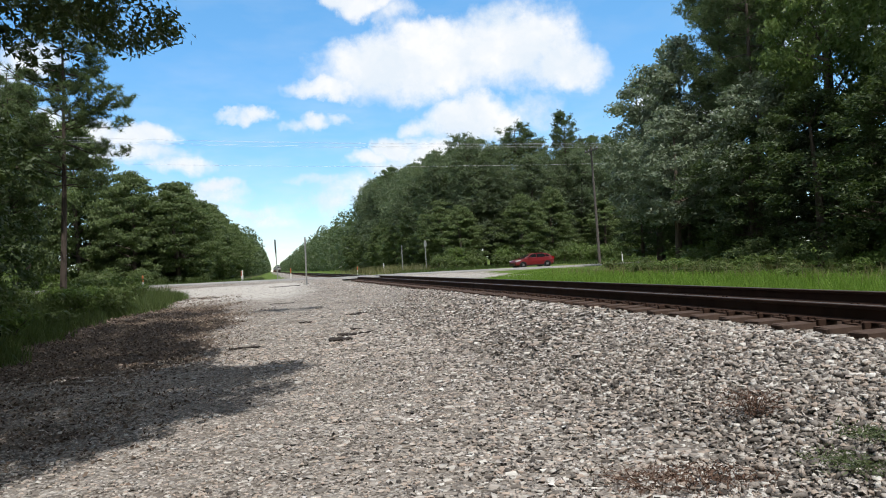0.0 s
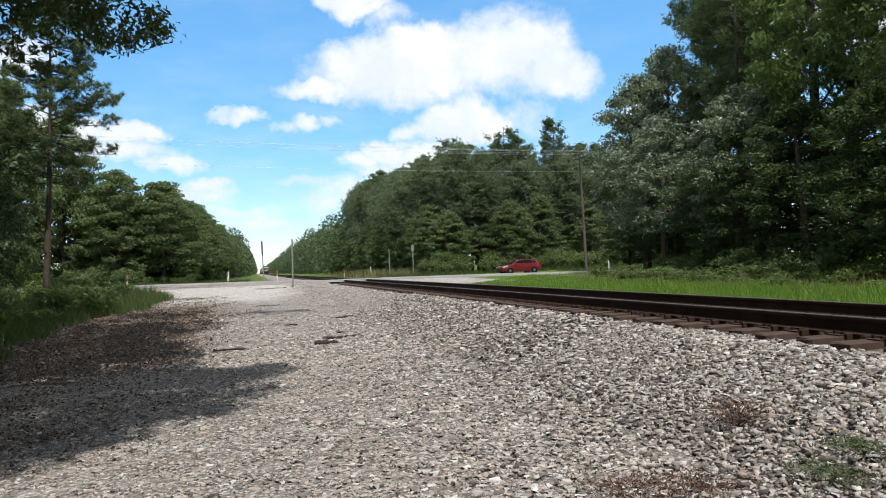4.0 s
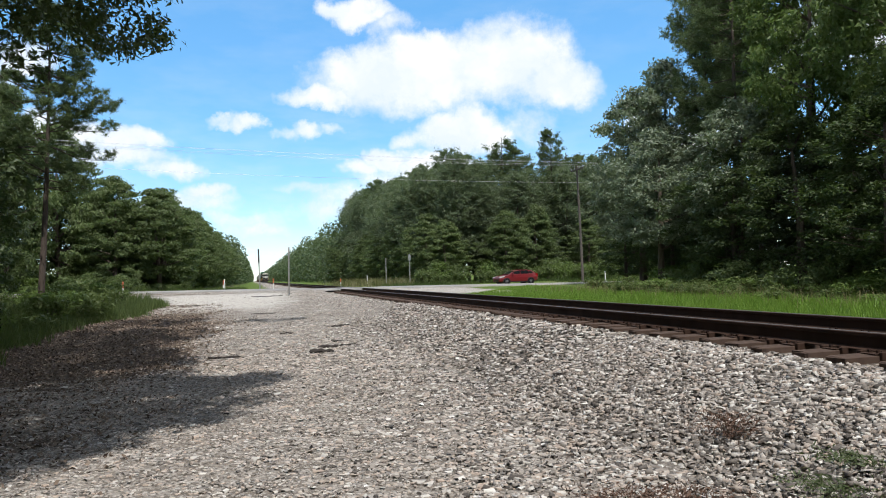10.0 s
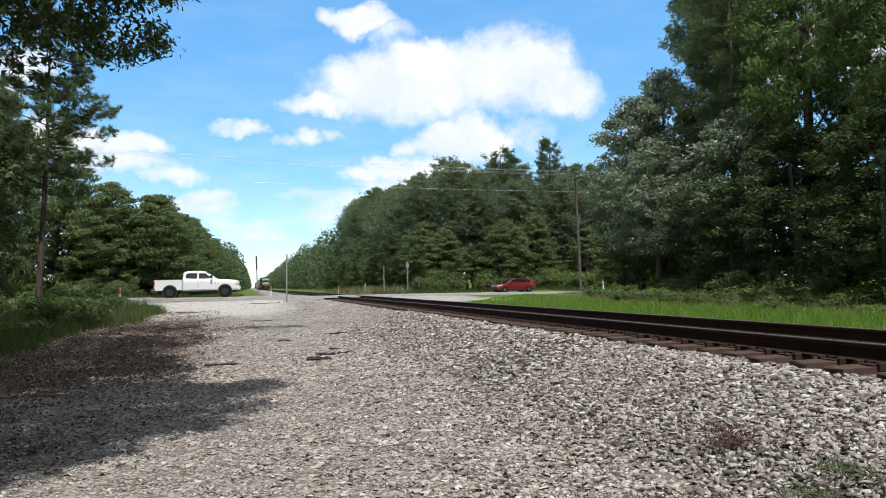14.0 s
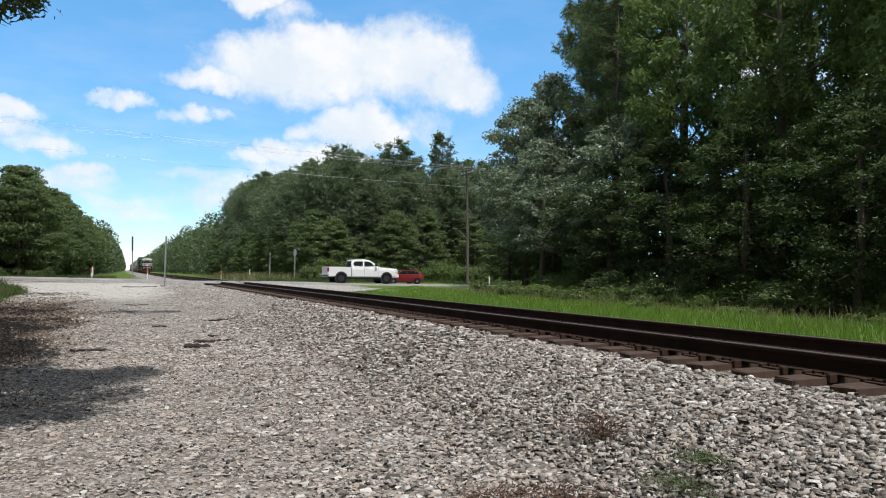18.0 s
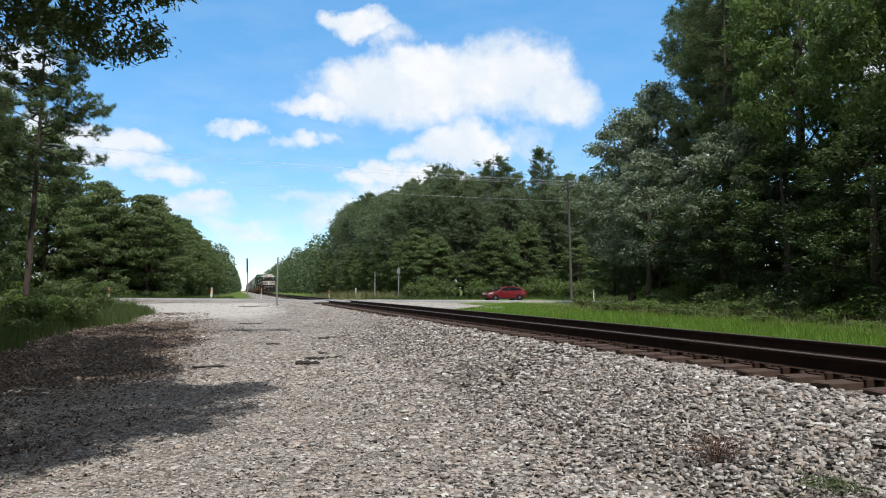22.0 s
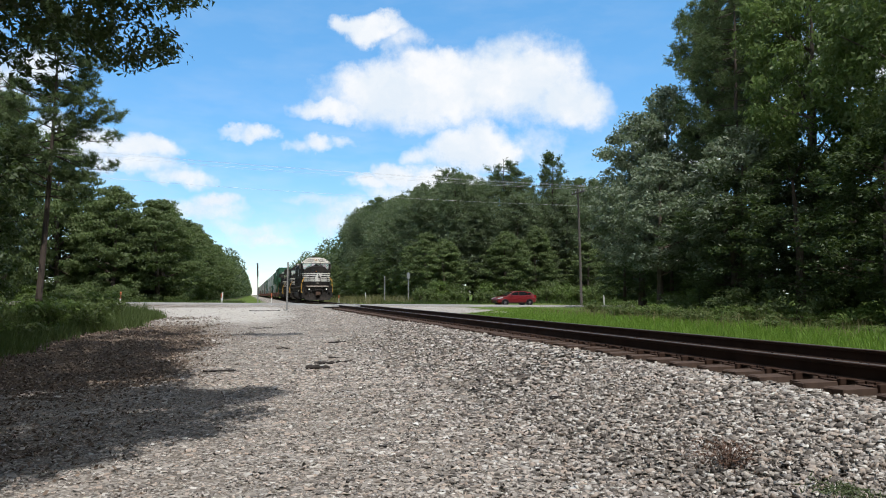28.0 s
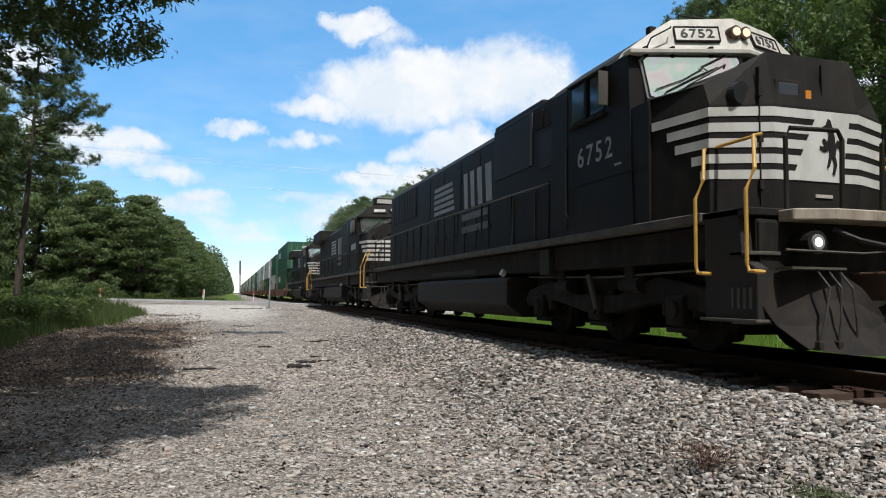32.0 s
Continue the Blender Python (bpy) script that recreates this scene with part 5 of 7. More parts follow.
utility_pole(27.3, 54.9, 10.1, "weathered grey wooden utility pole beside the road")
utility_pole(-34.0, 55.6, 12.6, "weathered grey wooden utility pole among the trees")


def wires():
    for k, (dy, z, sag) in enumerate(((-1.05, 9.95, 0.9), (-0.45, 9.98, 0.85), (0.45, 9.98, 0.95), (1.05, 9.95, 0.9), (0.0, 8.35, 1.05))):
        for xa, xb in ((-34.0, 27.3), (27.3, 90.0)):
            pts = []
            for i in range(25):
                u = i / 24
                pts.append((xa + (xb - xa) * u, 55.3 + dy, z + (2.3 * (1 - u) if xa < 0 else 0) - 0.55 * sag * 4 * u * (1 - u)))
            ob = part("overhead_wire", tube(pts, 0.0065 if k < 4 else 0.008, 5), M_WIRE)
            tagged(ob, "thin overhead power wire strung between wooden poles", "wire", "overhead wires")


wires()


def debris():
    """Dark flat scraps of wood and dead stalks lying on the gravel."""
    rng = random.Random(5)
    for x, y, L, rz, w in ((1.43, 15.5, 0.50, -6, 0.26), (1.70, 16.5, 0.42, 6, 0.22), (2.02, 16.7, 0.52, 14, 0.10), (1.95, 17.6, 0.12, 30, 0.12), (2.60, 21.9, 0.62, 24, 0.16),
                           (-0.62, 15.6, 0.60, 5, 0.14), (0.75, 38.2, 1.6, 3, 0.10), (-2.7, 33.0, 0.9, -5, 0.12), (0.4, 27.5, 0.9, 10, 0.07), (3.95, 8.6, 0.34, 6, 0.05), (0.95, 20.4, 0.3, 0, 0.10)):
        bm = bmesh.new()
        n = 7
        pts = [((i / (n - 1) - 0.5) * L, 0.05 * math.sin(i * 1.3 + x) * L, 0.012 + 0.03 * rng.random()) for i in range(n)]
        add_tube(bm, pts, [w * 0.25 * (0.4 + rng.random() * 0.6) for _ in range(n)], 6)
        for q in range(3):
            a = pts[rng.randrange(n)]
            add_tube(bm, [a, (a[0] + rng.uniform(-0.08, 0.08), a[1] + rng.uniform(-0.1, 0.1), 0.03), (a[0] + rng.uniform(-0.14, 0.14), a[1] + rng.uniform(-0.16, 0.16), 0.02)],
                     [w * 0.15, w * 0.12, w * 0.05], 5)
        ob = part("wood_scrap", bm, M_BLACKWOOD)
        tagged(ob, "dark weathered wood scrap lying on the gravel", "wood scrap", "wood scraps on the gravel")
        ob.matrix_basis = set_down(ob, x, y, rz)


debris()


def dead_weeds():
    """Small dry weeds and a green tuft growing through the ballast."""
    rng = np.random.default_rng(12)
    for x, y, r, h, mat, label in ((3.80, 5.05, 0.30, 0.24, M_DEADLEAF, "dead brown weed growing in the ballast"),
                                   (2.95, 4.25, 0.36, 0.08, M_DEADLEAF, "flattened reddish dead weed on the gravel"),
                                   (2.48, 4.40, 0.42, 0.07, M_DEADLEAF, "flattened reddish dead weed on the gravel"),
                                   (3.66, 3.82, 0.30, 0.07, M_DUSTYWEED, "low green weed tuft growing in the ballast"),
                                   (3.98, 3.95, 0.26, 0.06, M_DUSTYWEED, "low green weed tuft growing in the ballast")):
        ob = thing("weed_tuft", label, "weed", group="weeds in the gravel")
        bm = bmesh.new()
        for i in range(26):
            a, rr = rng.uniform(0, 6.28), r * rng.uniform(0.2, 1)
            tip = (math.cos(a) * rr, math.sin(a) * rr, h * rng.uniform(0.3, 1))
            add_tube(bm, [(0.2 * tip[0], 0.2 * tip[1], 0), (tip[0] * 0.6, tip[1] * 0.6, tip[2] * 0.8), tip], [0.004, 0.003, 0.0015], 4)
        part("stalk_tuft", bm, mat, ob)
        p = np.stack([rng.normal(0, r * 0.5, 640), rng.normal(0, r * 0.5, 640), h * rng.uniform(0.05, 0.8, 640)], -1)
        v, f = leaf_quads(p, 0.034, rng, ratio=0.3)
        part_mesh("foliage", mesh_fast("foliage", v, f, mat), ob)
        ob.matrix_basis = set_down(ob, x, y)


dead_weeds()


# ================= vehicles =================
def wheel_part(parent, m, r, w, rim_mat, spokes=6):
    """A wheel with tyre, rim and spokes, turning about its x axis."""
    wheel = new("wheel")
    wheel.parent = parent
    wheel.matrix_basis = m
    prof = [(-w / 2, r * 0.62), (-w / 2, r * 0.93), (-w * 0.38, r), (w * 0.38, r), (w / 2, r * 0.93), (w / 2, r * 0.62)]
    bm, n = bmesh.new(), 28
    rings = [[bm.verts.new((x, q * math.cos(2 * math.pi * i / n), q * math.sin(2 * math.pi * i / n))) for x, q in prof] for i in range(n)]
    for i in range(n):
        a, b = rings[i], rings[(i + 1) % n]
        for j in range(len(prof)):
            bm.faces.new((a[j], a[(j + 1) % len(prof)], b[(j + 1) % len(prof)], b[j]))
    bmesh.ops.recalc_face_normals(bm, faces=bm.faces)
    part("tyre", bm, M_RUBBER, wheel)
    bm = cyl((-w * 0.30, 0, 0), (w * 0.30, 0, 0), r * 0.63, None, 24)
    add_cyl(bm, (-w * 0.46, 0, 0), (w * 0.46, 0, 0), r * 0.14, None, 12)
    for i in range(spokes):
        a = 2 * math.pi * i / spokes
        for s in (-1, 1):
            add_cyl(bm, (s * w * 0.40, 0.12 * r * math.cos(a), 0.12 * r * math.sin(a)), (s * w * 0.36, 0.62 * r * math.cos(a), 0.62 * r * math.sin(a)), r * 0.07, r * 0.055, 6)
    part("rim", bm, rim_mat, wheel)
    return wheel


def hull(rows):
    """A closed hull through rings of equal length (lists of points)."""
    bm = bmesh.new()
    rings = [[bm.verts.new(p) for p in ring] for ring in rows]
    n = len(rings[0])
    for a, b in zip(rings, rings[1:]):
        for j in range(n):
            bm.faces.new((a[j], a[(j + 1) % n], b[(j + 1) % n], b[j]))
    bm.faces.new(rings[0][::-1])
    bm.faces.new(rings[-1])
    bmesh.ops.recalc_face_normals(bm, faces=bm.faces)
    return bm


def station(x, w, zb, zt, belt=0.6, tuck=0.06):
    """One cross-section of a car body at x, drawn across y."""
    zm = zb + (zt - zb) * belt
    h = w / 2
    return [(x, -h + tuck, zb), (x, -h, zb + 0.12), (x, -h, zm), (x, -h + tuck * 1.3, zt), (x, h - tuck * 1.3, zt), (x, h, zm), (x, h, zb + 0.12), (x, h - tuck, zb)]


def hatchback(m):
    """A small red five-door car; its nose points to -x."""
    ob = thing("red_car", "small red hatchback car parked beyond the road", "car")
    low = [(-2.03, 1.35, 0.34, 0.62), (-1.98, 1.55, 0.24, 0.72), (-1.55, 1.70, 0.20, 0.86), (-0.95, 1.74, 0.19, 0.99), (-0.2, 1.75, 0.19, 1.02),
           (0.8, 1.75, 0.19, 1.04), (1.5, 1.72, 0.22, 1.05), (1.92, 1.60, 0.28, 1.02), (2.02, 1.45, 0.38, 0.9)]
    part("body", bevelled(hull([station(*a) for a in low]), 0.02, 2, 30), M_RED, ob, smooth=False)
    cab = [(-1.02, 1.50, 0.92, 1.00), (-0.35, 1.42, 0.92, 1.38), (0.1, 1.36, 0.92, 1.50), (0.9, 1.34, 0.92, 1.49), (1.5, 1.34, 0.92, 1.38), (1.93, 1.40, 0.92, 1.05)]
    part("cabin", bevelled(hull([station(x, w, a, b, 0.15, 0.10) for x, w, a, b in cab]), 0.02, 2, 30), M_RED, ob)
    for s in (-1, 1):
        for o in ([(-0.78, 1.05), (-0.25, 1.36), (0.18, 1.42), (0.20, 1.05)], [(0.27, 1.05), (0.26, 1.42), (0.9, 1.42), (1.12, 1.30), (1.15, 1.07)],
                  [(1.22, 1.10), (1.20, 1.32), (1.45, 1.26), (1.58, 1.12)]):
            pane = prism([(x, z) for x, z in o], s * 0.60, s * 0.688, "y")
            for v in pane.verts:
                v.co.y += -s * 0.03 * (v.co.z - 1.05) / 0.35
            part("side_window", pane, M_GLASS, ob)
        part("door_handle", box(0.05, 0.20, s * 0.872 - 0.012, s * 0.872 + 0.012, 0.90, 0.93), M_RED, ob)
        part("door_handle", box(0.95, 1.10, s * 0.872 - 0.012, s * 0.872 + 0.012, 0.91, 0.94), M_RED, ob)
        part("wing_mirror", bevelled(box(-0.72, -0.56, s * 0.86, s * 1.02, 0.98, 1.12), 0.03), M_RED, ob)
        part("headlamp", prism([(-2.0, 0.66), (-1.9, 0.78), (-1.45, 0.88), (-1.5, 0.76)], s * 0.58, s * 0.80, "y"), M_LENS, ob)
        part("tail_lamp", prism([(1.80, 0.78), (2.03, 0.80), (1.97, 1.06), (1.80, 1.04)], s * 0.62, s * 0.79, "y"), M_TAIL, ob)
        part("sill_trim", box(-1.0, 1.0, s * 0.86, s * 0.885, 0.19, 0.27), M_BLACKTRIM, ob)
        for x in (-1.28, 1.24):
            part("wheel_arch", prism([(x + 0.37 * math.cos(a), 0.30 + 0.37 * math.sin(a)) for a in [2 * math.pi * i / 20 for i in range(20)]], s * 0.70, s * 0.879, "y"), M_BLACKTRIM, ob)
            wheel_part(ob, Matrix.Translation((x, s * 0.80, 0.305)) @ pose(0, 0, 0, 0, 0, 90), 0.305, 0.2, M_RIM, 7)
    part("windscreen", prism([(-0.97, 1.02), (-0.94, 1.045), (-0.36, 1.395), (-0.33, 1.36)], -0.58, 0.58, "y"), M_GLASS, ob)
    part("grille", box(-2.045, -1.98, -0.45, 0.45, 0.36, 0.46, 0.01), M_BLACKTRIM, ob)
    part("bumper_intake", box(-2.03, -1.95, -0.55, 0.55, 0.24, 0.32, 0.01), M_BLACKTRIM, ob)
    ob.matrix_basis = m


hatchback(Matrix.Translation((21.95, 57.0, float(ground_z(21.95, 57.0)) + 0.01)) @ pose(0, 0, 0, 0, 0, 4) @ Matrix.Diagonal((0.90, 0.90, 0.80, 1)))


def pickup():
    """A white crew-cab pickup; its nose points to +x and x = 0 is the front bumper."""
    ob = thing("pickup_truck", "white crew-cab pickup truck crossing the track on the road", "pickup truck")
    W = 1.98
    hood = [(-0.05, 1.70, 0.55, 1.02), (-0.12, 1.86, 0.50, 1.16), (-0.5, 1.94, 0.48, 1.22), (-1.35, W, 0.48, 1.28), (-1.75, W, 0.48, 1.30),
            (-2.6, W, 0.48, 1.31), (-3.85, W, 0.48, 1.32), (-3.88, W, 0.48, 1.32)]
    part("body", bevelled(hull([station(x, w, a, b, 0.72, 0.05) for x, w, a, b in hood]), 0.025, 2, 30), M_WHITE, ob)
    cab = [(-1.55, 1.72, 1.24, 1.30), (-2.28, 1.52, 1.24, 1.84), (-2.7, 1.50, 1.24, 1.90), (-3.55, 1.50, 1.24, 1.89), (-3.82, 1.56, 1.24, 1.80), (-3.88, 1.70, 1.24, 1.32)]
    part("cabin", bevelled(hull([station(x, w, a, b, 0.12, 0.10) for x, w, a, b in cab]), 0.03, 2, 30), M_WHITE, ob)
    bed = bmesh.new()
    for s in (-1, 1):
        add_box(bed, -5.72, -3.93, s * W / 2 - (0.09 if s > 0 else 0), s * W / 2 + (0.09 if s < 0 else 0), 0.55, 1.30, 0.02)
    add_box(bed, -5.72, -3.93, -0.88, 0.88, 0.56, 0.72)
    add_box(bed, -3.99, -3.93, -0.88, 0.88, 0.72, 1.28)
    part("bed", bed, M_WHITE, ob)
    part("tailgate", box(-5.79, -5.725, -0.84, 0.84, 0.68, 1.29, 0.02), M_WHITE, ob)
    part("bed_rail", box(-5.72, -3.95, -W / 2 - 0.004, -W / 2 + 0.09, 1.302, 1.325, 0.006), M_BLACKTRIM, ob, "black rail cap")
    part("bed_rail", box(-5.72, -3.95, W / 2 - 0.09, W / 2 + 0.004, 1.302, 1.325, 0.006), M_BLACKTRIM, ob, "black rail cap")
    part("rear_bumper", bevelled(box(-5.95, -5.80, -0.92, 0.92, 0.52, 0.70), 0.03), M_CHROME, ob)
    part("front_bumper", bevelled(box(-0.16, 0.03, -0.95, 0.95, 0.50, 0.76), 0.04), M_WHITE, ob)
    part("grille", box(-0.09, -0.02, -0.55, 0.55, 0.80, 1.06, 0.01), M_BLACKTRIM, ob)
    part("grille_bar", box(-0.03, 0.0, -0.55, 0.55, 0.90, 0.95, 0.006), M_CHROME, ob)
    part("chassis", box(-5.6, -0.3, -0.5, 0.5, 0.36, 0.56), M_BLACKTRIM, ob)
    part("windscreen", prism([(-1.63, 1.315), (-1.60, 1.33), (-2.27, 1.835), (-2.31, 1.81)], -0.66, 0.66, "y"), M_GLASS, ob)
    part("rear_window", prism([(-3.88, 1.40), (-3.83, 1.76), (-3.80, 1.74), (-3.85, 1.38)], -0.6, 0.6, "y"), M_GLASS, ob)
    part("plate_bar", box(-5.80, -5.79, -0.16, 0.16, 0.76, 0.88), M_POSTWHITE, ob)
    for s in (-1, 1):
        for o in ([(-1.95, 1.40), (-2.36, 1.72), (-2.78, 1.74), (-2.80, 1.38)], [(-2.93, 1.38), (-2.92, 1.74), (-3.55, 1.73), (-3.68, 1.60), (-3.66, 1.40)]):
            pane = prism(o, s * 0.70, s * 0.80, "y")
            for v in pane.verts:
                v.co.y -= s * 0.085 * (v.co.z - 1.38) / 0.36
            part("side_window", pane, M_GLASS, ob)
        part("wing_mirror", bevelled(box(-2.02, -1.86, s * 0.98, s * 1.20, 1.36, 1.58), 0.03), M_BLACKTRIM, ob)
        part("headlamp", bevelled(box(-0.30, -0.03, s * 0.62, s * 0.935, 0.92, 1.10), 0.02), M_LENS, ob)
        part("indicator_lamp", box(-0.28, -0.05, s * 0.66, s * 0.955, 0.86, 0.91, 0.01), M_AMBER, ob)
        part("tail_lamp", bevelled(box(-5.80, -5.70, s * 0.85, s * 0.998, 0.92, 1.24), 0.015), M_TAIL, ob)
        for x in (-2.62, -3.48):
            part("door_handle", box(x - 0.1, x + 0.1, s * 0.99 - 0.02, s * 0.99 + 0.02, 1.14, 1.18, 0.01), M_WHITE, ob)
        for x in (-1.68, -2.86, -3.80):
            part("door_gap", box(x - 0.006, x + 0.006, s * 0.984, s * 0.9925, 0.62, 1.26), M_BLACKTRIM, ob)
        part("rocker_panel", box(-3.85, -1.55, s * 0.90, s * 0.97, 0.42, 0.52, 0.01), M_BLACKTRIM, ob)
        for x in (-1.02, -4.72):
            part("wheel_arch", prism([(x + 0.50 * math.cos(a), 0.44 + 0.50 * math.sin(a)) for a in [2 * math.pi * i / 24 for i in range(24)]], s * 0.72, s * 0.996, "y"), M_BLACKTRIM, ob)
    wheels = [wheel_part(ob, Matrix.Translation((x, s * 0.88, 0.42)) @ pose(0, 0, 0, 0, 0, 90), 0.42, 0.27, M_DARKRIM, 6) for x in (-1.02, -4.72) for s in (-1, 1)]
    return ob, wheels


truck, truck_wheels = pickup()
truck.scale = (0.95, 0.95, 0.95)

# ================= train =================
M_LOCO = paint("black_loco_paint", (0.0195, 0.0180, 0.0165), 0.55, 0.55, (0.050, 0.041, 0.033), 0.0, 1.0, 0.10)
M_UNDER = paint("grimy_black_steel", (0.016, 0.0145, 0.013), 0.8, 0.75, (0.055, 0.043, 0.033), 0.0, 1.6, 0.2)
M_SILL = paint("dusty_sill_edge", (0.095, 0.085, 0.070), 0.75, 0.6, (0.035, 0.028, 0.022), 0.0, 1.6)
M_CREAM = paint("dirty_white_paint", (0.60, 0.57, 0.50), 0.55, 0.6, (0.30, 0.25, 0.19), 0.0, 2.0)
M_STRIPE = paint("white_stripe_paint", (0.70, 0.685, 0.64), 0.5, 0.5, (0.33, 0.30, 0.26))
M_GREYMARK = paint("faded_grey_lettering", (0.40, 0.40, 0.39), 0.6, 0.55, (0.07, 0.07, 0.07), 0.0, 3.0)
M_FAINTMARK = paint("worn_grey_lettering", (0.15, 0.15, 0.148), 0.6, 0.6, (0.04, 0.04, 0.04), 0.0, 6.0)
M_YELLOW = paint("yellow_handrail_paint", (0.62, 0.36, 0.06), 0.5, 0.4, (0.25, 0.15, 0.06))
M_PLOW = paint("worn_plow_steel", (0.020, 0.018, 0.016), 0.75, 0.75, (0.055, 0.044, 0.036), 0.0, 1.4, 0.15)
M_WINFRAME = paint("faded_grey_window_frame", (0.22, 0.22, 0.215), 0.6, 0.6, (0.10, 0.09, 0.08), 0.0, 2.0)
M_TANK = paint("dusty_fuel_tank", (0.034, 0.031, 0.028), 0.65, 0.6, (0.05, 0.042, 0.035), 0.0, 1.2, 0.2)
M_FOOT = paint("scuffed_cream_footboard", (0.44, 0.38, 0.30), 0.6, 0.9, (0.13, 0.085, 0.06), 0.0, 1.6)


def windscreen_material():
    """Mirror-like screen glass, its pale sky glare painted in as a shifting tint."""
    k = Nodes("glare_windscreen")
    n = k.noise(k.coord(), 2.6, 2, 0.5)
    c = k.ramp(n, [(0.32, (0.98, 0.80, 0.80)), (0.45, (0.95, 0.92, 0.84)), (0.56, (0.72, 0.92, 0.76)), (0.68, (0.90, 0.86, 0.92))])
    return k.done(k.bsdf(k.mix(0.10, c, (0.1, 0.11, 0.11)), 0.14, 0.9, None, 0.9))


M_WINDSHIELD = windscreen_material()
M_HEADLIGHT = glow("lit_headlamp", (1.0, 0.78, 0.55), 1.3)
M_DITCH = glow("lit_ditch_lamp", (1.0, 0.94, 0.84), 1.5)
M_HOSE = plain("grey_air_hose", (0.03, 0.026, 0.023), 0.7)
M_COUPLER = paint("rusty_coupler_steel", (0.13, 0.075, 0.05), 0.8, 0.6, (0.05, 0.035, 0.03))
M_GRILLE = plain("dark_intake_grille", (0.010, 0.010, 0.011), 0.7)
M_CARBROWN = paint("brown_well_car_paint", (0.115, 0.048, 0.030), 0.7, 0.6, (0.06, 0.04, 0.03))
BOX_PAINTS = {"green": paint("green_container_paint", (0.018, 0.105, 0.052), 0.5, 0.35, (0.10, 0.11, 0.08)),
              "white": paint("white_container_paint", (0.66, 0.66, 0.63), 0.5, 0.4, (0.33, 0.30, 0.26)),
              "tan": paint("tan_container_paint", (0.43, 0.37, 0.28), 0.55, 0.4, (0.22, 0.18, 0.14)),
              "rust": paint("rust_red_container_paint", (0.24, 0.075, 0.045), 0.6, 0.5, (0.11, 0.06, 0.045)),
              "grey": paint("grey_container_paint", (0.26, 0.28, 0.29), 0.55, 0.4, (0.14, 0.13, 0.12)),
              "blue": paint("blue_container_paint", (0.04, 0.085, 0.17), 0.5, 0.4, (0.1, 0.1, 0.1))}


def lettering(text, size, material, parent, m, name="number", space=1.12, bold=0.0):
    cu = bpy.data.curves.new(name, "FONT")
    cu.body, cu.size, cu.align_x, cu.align_y, cu.extrude = text, size, "CENTER", "CENTER", 0.003
    cu.space_character, cu.offset = space, bold
    tmp = bpy.data.objects.new("tmp", cu)
    scene.collection.objects.link(tmp)
    me = bpy.data.meshes.new_from_object(tmp.evaluated_get(bpy.context.evaluated_depsgraph_get()))
    bpy.data.objects.remove(tmp)
    me.materials.clear()
    me.materials.append(material)
    ob = new(name, me)
    ob.parent, ob.matrix_basis = parent, m
    return ob


def nose_plan():
    """Plan outline of the wide nose, from one cab side round to the other."""
    return [(-1.50, 2.20), (-1.30, 1.18), (-0.62, 0.90), (0.62, 0.90), (1.30, 1.18), (1.50, 2.20)]


def band_round_nose(z0, z1, proud, x_from=-1.51, x_to=1.51):
    """A thin strip that follows the nose's plan between two heights."""
    plan = nose_plan()
    pts = []
    for (xa, ya), (xb, yb) in zip(plan, plan[1:]):
        for i in range(9):
            u = i / 8
            pts.append((xa + (xb - xa) * u, ya + (yb - ya) * u))
    pts = [p for i, p in enumerate(pts) if x_from <= p[0] <= x_to and (i == 0 or p != pts[i - 1])]
    bm = bmesh.new()
    ring = []
    for i, (x, y) in enumerate(pts):
        a, b = pts[max(i - 1, 0)], pts[min(i + 1, len(pts) - 1)]
        d = Vector((b[0] - a[0], b[1] - a[1], 0)).normalized()
        nrm = Vector((d.y, -d.x, 0))
        o = Vector((x, y, 0)) + nrm * proud
        q = Vector((x, y, 0)) - nrm * 0.01
        ring.append([bm.verts.new((o.x, o.y, z0)), bm.verts.new((o.x, o.y, z1)), bm.verts.new((q.x, q.y, z1)), bm.verts.new((q.x, q.y, z0))])
    for a, b in zip(ring, ring[1:]):
        for j in range(4):
            bm.faces.new((a[j], b[j], b[(j + 1) % 4], a[(j + 1) % 4]))
    bm.faces.new(ring[0])
    bm.faces.new(ring[-1][::-1])
    bmesh.ops.recalc_face_normals(bm, faces=bm.faces)
    return bm


def wheelset(parent, y):
    axle = new("wheelset")
    axle.parent = parent
    axle.matrix_basis = pose(0, y, 0.53)
    for s in (-1, 1):
        bm = bmesh.new()
        add_cyl(bm, (s * 0.68, 0, 0), (s * 0.82, 0, 0), 0.53, 0.52, 28)
        add_cyl(bm, (s * 0.82, 0, 0), (s * 0.86, 0, 0), 0.20, 0.18, 14)
        for k in range(5):
            a = k * 2 * math.pi / 5
            add_cyl(bm, (s * 0.82, 0.33 * math.cos(a), 0.33 * math.sin(a)), (s * 0.828, 0.33 * math.cos(a), 0.33 * math.sin(a)), 0.07, None, 8)
        part("wheel", bm, M_UNDER, axle)
    part("axle", cyl((-0.98, 0, 0), (0.98, 0, 0), 0.085, None, 12), M_UNDER, axle)
    return axle


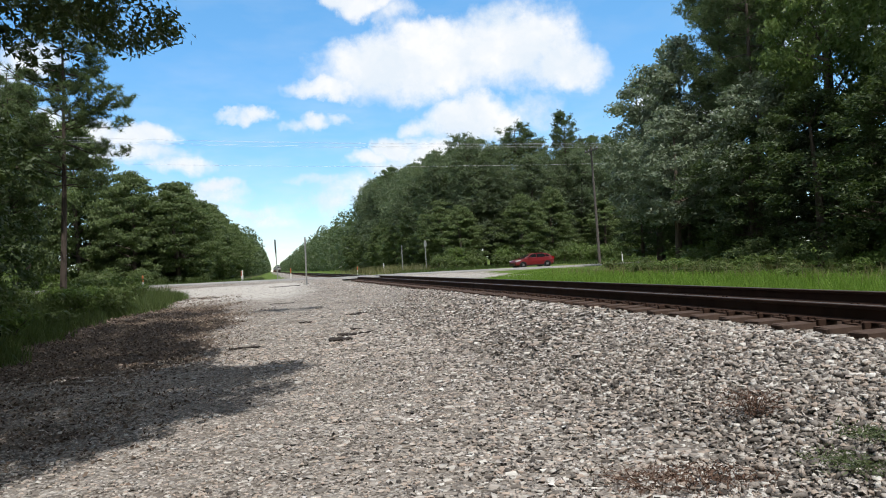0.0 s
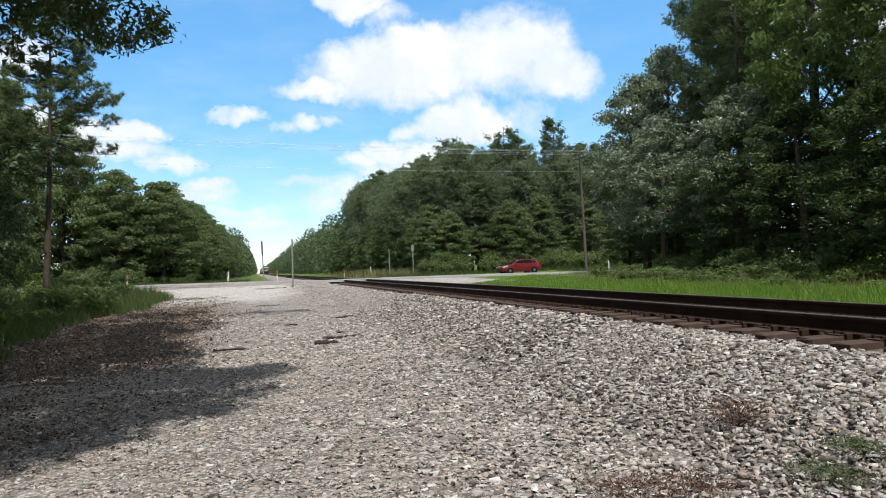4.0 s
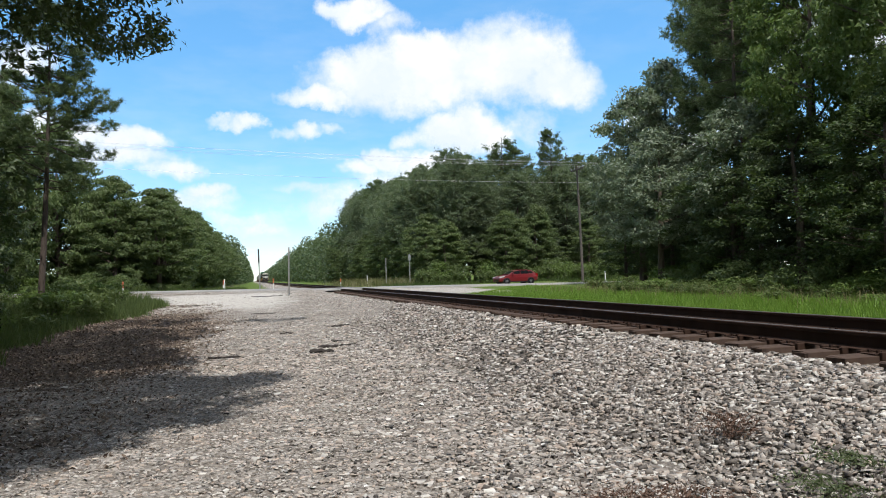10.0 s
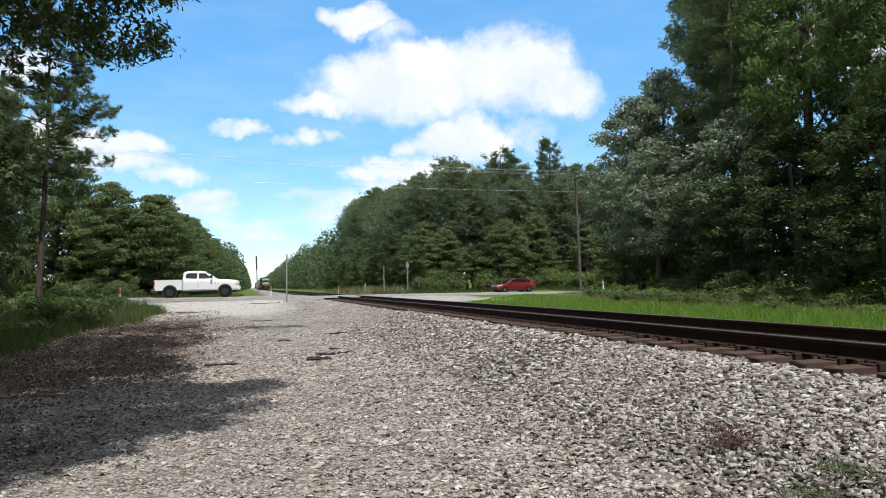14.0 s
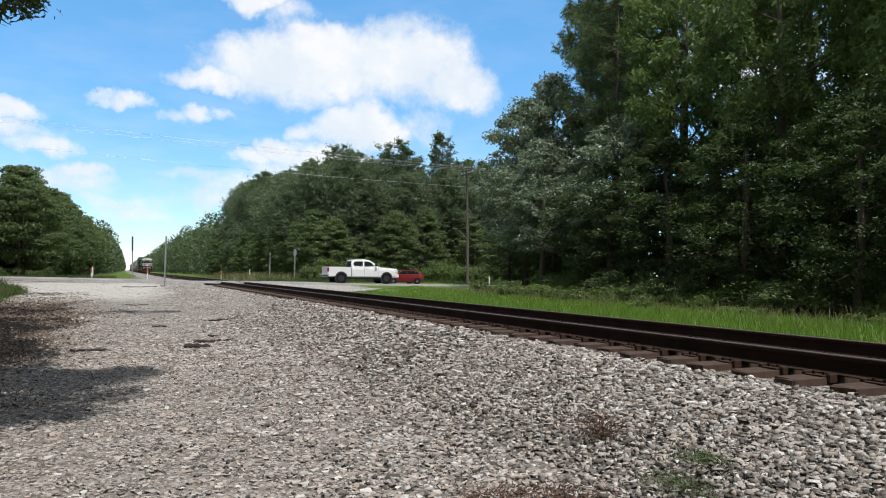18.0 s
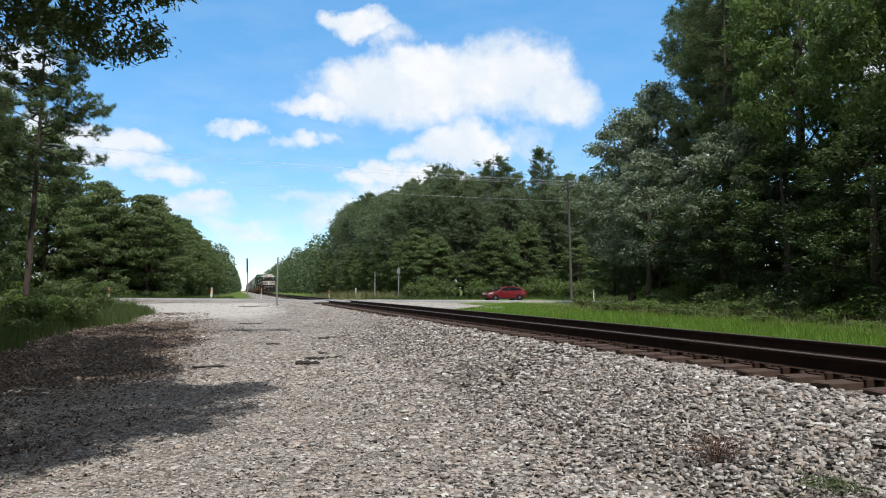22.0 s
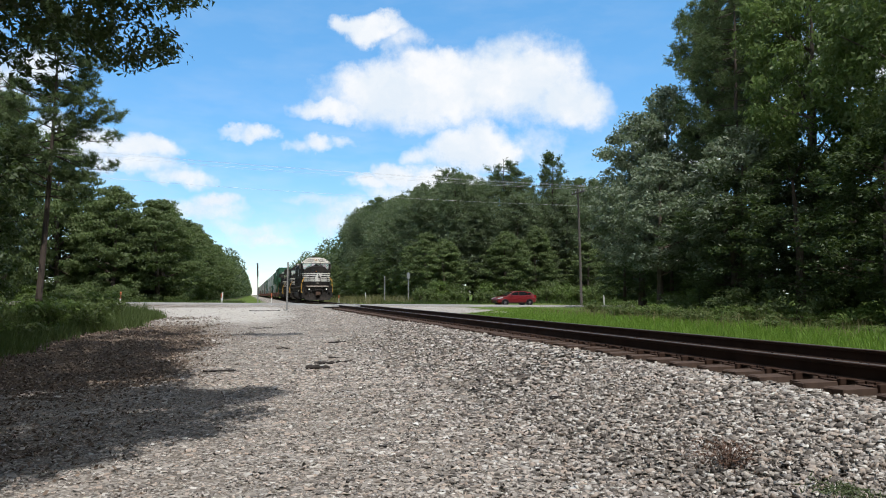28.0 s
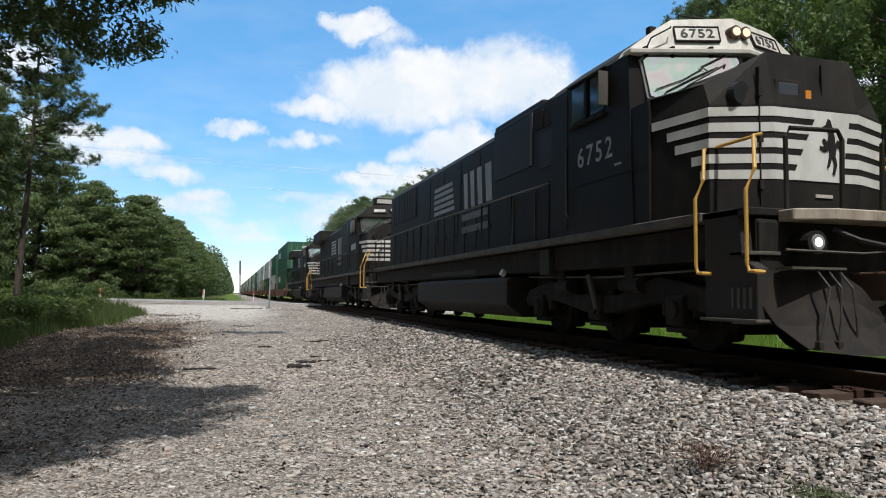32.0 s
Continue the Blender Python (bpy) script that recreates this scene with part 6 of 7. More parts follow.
def bogie(parent, ys):
    """A three-axle truck frame with journal boxes, springs and brake cylinders."""
    a, b = ys[0] - 0.75, ys[-1] + 0.75
    for s in (-1, 1):
        o = [(a, 0.62), (a + 0.2, 0.80), (ys[0] + 0.45, 0.98), (ys[1] - 0.6, 0.72), (ys[1] + 0.6, 0.72), (ys[2] - 0.45, 0.98), (b - 0.2, 0.80), (b, 0.62),
             (b - 0.15, 0.50), (ys[2] - 0.5, 0.62), (ys[1] + 0.4, 0.44), (ys[1] - 0.4, 0.44), (ys[0] + 0.5, 0.62), (a + 0.15, 0.50)]
        part("truck_frame", bevelled(prism(o, s * 1.02, s * 1.20, "x"), 0.02, 1), M_UNDER, parent)
        for y in ys:
            j = part("journal_box", bevelled(box(s * 0.98, s * 1.27, y - 0.19, y + 0.19, 0.33, 0.72), 0.04), M_UNDER, parent)
            part("bearing_cap", cyl((s * 1.20, y, 0.53), (s * 1.31, y, 0.53), 0.13, 0.11, 14), M_UNDER, j)
            for dy in (-0.32, 0.32):
                part("coil_spring", cyl((s * 1.12, y + dy, 0.45), (s * 1.12, y + dy, 0.80), 0.085, None, 10), M_UNDER, parent)
        for y in (ys[0] + 1.0, ys[2] - 1.0):
            part("brake_cylinder", cyl((s * 1.22, y - 0.25, 0.86), (s * 1.22, y + 0.25, 0.86), 0.12, 0.10, 12), M_UNDER, parent)
            part("side_bearer", box(s * 1.05, s * 1.3, y - 0.12, y + 0.12, 0.86, 1.35, 0.02), M_UNDER, parent)
        part("sand_pipe", tube([(s * 1.1, a + 0.1, 1.3), (s * 1.12, a + 0.15, 0.7), (s * 0.8, a + 0.1, 0.2)], 0.022, 6), M_UNDER, parent)
    for i, y in enumerate(ys):
        m = part("traction_motor", bevelled(box(-0.62, 0.62, y + 0.12, y + 0.95, 0.20, 0.86), 0.08), M_UNDER, parent)
        part("gear_case", bevelled(box(-0.66, -0.50, y - 0.40, y + 0.75, 0.14, 0.95), 0.10), M_UNDER, m)
        for s in (-1, 1):
            part("brake_shoe", bevelled(box(min(s * 0.72, s * 0.84), max(s * 0.72, s * 0.84), y - 0.66, y - 0.54, 0.34, 0.74), 0.02), M_UNDER, parent)
            part("brake_hanger", tube([(s * 0.88, y - 0.62, 0.98), (s * 0.88, y - 0.66, 0.55), (s * 0.88, y - 0.56, 0.36)], 0.022, 5), M_UNDER, parent)
            part("tie_strap", bevelled(box(min(s * 1.03, s * 1.15), max(s * 1.03, s * 1.15), y - 0.34, y + 0.34, 0.24, 0.31), 0.015), M_UNDER, parent)
    for s in (-1, 1):
        part("brake_pipe", tube([(s * 1.24, a + 0.3, 1.02), (s * 1.26, ys[1] - 0.5, 0.98), (s * 1.26, ys[1] + 0.5, 1.0), (s * 1.24, b - 0.3, 1.04)], 0.018, 5), M_SILL, parent)
        part("shock_absorber", cyl((s * 1.27, ys[1] - 0.12, 0.50), (s * 1.30, ys[1] + 0.10, 1.02), 0.05, 0.045, 10), M_SILL, parent)
        part("frame_web", bevelled(box(min(s * 0.98, s * 1.05), max(s * 0.98, s * 1.05), a + 0.25, b - 0.25, 0.60, 1.02), 0.02), M_UNDER, parent)
    part("bolster", box(-0.95, 0.95, ys[1] - 0.45, ys[1] + 0.45, 0.55, 1.25, 0.03), M_UNDER, parent)


def locomotive(kind, label):
    """A six-axle diesel with a wide nose; y = 0 at the pilot, its nose points to -y, z = 0 at the rail."""
    ob = thing("locomotive", label, "locomotive", group="locomotives of the train")
    lead = kind == "lead"
    # frame and walkway
    part("frame", box(-1.36, 1.36, 0.35, 20.5, 1.12, 1.53, 0.02), M_UNDER, ob)
    part("walkway", box(-1.53, 1.53, 1.05, 20.55, 1.545, 1.655, 0.012), M_SILL, ob, "dusty grey walkway edge")
    # nose
    plan = nose_plan()
    bm = bmesh.new()
    levels = [(1.60, 0.0), (2.96, 0.0), (3.28, 0.04)]
    rings = [[bm.verts.new((x * (1 - 0.01 * k), y + dy, z)) for x, y in plan] for k, (z, dy) in enumerate(levels)]
    for a, b in zip(rings, rings[1:]):
        for j in range(len(plan) - 1):
            bm.faces.new((a[j], a[j + 1], b[j + 1], b[j]))
    top = [bm.verts.new(p) for p in ((-1.49, 2.12, 3.24), (-1.25, 2.12, 3.30), (-0.40, 1.75, 3.70), (0.40, 1.75, 3.70), (1.25, 2.12, 3.30), (1.49, 2.12, 3.24))]
    last = rings[-1]
    for v in (last[2], last[3]):
        v.co.z, v.co.y = 3.62, 1.02
    for v in (last[1], last[4]):
        v.co.z, v.co.y = 3.24, 1.30
    for j in range(5):
        bm.faces.new((last[j], last[j + 1], top[j + 1], top[j]))
    back = [bm.verts.new((v.co.x, 2.6, v.co.z)) for v in top]
    for j in range(5):
        bm.faces.new((top[j], top[j + 1], back[j + 1], back[j]))
    bmesh.ops.recalc_face_normals(bm, faces=bm.faces)
    nose = part("nose", bm, M_LOCO, ob)
    # stripes round the nose, broken by a white panel
    for i in range(5):
        z1 = 2.925 - i * 0.186
        part("stripe", band_round_nose(z1 - 0.108, z1, 0.006, -1.478 + 0.038 * i, 1.478 - 0.038 * i), M_STRIPE, nose, "dirty white stripe")
    part("emblem_panel", hull([[(-0.38, 0.888, 2.075), (0.02, 0.888, 2.92), (0.02, 0.9, 2.92), (-0.38, 0.9, 2.075)],
                               [(0.34, 0.888, 2.075), (0.50, 0.888, 2.92), (0.50, 0.9, 2.92), (0.34, 0.9, 2.075)]]), M_STRIPE, nose, "white panel")
    if lead:
        o = [(0.02, 2.76), (0.10, 2.80), (0.14, 2.88), (0.19, 2.86), (0.23, 2.76), (0.27, 2.64), (0.28, 2.54), (0.33, 2.60), (0.38, 2.56), (0.39, 2.44), (0.35, 2.50), (0.29, 2.47), (0.28, 2.36),
             (0.31, 2.26), (0.26, 2.12), (0.21, 2.12), (0.25, 2.25), (0.21, 2.36), (0.15, 2.22), (0.10, 2.20), (0.15, 2.36), (0.16, 2.46), (0.06, 2.42), (-0.04, 2.46), (-0.03, 2.50), (0.06, 2.49),
             (0.02, 2.58), (0.05, 2.61), (0.12, 2.56), (0.15, 2.66), (0.12, 2.74), (0.05, 2.72)]
        o = [(0.17 + (x - 0.17) * 0.72, 2.50 + (z - 2.50) * 0.88) for x, z in o]
        part("emblem", prism(o, 0.876, 0.884, "y"), M_LOCO, nose, "plain dark emblem shape")
    # nose door, window and fittings
    door = part("nose_door", box(-0.78, -0.765, 0.945, 1.0, 1.7, 3.4), M_UNDER, nose, "dark door seam")
    part("door_seam", box(0.115, 0.125, 0.925, 0.96, 2.95, 3.5), M_UNDER, nose)
    for z in (1.95, 2.5, 3.05):
        part("door_hinge", box(-0.80, -0.745, 0.925, 0.97, z, z + 0.10), M_UNDER, nose)
    w = part("nose_window", bevelled(box(-0.52, -0.22, 0.925, 0.965, 3.00, 3.24), 0.03), M_GLASS, nose)
    part("window_gasket", bevelled(box(-0.56, -0.18, 0.930, 0.96, 2.96, 3.28), 0.03), M_UNDER, nose)
    part("amber_plate", box(-0.13, -0.05, 0.92, 0.96, 3.04, 3.17), M_AMBER, nose)
    part("round_port", cyl((-0.98, 1.12, 3.10), (-0.96, 1.02, 3.09), 0.13, None, 18), M_GRILLE, nose)
    part("handle_plate", box(-0.05, 0.20, 0.885, 0.90, 1.88, 1.92), M_CREAM, nose)
    # cab, its front a shallow vee
    def front_y(x, z):
        return 2.0 + 0.30 * abs(x) + 0.10 * max(0.0, z - 3.0)

    def vee(bm, shift, lean, short=0.0):
        front = {v for v in bm.verts if v.co.y < 3}
        for v in bm.verts:
            if v in front:
                v.co.y = front_y(v.co.x, min(v.co.z, 4.0)) + shift + lean * max(0.0, v.co.z - 4.0)
        if short:
            for v in bm.verts:
                if v not in front:
                    v.co.y = front_y(v.co.x, 4.0) + short + lean * max(0.0, v.co.z - 4.0)
        mids = [v for v in bm.verts if abs(v.co.x) < 1e-4 and v in front]
        f = [f for f in bm.faces if len(f.verts) > 6 and all(v in front for v in f.verts)][0]
        bmesh.utils.face_split(f, mids[0], mids[1])
        bmesh.ops.recalc_face_normals(bm, faces=bm.faces)
        return bm
    half = [(1.52, 4.00), (1.45, 4.10), (0.95, 4.48), (0.82, 4.56), (0.0, 4.59)]
    sec = [(-1.52, 1.64)] + [(-x, z) for x, z in half] + half[-2::-1] + [(1.52, 1.64), (0.0, 1.64)]
    part("cab", vee(prism(sec, 2.02, 4.95, "y"), 0.0, 0.5), M_LOCO, ob)
    part("cab_base", box(-1.505, 1.505, 2.10, 2.75, 1.63, 3.24, 0.01), M_LOCO, ob)
    face = M_CREAM if lead else M_LOCO
    # painted front of the cab roof, with number boards and headlamps
    fo = [(-x * 1.004, z + 0.006) for x, z in half] + [(x * 1.004, z + 0.006) for x, z in half[-2::-1]] + [(0.0, 4.0)]
    part("cab_brow", vee(prism(fo, 2.10, 3.05, "y"), -0.02, 0.42, 0.24), face, ob)
    part("visor", bevelled(prism([(-1.545, 2.46), (0, 1.99), (1.545, 2.46), (1.545, 2.66), (0, 2.2), (-1.545, 2.66)], 3.985, 4.05, "z"), 0.01, 1), face, ob)
    for s, txt in ((-1, True), (1, True)):
        nb = part("number_board", bevelled(box(-0.30, 0.30, -0.03, 0.08, -0.12, 0.12), 0.012), M_CREAM if lead else M_GRILLE, ob)
        nb.matrix_basis = pose(s * 0.56, 2.375, 4.305, -22, 0, s * 16.7)
        for z in (-0.130, 0.115):
            part("board_rim", box(-0.31, 0.31, -0.042, 0.08, z, z + 0.015), M_UNDER, nb)
        for x in (-0.312, 0.300):
            part("board_rim", box(x, x + 0.012, -0.040, 0.08, -0.115, 0.115), M_UNDER, nb)
        if lead:
            lettering("6752", 0.215, M_GRILLE, nb, pose(0, -0.034, 0.0, 90, 0, 0), bold=0.004)
        else:
            part("number_bar", box(-0.24, 0.24, -0.036, -0.03, -0.06, 0.06), M_CREAM, nb)
        part("headlamp_housing", cyl((s * 0.08, 2.42, 4.34), (s * 0.08, 2.15, 4.34), 0.088, 0.088, 16), M_COUPLER if lead else M_UNDER, ob)
        part("headlamp", cyl((s * 0.08, 2.17, 4.34), (s * 0.08, 2.138, 4.34), 0.056, 0.060, 16), M_HEADLIGHT if lead else M_LENS, ob, "round headlamp")
        part("roof_marker", box(s * 1.0 - 0.05, s * 1.0 + 0.05, 2.75, 2.85, 4.42, 4.52), M_UNDER, ob)
        part("brow_handle", tube([(s * 1.30, 2.44, 4.08), (s * 1.26, 2.40, 4.20), (s * 0.98, 2.36, 4.36), (s * 0.94, 2.42, 4.40)], 0.012, 6), M_UNDER, ob)
        for x in (0.45, 0.95, 1.3):
            part("brow_bracket", box(s * x - 0.025, s * x + 0.025, front_y(x, 4.0) - 0.05, front_y(x, 4.0) + 0.05, 3.95, 4.10, 0.006), M_UNDER, ob)
    part("roof_rail", tube([(-0.70, 2.6, 4.54), (-0.68, 2.6, 4.66), (-0.25, 2.6, 4.66), (-0.22, 2.6, 4.54)], 0.014, 6), M_UNDER, ob)
    part("horn_cluster", bevelled(box(-0.3, 0.3, 4.0, 4.5, 4.64, 4.80), 0.05), M_UNDER, ob)
    if not lead:
        part("roof_number_box", bevelled(box(-0.75, 0.75, 2.7, 3.1, 4.62, 4.92), 0.03), M_LOCO, ob)
        part("number_bar", box(-0.62, 0.62, 2.685, 2.70, 4.68, 4.86), M_CREAM, ob)
    # windscreen panes set in grey frames
    for s in (-1, 1):
        o = [(1.27, 3.40), (1.13, 3.36), (0.80, 3.54), (0.14, 3.82), (0.09, 3.88), (0.12, 3.96), (1.28, 3.955), (1.34, 3.90)]
        cx, cz = sum(p[0] for p in o) / len(o), sum(p[1] for p in o) / len(o)
        for nm, mat, grow, out in (("window_frame", M_WINFRAME, 1.08, 0.010), ("window_gasket", M_UNDER, 1.03, 0.016), ("windscreen", M_WINDSHIELD, 1.0, 0.022)):
            f = [(s * (cx + (x - cx) * grow), front_y(cx + (x - cx) * grow, z) - out, cz + (z - cz) * grow) for x, z in o]
            part(nm, hull([f, [(x, y + 0.05, z) for x, y, z in f]]), mat, ob)
        at = lambda x, z: (s * x, front_y(x, z) - 0.06, z)
        part("wiper", tube([at(0.30, 3.97), at(0.62, 3.80), at(0.50, 3.72)], 0.012, 5), M_GRILLE, ob)
        part("wiper", tube([at(1.10, 3.44), at(0.74, 3.64), at(0.40, 3.80)], 0.012, 5), M_GRILLE, ob)
        part("wiper_blade", tube([at(1.22, 3.48), at(0.86, 3.62), at(0.60, 3.78)], 0.010, 5), M_GRILLE, ob)
        part("grab_iron", tube([(s * 1.10, 1.98, 3.36), (s * 1.05, 1.85, 3.42), (s * 0.62, 1.72, 3.68), (s * 0.58, 1.80, 3.66)], 0.014, 5), M_SILL, ob)
        # cab side
        x = s * 1.52
        part("side_window", box(min(x, x + s * 0.012), max(x, x + s * 0.012), 3.20, 3.66, 3.40, 3.95), M_GLASS, ob)
        part("side_window", box(min(x, x + s * 0.012), max(x, x + s * 0.012), 3.74, 4.18, 3.40, 3.95), M_GLASS, ob)
        part("window_post", box(min(x, x + s * 0.05), max(x, x + s * 0.05), 3.66, 3.74, 3.36, 4.0, 0.01), M_UNDER, ob)
        part("arm_rest", box(min(x, x + s * 0.06), max(x, x + s * 0.06), 3.15, 4.25, 3.31, 3.36, 0.012), M_UNDER, ob)
        part("awning", box(min(x, x + s * 0.05), max(x, x + s * 0.05), 3.10, 4.30, 3.98, 4.01, 0.006), M_UNDER, ob)
        part("cab_mirror", box(min(x, x + s * 0.16), max(x, x + s * 0.16), 3.08, 3.11, 3.42, 3.92, 0.008), M_SILL, ob)
        part("cab_door", box(min(x, x + s * 0.01), max(x, x + s * 0.01), 4.36, 4.90, 1.75, 3.95, 0.004), M_LOCO, ob)
        part("grab_iron", tube([(x, 4.30, 1.9), (x + s * 0.06, 4.30, 2.0), (x + s * 0.06, 4.30, 3.0), (x, 4.30, 3.1)], 0.016, 6), M_SILL, ob)
        part("side_seam", box(min(x, x + s * 0.008), max(x, x + s * 0.008), 2.2, 4.9, 2.38, 2.40), M_UNDER, ob)
        if lead:
            lettering("6752", 0.43, M_GREYMARK, ob, Matrix.Translation((x + s * 0.004, 3.50, 2.80)) @ pose(0, 0, 0, 90, 0, 90 if s > 0 else -90), space=1.3, bold=0.004)
        else:
            part("number_bar", box(min(x, x + s * 0.006), max(x, x + s * 0.006), 2.8, 4.0, 2.65, 2.9), M_GREYMARK, ob)
        part("stencil_bar", box(min(x, x + s * 0.006), max(x, x + s * 0.006), 2.75, 2.92, 2.52, 2.55), M_GREYMARK, ob)
        # front steps and yellow grab rails
        part("step_well", bevelled(prism([(0.19, 0.46), (1.02, 0.46), (1.02, 1.64), (0.46, 1.64), (0.40, 1.1), (0.19, 1.0)], s * 1.36, s * 1.50, "x"), 0.01, 1), M_TANK, ob, "grey step side plate")
        for k in range(3):
            part("step_tread", box(min(s * 1.1, s * 1.5), max(s * 1.1, s * 1.5), 0.30, 0.60, 0.42 + 0.36 * k, 0.46 + 0.36 * k, 0.006), M_SILL, ob)
        part("step_recess", box(min(s * 1.46, s * 1.503), max(s * 1.46, s * 1.503), 0.24, 0.62, 0.54, 0.85), M_GRILLE, ob)
        for k in range(4):
            part("tread_slat", box(min(s * 1.47, s * 1.508), max(s * 1.47, s * 1.508), 0.27 + 0.09 * k, 0.31 + 0.09 * k, 0.58, 0.80), M_SILL, ob)
        part("step_lip", box(min(s * 1.36, s * 1.56), max(s * 1.36, s * 1.56), 0.15, 1.04, 0.44, 0.475, 0.006), M_SILL, ob)
        xr = 1.60 if s < 0 else 1.51
        for y0 in (0.06, 0.88):
            part("grab_rail", tube([(s * 1.50, y0 + 0.03, 0.955), (s * xr, y0 + 0.05, 0.96), (s * xr, y0 + 0.13, 0.965), (s * xr, y0 + 0.16, 1.05), (s * xr, y0 + 0.16, 1.80), (s * 1.52, y0 + 0.12, 2.02), (s * 1.34, y0 + 0.34, 2.42), (s * 1.22, y0 + 0.36, 2.45)], 0.021, 8),
                 M_YELLOW, ob, "yellow grab rail")
        part("grab_rail", tube([(s * 1.22, 0.52, 2.45), (s * 1.22, 0.9, 2.45), (s * 1.22, 1.30, 2.45)], 0.02, 8), M_YELLOW, ob, "yellow grab rail")
        part("platform_rail", tube([(s * 0.28, 0.30, 1.62), (s * 0.28, 0.28, 2.42), (s * 0.34, 0.28, 2.52), (s * 0.92, 0.34, 2.52), (s * 0.98, 0.34, 2.42), (s * 0.98, 0.34, 1.62)], 0.026, 8), M_UNDER, ob)
        part("ditch_lamp", cyl((s * 0.86, 0.32, 1.27), (s * 0.86, 0.06, 1.27), 0.12, 0.125, 18), M_UNDER, ob)
        part("lamp_lens", cyl((s * 0.86, 0.062, 1.27), (s * 0.86, 0.045, 1.27), 0.085, 0.08, 18), M_GALV, ob)
        part("lamp_bulb", cyl((s * 0.86, 0.047, 1.27), (s * 0.86, 0.038, 1.27), 0.055, 0.04, 14), M_DITCH if lead else M_LENS, ob, "lit ditch lamp" if lead else "")
        # hood walkway rail with stanchions
        part("hand_rail", tube([(s * 1.50, 5.05, 2.60), (s * 1.50, 12, 2.66), (s * 1.50, 20.3, 2.66)], 0.018, 6), M_SILL, ob)
        for k in range(10):
            y = 5.1 + k * 1.68
            part("stanchion", cyl((s * 1.50, y, 1.62), (s * 1.50, y, 2.64), 0.018, None, 6), M_UNDER, ob)
        part("rear_rail", tube([(s * 1.50, 20.35, 1.0), (s * 1.56, 20.45, 1.9), (s * 1.40, 20.45, 2.6), (s * 0.6, 20.45, 2.6), (s * 0.55, 20.45, 1.7)], 0.02, 6), M_YELLOW if not lead else M_UNDER, ob)
        # fuel tank side gear
        part("air_tank", cyl((s * 1.20, 9.2, 1.22), (s * 1.20, 12.8, 1.22), 0.17, None, 14), M_TANK, ob)
        part("battery_box", box(min(s * 1.0, s * 1.45), max(s * 1.0, s * 1.45), 5.2, 5.6, 1.05, 1.50, 0.02), M_TANK, ob)
        part("filler_cap", cyl((s * 1.42, 7.3, 1.12), (s * 1.50, 7.3, 1.16), 0.07, None, 12), M_CREAM, ob)
    # hood with doors, grilles and fans
    hw = 1.10
    ho = [(-hw, 1.64), (-hw, 4.14), (-hw + 0.18, 4.33), (hw - 0.18, 4.33), (hw, 4.14), (hw, 1.64)]
    hood = part("hood", prism(ho, 4.9, 19.3, "y"), M_LOCO, ob)
    bw = 1.36
    part("electrical_cabinet", bevelled(box(-bw, bw, 4.93, 8.12, 1.64, 4.16), 0.04), M_LOCO, ob)
    part("blower_duct", bevelled(box(-1.12, 1.12, 6.2, 8.7, 4.10, 4.40), 0.05), M_LOCO, ob)
    for s in (-1, 1):
        x = s * hw
        lo, hi = min(x, x + s * 0.02), max(x, x + s * 0.02)
        for k in range(13):
            y = 8.2 + k * 0.86
            d = part("hood_door", box(lo, hi, y, y + 0.80, 1.72, 2.76, 0.006), M_LOCO, hood)
            part("door_latch", box(min(x, x + s * 0.035), max(x, x + s * 0.035), y + 0.68, y + 0.72, 2.15, 2.30), M_UNDER, d)
        for k in range(5):
            part("hood_panel", box(lo, hi, 8.2 + k * 1.45, 9.58 + k * 1.45, 2.84, 4.05, 0.006), M_LOCO, hood)
        part("radiator_grille", box(lo, hi, 15.6, 19.0, 3.15, 4.08, 0.004), M_GRILLE, hood)
        for k in range(9):
            part("grille_slat", box(min(x, x + s * 0.03), max(x, x + s * 0.03), 15.65 + k * 0.38, 15.70 + k * 0.38, 3.15, 4.08), M_UNDER, hood)
        part("intake_grille", box(min(s * bw, s * (bw + 0.012)), max(s * bw, s * (bw + 0.012)), 6.22, 8.05, 3.08, 4.04, 0.003), M_GRILLE, ob)
        lo2, hi2 = min(s * bw, s * (bw + 0.02)), max(s * bw, s * (bw + 0.02))
        part("intake_opening", box(lo2, hi2, 5.15, 5.75, 2.96, 3.60, 0.003), M_GRILLE, ob)
        part("grille_frame", box(lo2, hi2, 6.08, 6.20, 3.10, 4.08, 0.004), M_SILL, ob)
        part("cabinet_edge", box(lo2, hi2, 5.04, 5.10, 1.70, 2.94, 0.003), M_COUPLER, ob)
        for y in (5.95, 7.0):
            part("cabinet_seam", box(lo2, hi2, y, y + 0.03, 1.70, 2.62, 0.003), M_SILL, ob)
        for y in (5.15, 5.62):
            part("vent_louvre", box(lo2, hi2, y, y + 0.36, 3.70, 4.02, 0.003), M_UNDER, ob)
        # faded maker's marks on the hood side: plain bars only
        for k in range(5):
            part("mark_bar", box(min(x, x + s * 0.026), max(x, x + s * 0.026), 11.6 + 0.05 * k, 13.5, 2.92 + k * 0.165, 3.02 + k * 0.165), M_GREYMARK, hood)
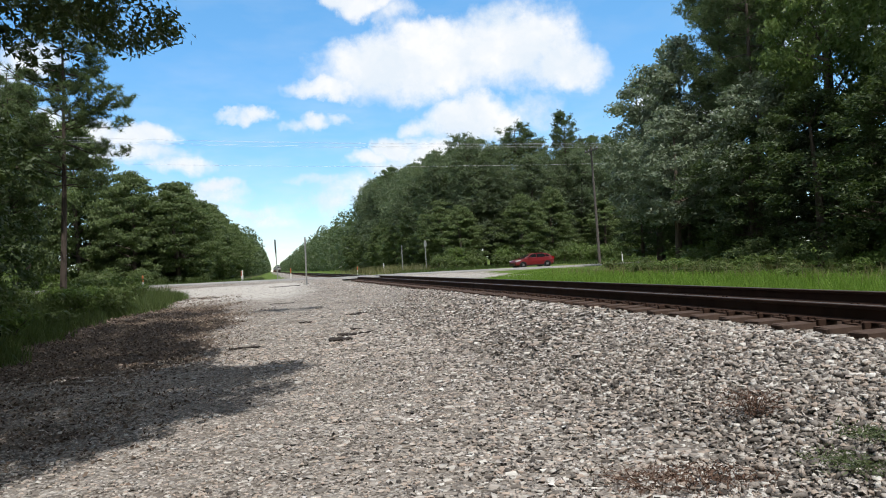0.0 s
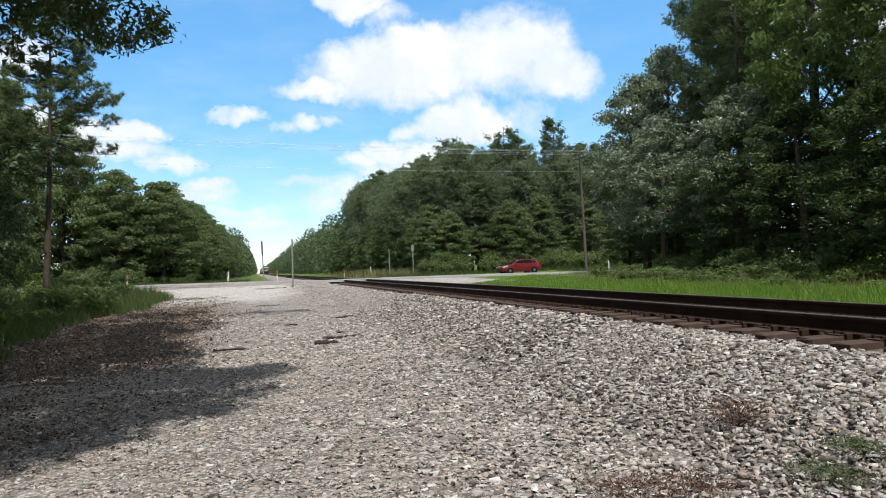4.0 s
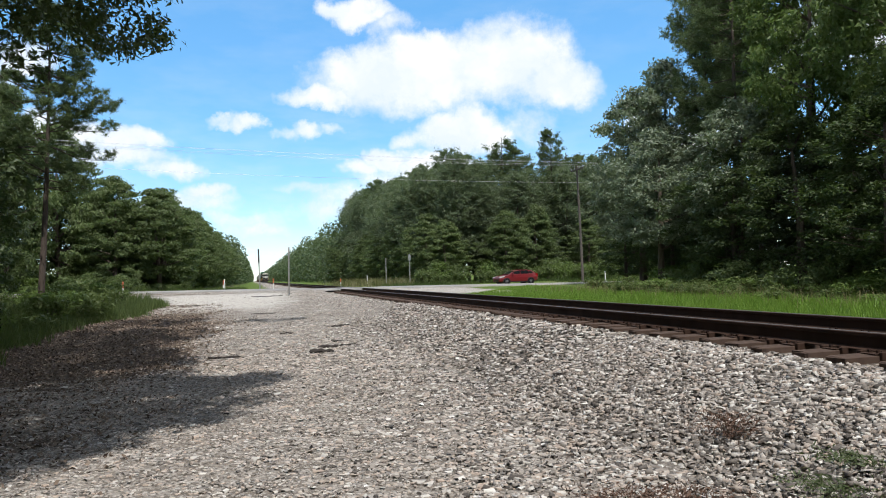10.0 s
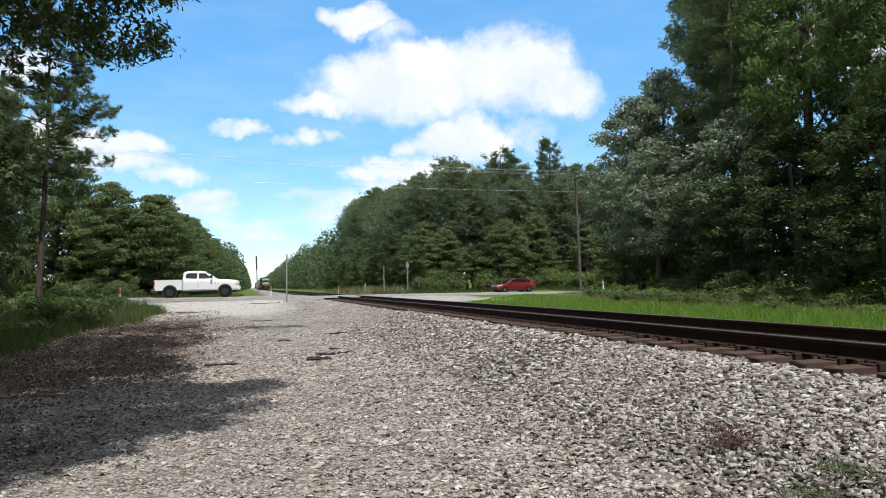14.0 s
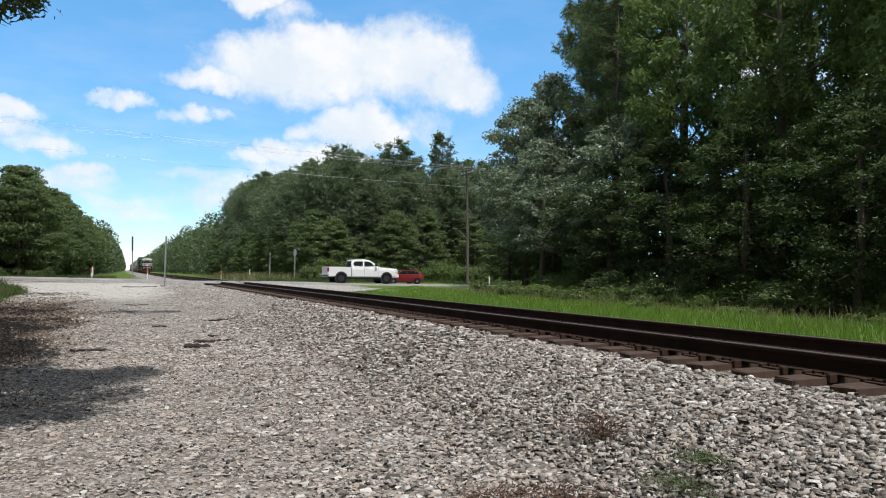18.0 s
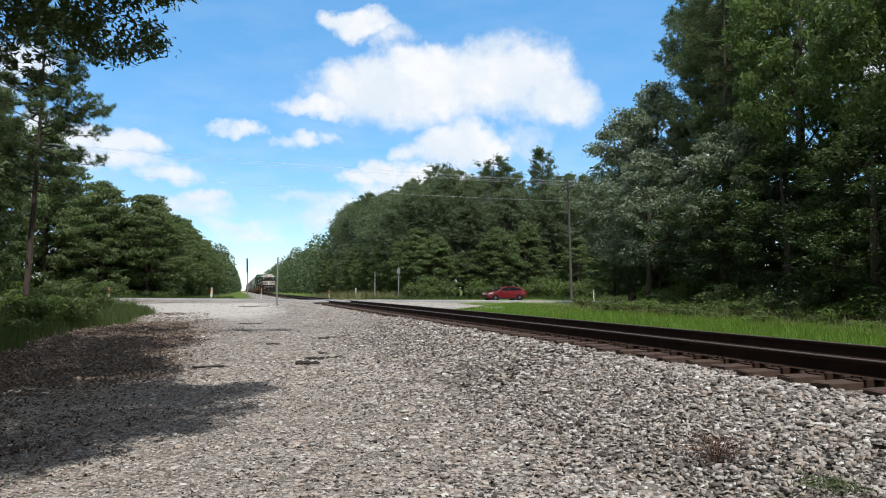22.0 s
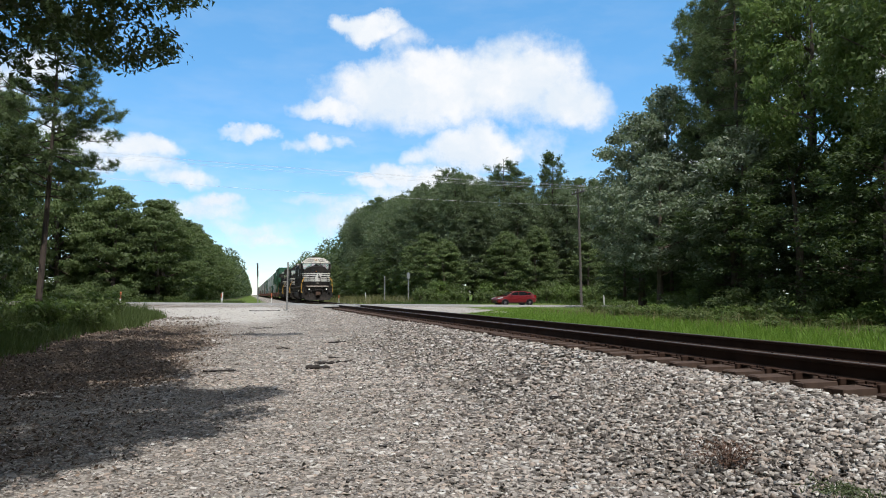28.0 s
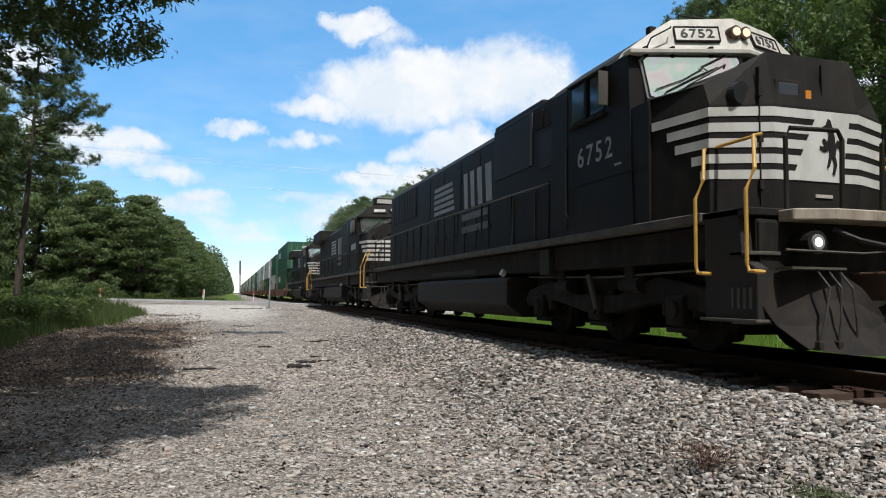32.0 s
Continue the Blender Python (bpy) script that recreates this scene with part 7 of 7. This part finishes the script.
        for a, b in ((8.82, 9.30), (9.46, 9.86), (10.0, 10.36), (10.5, 10.86)):
            part("mark_bar", hull([[(x + s * 0.012, a, 2.82), (x + s * 0.026, a, 2.82), (x + s * 0.026, a + 0.08, 3.70), (x + s * 0.012, a + 0.08, 3.70)],
                                   [(x + s * 0.012, b - 0.1, 2.82), (x + s * 0.026, b - 0.1, 2.82), (x + s * 0.026, b, 3.70), (x + s * 0.012, b, 3.70)]]), M_GREYMARK, hood)
        for z in (2.22, 2.53):
            part("mark_bar", box(min(x, x + s * 0.026), max(x, x + s * 0.026), 9.1, 10.98, z, z + 0.16), M_FAINTMARK, hood)
    for y in (9.2, 10.6, 16.2, 17.4, 18.6):
        part("roof_fan", cyl((0, y, 4.30), (0, y, 4.44), 0.58, 0.56, 22), M_UNDER, hood)
    part("exhaust_stack", box(-0.3, 0.3, 12.0, 13.4, 4.3, 4.48, 0.02), M_UNDER, hood)
    if not lead:
        part("radiator_wing", bevelled(box(-1.50, 1.50, 16.2, 19.9, 3.95, 4.60), 0.06), M_LOCO, ob)
    # tank
    to = [(-1.46, 0.98), (-1.40, 1.06), (1.40, 1.06), (1.46, 0.98), (1.46, 0.52), (1.12, 0.27), (-1.12, 0.27), (-1.46, 0.52)]
    part("fuel_tank", bevelled(prism(to, 7.1, 14.0, "y"), 0.04), M_TANK, ob)
    # pilot, plow, anticlimber, coupler, hoses
    part("anticlimber", bevelled(prism([(-1.10, 0.34), (-1.10, 0.12), (-0.70, -0.04), (0.70, -0.04), (1.10, 0.12), (1.10, 0.34)], 1.50, 1.62, "z"), 0.012, 1), M_FOOT if lead else M_UNDER, ob)
    part("platform", box(-1.50, 1.50, 0.34, 1.3, 1.56, 1.645, 0.01), M_UNDER, ob)
    part("pilot_plate", box(-1.35, 1.35, 0.33, 0.42, 0.5, 1.5, 0.01), M_UNDER, ob)
    def plow_half(s):
        bm = bmesh.new()
        rows = [[(0.42, -0.06, 0.80), (0.60, 0.02, 0.95), (1.0, 0.12, 0.97), (1.46, 0.24, 0.98)],
                [(0.20, -0.14, 0.48), (0.52, -0.07, 0.66), (0.98, 0.05, 0.70), (1.46, 0.20, 0.64)],
                [(0.0, -0.27, 0.40), (0.45, -0.21, 0.40), (0.92, -0.09, 0.42), (1.36, 0.10, 0.42)],
                [(0.0, -0.50, 0.14), (0.42, -0.44, 0.14), (0.84, -0.32, 0.15), (1.20, -0.14, 0.20)]]
        for dy in (0.0, 0.035):
            v = [[bm.verts.new((s * x, y + dy, z)) for x, y, z in r] for r in rows]
            for p, q in zip(v, v[1:]):
                for j in range(3):
                    bm.faces.new((p[j], p[j + 1], q[j + 1], q[j]))
        bmesh.ops.recalc_face_normals(bm, faces=bm.faces)
        return bm
    for s in (-1, 1):
        part("plow", plow_half(s), M_PLOW, ob, "worn grey snow plow")
        part("plow_step", box(min(s * 0.62, s * 1.3), max(s * 0.62, s * 1.3), -0.06, 0.16, 0.985, 1.01), M_SILL, ob)
        for k in range(3):
            x = s * (0.68 + 0.14 * k)
            part("air_hose", tube([(x, 0.0, 1.0), (x, -0.18, 0.80), (x + s * 0.05 * k, -0.22, 0.50), (x + s * 0.09 * k, -0.22, 0.26)], 0.013, 7), M_HOSE, ob)
            part("hose_coupling", bevelled(box(x + s * 0.09 * k - 0.03, x + s * 0.09 * k + 0.03, -0.25, -0.18, 0.20, 0.28), 0.012), M_UNDER, ob)
    part("coupler", bevelled(hull([[(-0.15, 0.4, 0.68), (0.15, 0.4, 0.68), (0.15, 0.4, 0.98), (-0.15, 0.4, 0.98)], [(-0.14, -0.25, 0.68), (0.14, -0.25, 0.68), (0.14, -0.25, 0.98), (-0.14, -0.25, 0.98)],
                                   [(-0.25, -0.42, 0.66), (0.16, -0.42, 0.66), (0.16, -0.42, 1.0), (-0.25, -0.42, 1.0)], [(-0.22, -0.60, 0.68), (-0.06, -0.60, 0.68), (-0.06, -0.60, 0.98), (-0.22, -0.60, 0.98)]]), 0.02), M_COUPLER, ob)
    part("coupler_knuckle", bevelled(box(0.02, 0.22, -0.58, -0.40, 0.68, 0.98), 0.05), M_COUPLER, ob)
    part("uncoupling_bar", tube([(-1.3, 0.02, 1.18), (-0.4, -0.06, 1.16), (0.3, -0.1, 1.22), (1.3, 0.02, 1.18)], 0.014, 6), M_SILL, ob)
    part("jumper_cable", tube([(-0.62, 0.1, 1.42), (-0.45, -0.06, 1.30), (-0.1, -0.10, 1.24), (0.22, -0.08, 1.36), (0.36, -0.08, 1.42), (0.46, -0.1, 1.2), (0.52, -0.18, 0.8)], 0.028, 7), M_HOSE, ob)
    bogie(ob, (1.95, 4.0, 6.05))
    bogie(ob, (14.9, 16.95, 19.0))
    axles = [wheelset(ob, y) for y in (1.95, 4.0, 6.05, 14.9, 16.95, 19.0)]
    part("rear_coupler", box(-0.14, 0.14, 20.4, 21.2, 0.7, 0.98, 0.03), M_COUPLER, ob)
    return ob, axles


def container(color, length, height, label, doors=True):
    """A ribbed steel box; y = 0 at its front end, z = 0 at its floor."""
    ob = thing("container", label, "shipping container", group="containers of the train")
    pts, n, w = [], int(length / 0.42), 1.295
    for i in range(n + 1):
        y = 0.08 + (length - 0.16) * i / n
        pts += [(-w + (0.0 if i % 2 else 0.035), y - 0.07), (-w + (0.0 if i % 2 else 0.035), y + 0.07)]
    pts = [p for p in pts if 0.0 < p[1] < length]
    right = [(-x, y) for x, y in pts[::-1]]
    part("shell", prism(pts + right, 0.12, height - 0.10, "z"), BOX_PAINTS[color], ob)
    fr = bmesh.new()
    for y in (0.0, length - 0.12):
        for x in (-w - 0.005, w - 0.115):
            add_box(fr, x, x + 0.12, y, y + 0.12, 0, height)
    part("corner_frame", fr, BOX_PAINTS[color], ob)
    for s in (-1, 1):
        x = s * (w - 0.05)
        part("bottom_rail", box(x - 0.055, x + 0.055, 0.1, length - 0.1, 0.0, 0.15), BOX_PAINTS[color], ob)
        part("top_rail", box(x - 0.05, x + 0.05, 0.1, length - 0.1, height - 0.12, height), BOX_PAINTS[color], ob)
    part("roof_panel", box(-w + 0.04, w - 0.04, 0.06, length - 0.06, height - 0.10, height - 0.02), BOX_PAINTS[color], ob)
    for z in (0.0, height - 0.14):
        part("end_rail", box(-w + 0.1, w - 0.1, -0.002, 0.10, z, z + 0.14), BOX_PAINTS[color], ob)
    if doors:
        for k in range(4):
            x = -0.9 + 0.6 * k
            part("lock_bar", cyl((x, -0.02, 0.15), (x, -0.02, height - 0.15), 0.022, None, 8), M_GALV, ob)
        part("mark_panel", box(0.15, 0.75, -0.006, 0.06, height - 0.62, height - 0.40), BOX_PAINTS["white"], ob, "small white marking bars")
        part("mark_panel", box(-0.75, 0.6, -0.006, 0.06, height - 0.95, height - 0.88), BOX_PAINTS["white"], ob)
        part("mark_panel", box(-0.75, 0.6, -0.006, 0.06, height - 1.12, height - 1.05), BOX_PAINTS["white"], ob)
    for s in (-1, 1):
        x = s * (w + 0.002)
        part("side_mark", box(min(x - s * 0.03, x), max(x - s * 0.03, x), length * 0.68, length * 0.88, height * 0.55, height * 0.78), BOX_PAINTS["white" if color != "white" else "blue"], ob, "plain marking patch")
    return ob


PITCH = 19.1


def well_car():
    """A low-slung double-stack well car unit; y = 0 at its front end."""
    ob = thing("well_car", "low brown double-stack well car of the freight train", "well car", group="well cars of the train")
    o = [(0.9, 1.02), (2.0, 1.02), (2.6, 1.20), (PITCH - 2.6, 1.20), (PITCH - 2.0, 1.02), (PITCH - 0.9, 1.02), (PITCH - 1.6, 0.70), (PITCH - 2.4, 0.40), (2.4, 0.40), (1.6, 0.70)]
    for s in (-1, 1):
        part("side_sill", prism(o, s * 1.36, s * 1.50, "x"), M_CARBROWN, ob)
        for k in range(8):
            y = 3.0 + k * (PITCH - 6) / 7
            part("side_rib", box(min(s * 1.48, s * 1.55), max(s * 1.48, s * 1.55), y - 0.06, y + 0.06, 0.42, 1.16), M_CARBROWN, ob)
    part("well_floor", box(-1.36, 1.36, 2.4, PITCH - 2.4, 0.36, 0.46), M_CARBROWN, ob)
    for y0, y1 in ((-0.2, 2.4), (PITCH - 2.4, PITCH + 0.2)):
        part("end_platform", box(-1.3, 1.3, y0, y1, 0.92, 1.05, 0.01), M_CARBROWN, ob)
    part("end_ladder", box(-1.45, -1.35, 0.3, 0.9, 0.5, 1.9, 0.01), M_CARBROWN, ob)
    for s in (-1, 1):
        part("side_frame", bevelled(prism([(-1.1, 0.5), (-0.8, 0.66), (-0.3, 0.72), (0.3, 0.72), (0.8, 0.66), (1.1, 0.5), (0.8, 0.42), (0.3, 0.28), (-0.3, 0.28), (-0.8, 0.42)], s * 0.95, s * 1.10, "x"), 0.02, 1), M_UNDER, ob)
    for y in (-0.85, 0.85):
        for s in (-1, 1):
            part("wheel", cyl((s * 0.68, y, 0.46), (s * 0.82, y, 0.46), 0.46, None, 22), M_UNDER, ob)
    return ob


TRAIN = []          # things with their distance behind the pilot and their height
LOCO_AXLES = []
loco, ax = locomotive("lead", "black freight locomotive with white nose stripes and lit lamps")
TRAIN.append((loco, 0.0, 0.0))
LOCO_AXLES += ax
second, ax2 = locomotive("trailing", "black freight locomotive coupled behind, with white nose stripes")
TRAIN.append((second, 21.75, 0.0))
third = copy_thing(second, pose(0, 0, 0))
TRAIN.append((third, 43.5, 0.0))


def build_cars():
    proto_car = well_car()
    protos = {}

    def stack(color, length, height):
        key = (color, length, height)
        if key not in protos:
            protos[key] = container(color, length, height, f"{color} ribbed steel shipping container stacked on the freight train")
            return protos[key]
        return copy_thing(protos[key], pose(0, 0, 0))

    loads = [("green", "green"), ("white", "green"), ("green", "white"), ("tan", "white"), ("white", "white"), ("green", "green"), ("white", "tan"), ("rust", "green"),
             ("white", "white"), ("tan", "rust"), ("green", "white"), ("white", "grey"), ("tan", "tan"), ("rust", "white"), ("green", "green"), ("white", "white"),
             ("grey", "tan"), ("white", "green"), ("rust", "rust"), ("tan", "white"), ("green", "white"), ("white", "grey"), ("rust", "tan"), ("white", "white")]
    for i, (low, top) in enumerate(loads):
        y = 66.0 + i * PITCH
        car = proto_car if i == 0 else copy_thing(proto_car, pose(0, 0, 0))
        TRAIN.append((car, y, 0.0))
        hl = 2.75 if i == 0 else 2.6
        TRAIN.append((stack(low, 12.19 if i % 3 == 1 else 14.2, hl), y + (3.4 if i % 3 == 1 else 2.45), 0.48))
        TRAIN.append((stack(top, 16.15, 2.75 if i == 0 else 2.6), y + 1.45, 0.49 + hl))


build_cars()

# ================= single stones on the near shoulder =================
def single_stones():
    rng = np.random.default_rng(77)
    kinds = []
    for i in range(14):
        me = rocks("stone", np.zeros((1, 3)), np.array([rng.uniform(0.04, 0.062)]), M_STONE, 500 + i, 0.6)
        kinds.append(me)
    bed = bpy.data.objects["ballast_stones"]
    for i in range(290):
        x, y = rng.uniform(2.6, 5.15), rng.uniform(3.4, 8.5)
        part_mesh("stone", kinds[i % 14], bed, m=pose(x, y, float(bed_z(x, y)) + 0.028, rng.uniform(-25, 25), rng.uniform(-25, 25), rng.uniform(0, 360)))


single_stones()



# ================= what moves =================
SPEED, PILOT_END = 16.6, 5.72


def pilot(t):
    """How far along the track the train's pilot stands at t."""
    return PILOT_END + SPEED * (32.0 - t)


TRUCK_X = [(0.0, -110.0), (6.0, -55.0), (10.0, -24.0), (11.0, -16.6), (12.0, -9.76), (12.5, -6.7), (13.0, -4.15), (13.5, -2.15), (14.0, -0.45), (14.5, 0.9), (16.0, 7.0),
           (16.5, 9.9), (17.0, 12.7), (17.5, 15.95), (18.0, 19.2), (18.5, 22.7), (19.0, 26.33), (20.0, 34.0), (22.0, 51.0), (26.0, 90.0), (32.0, 155.0)]


def motions():
    walk(clouds, [(0.0, pose(0, 0, 0, 0.0, 0, 0.35)), (16.0, pose(0, 0, 0, 0.25, 0, -0.25)), (32.0, pose(0, 0, 0, 0.5, 0, -0.75))])
    for ob, back, z in TRAIN:
        walk(ob, [(t, pose(TRACK_X, pilot(t) + back, z)) for t in (0.0, 16.0, 32.0)])
    times = [i / FPS for i in range(0, 32 * FPS + 1)]
    spin = SPEED / 0.53 * 180 / math.pi
    for axle in LOCO_AXLES:
        y = axle.matrix_basis.translation.y
        walk(axle, [(t, pose(0, y, 0.53, spin * t)) for t in times])
    walk(truck, [(t, pose(x - 0.2, 50.9, float(road_z(x)) + 0.045)) for t, x in TRUCK_X])
    xs = np.interp(times, [t for t, x in TRUCK_X], [x for t, x in TRUCK_X])
    for wheel in truck_wheels:
        base = wheel.matrix_basis.copy()
        walk(wheel, [(t, base @ pose(0, 0, 0, math.degrees(float(x) / 0.42))) for t, x in zip(times, xs)])


motions()
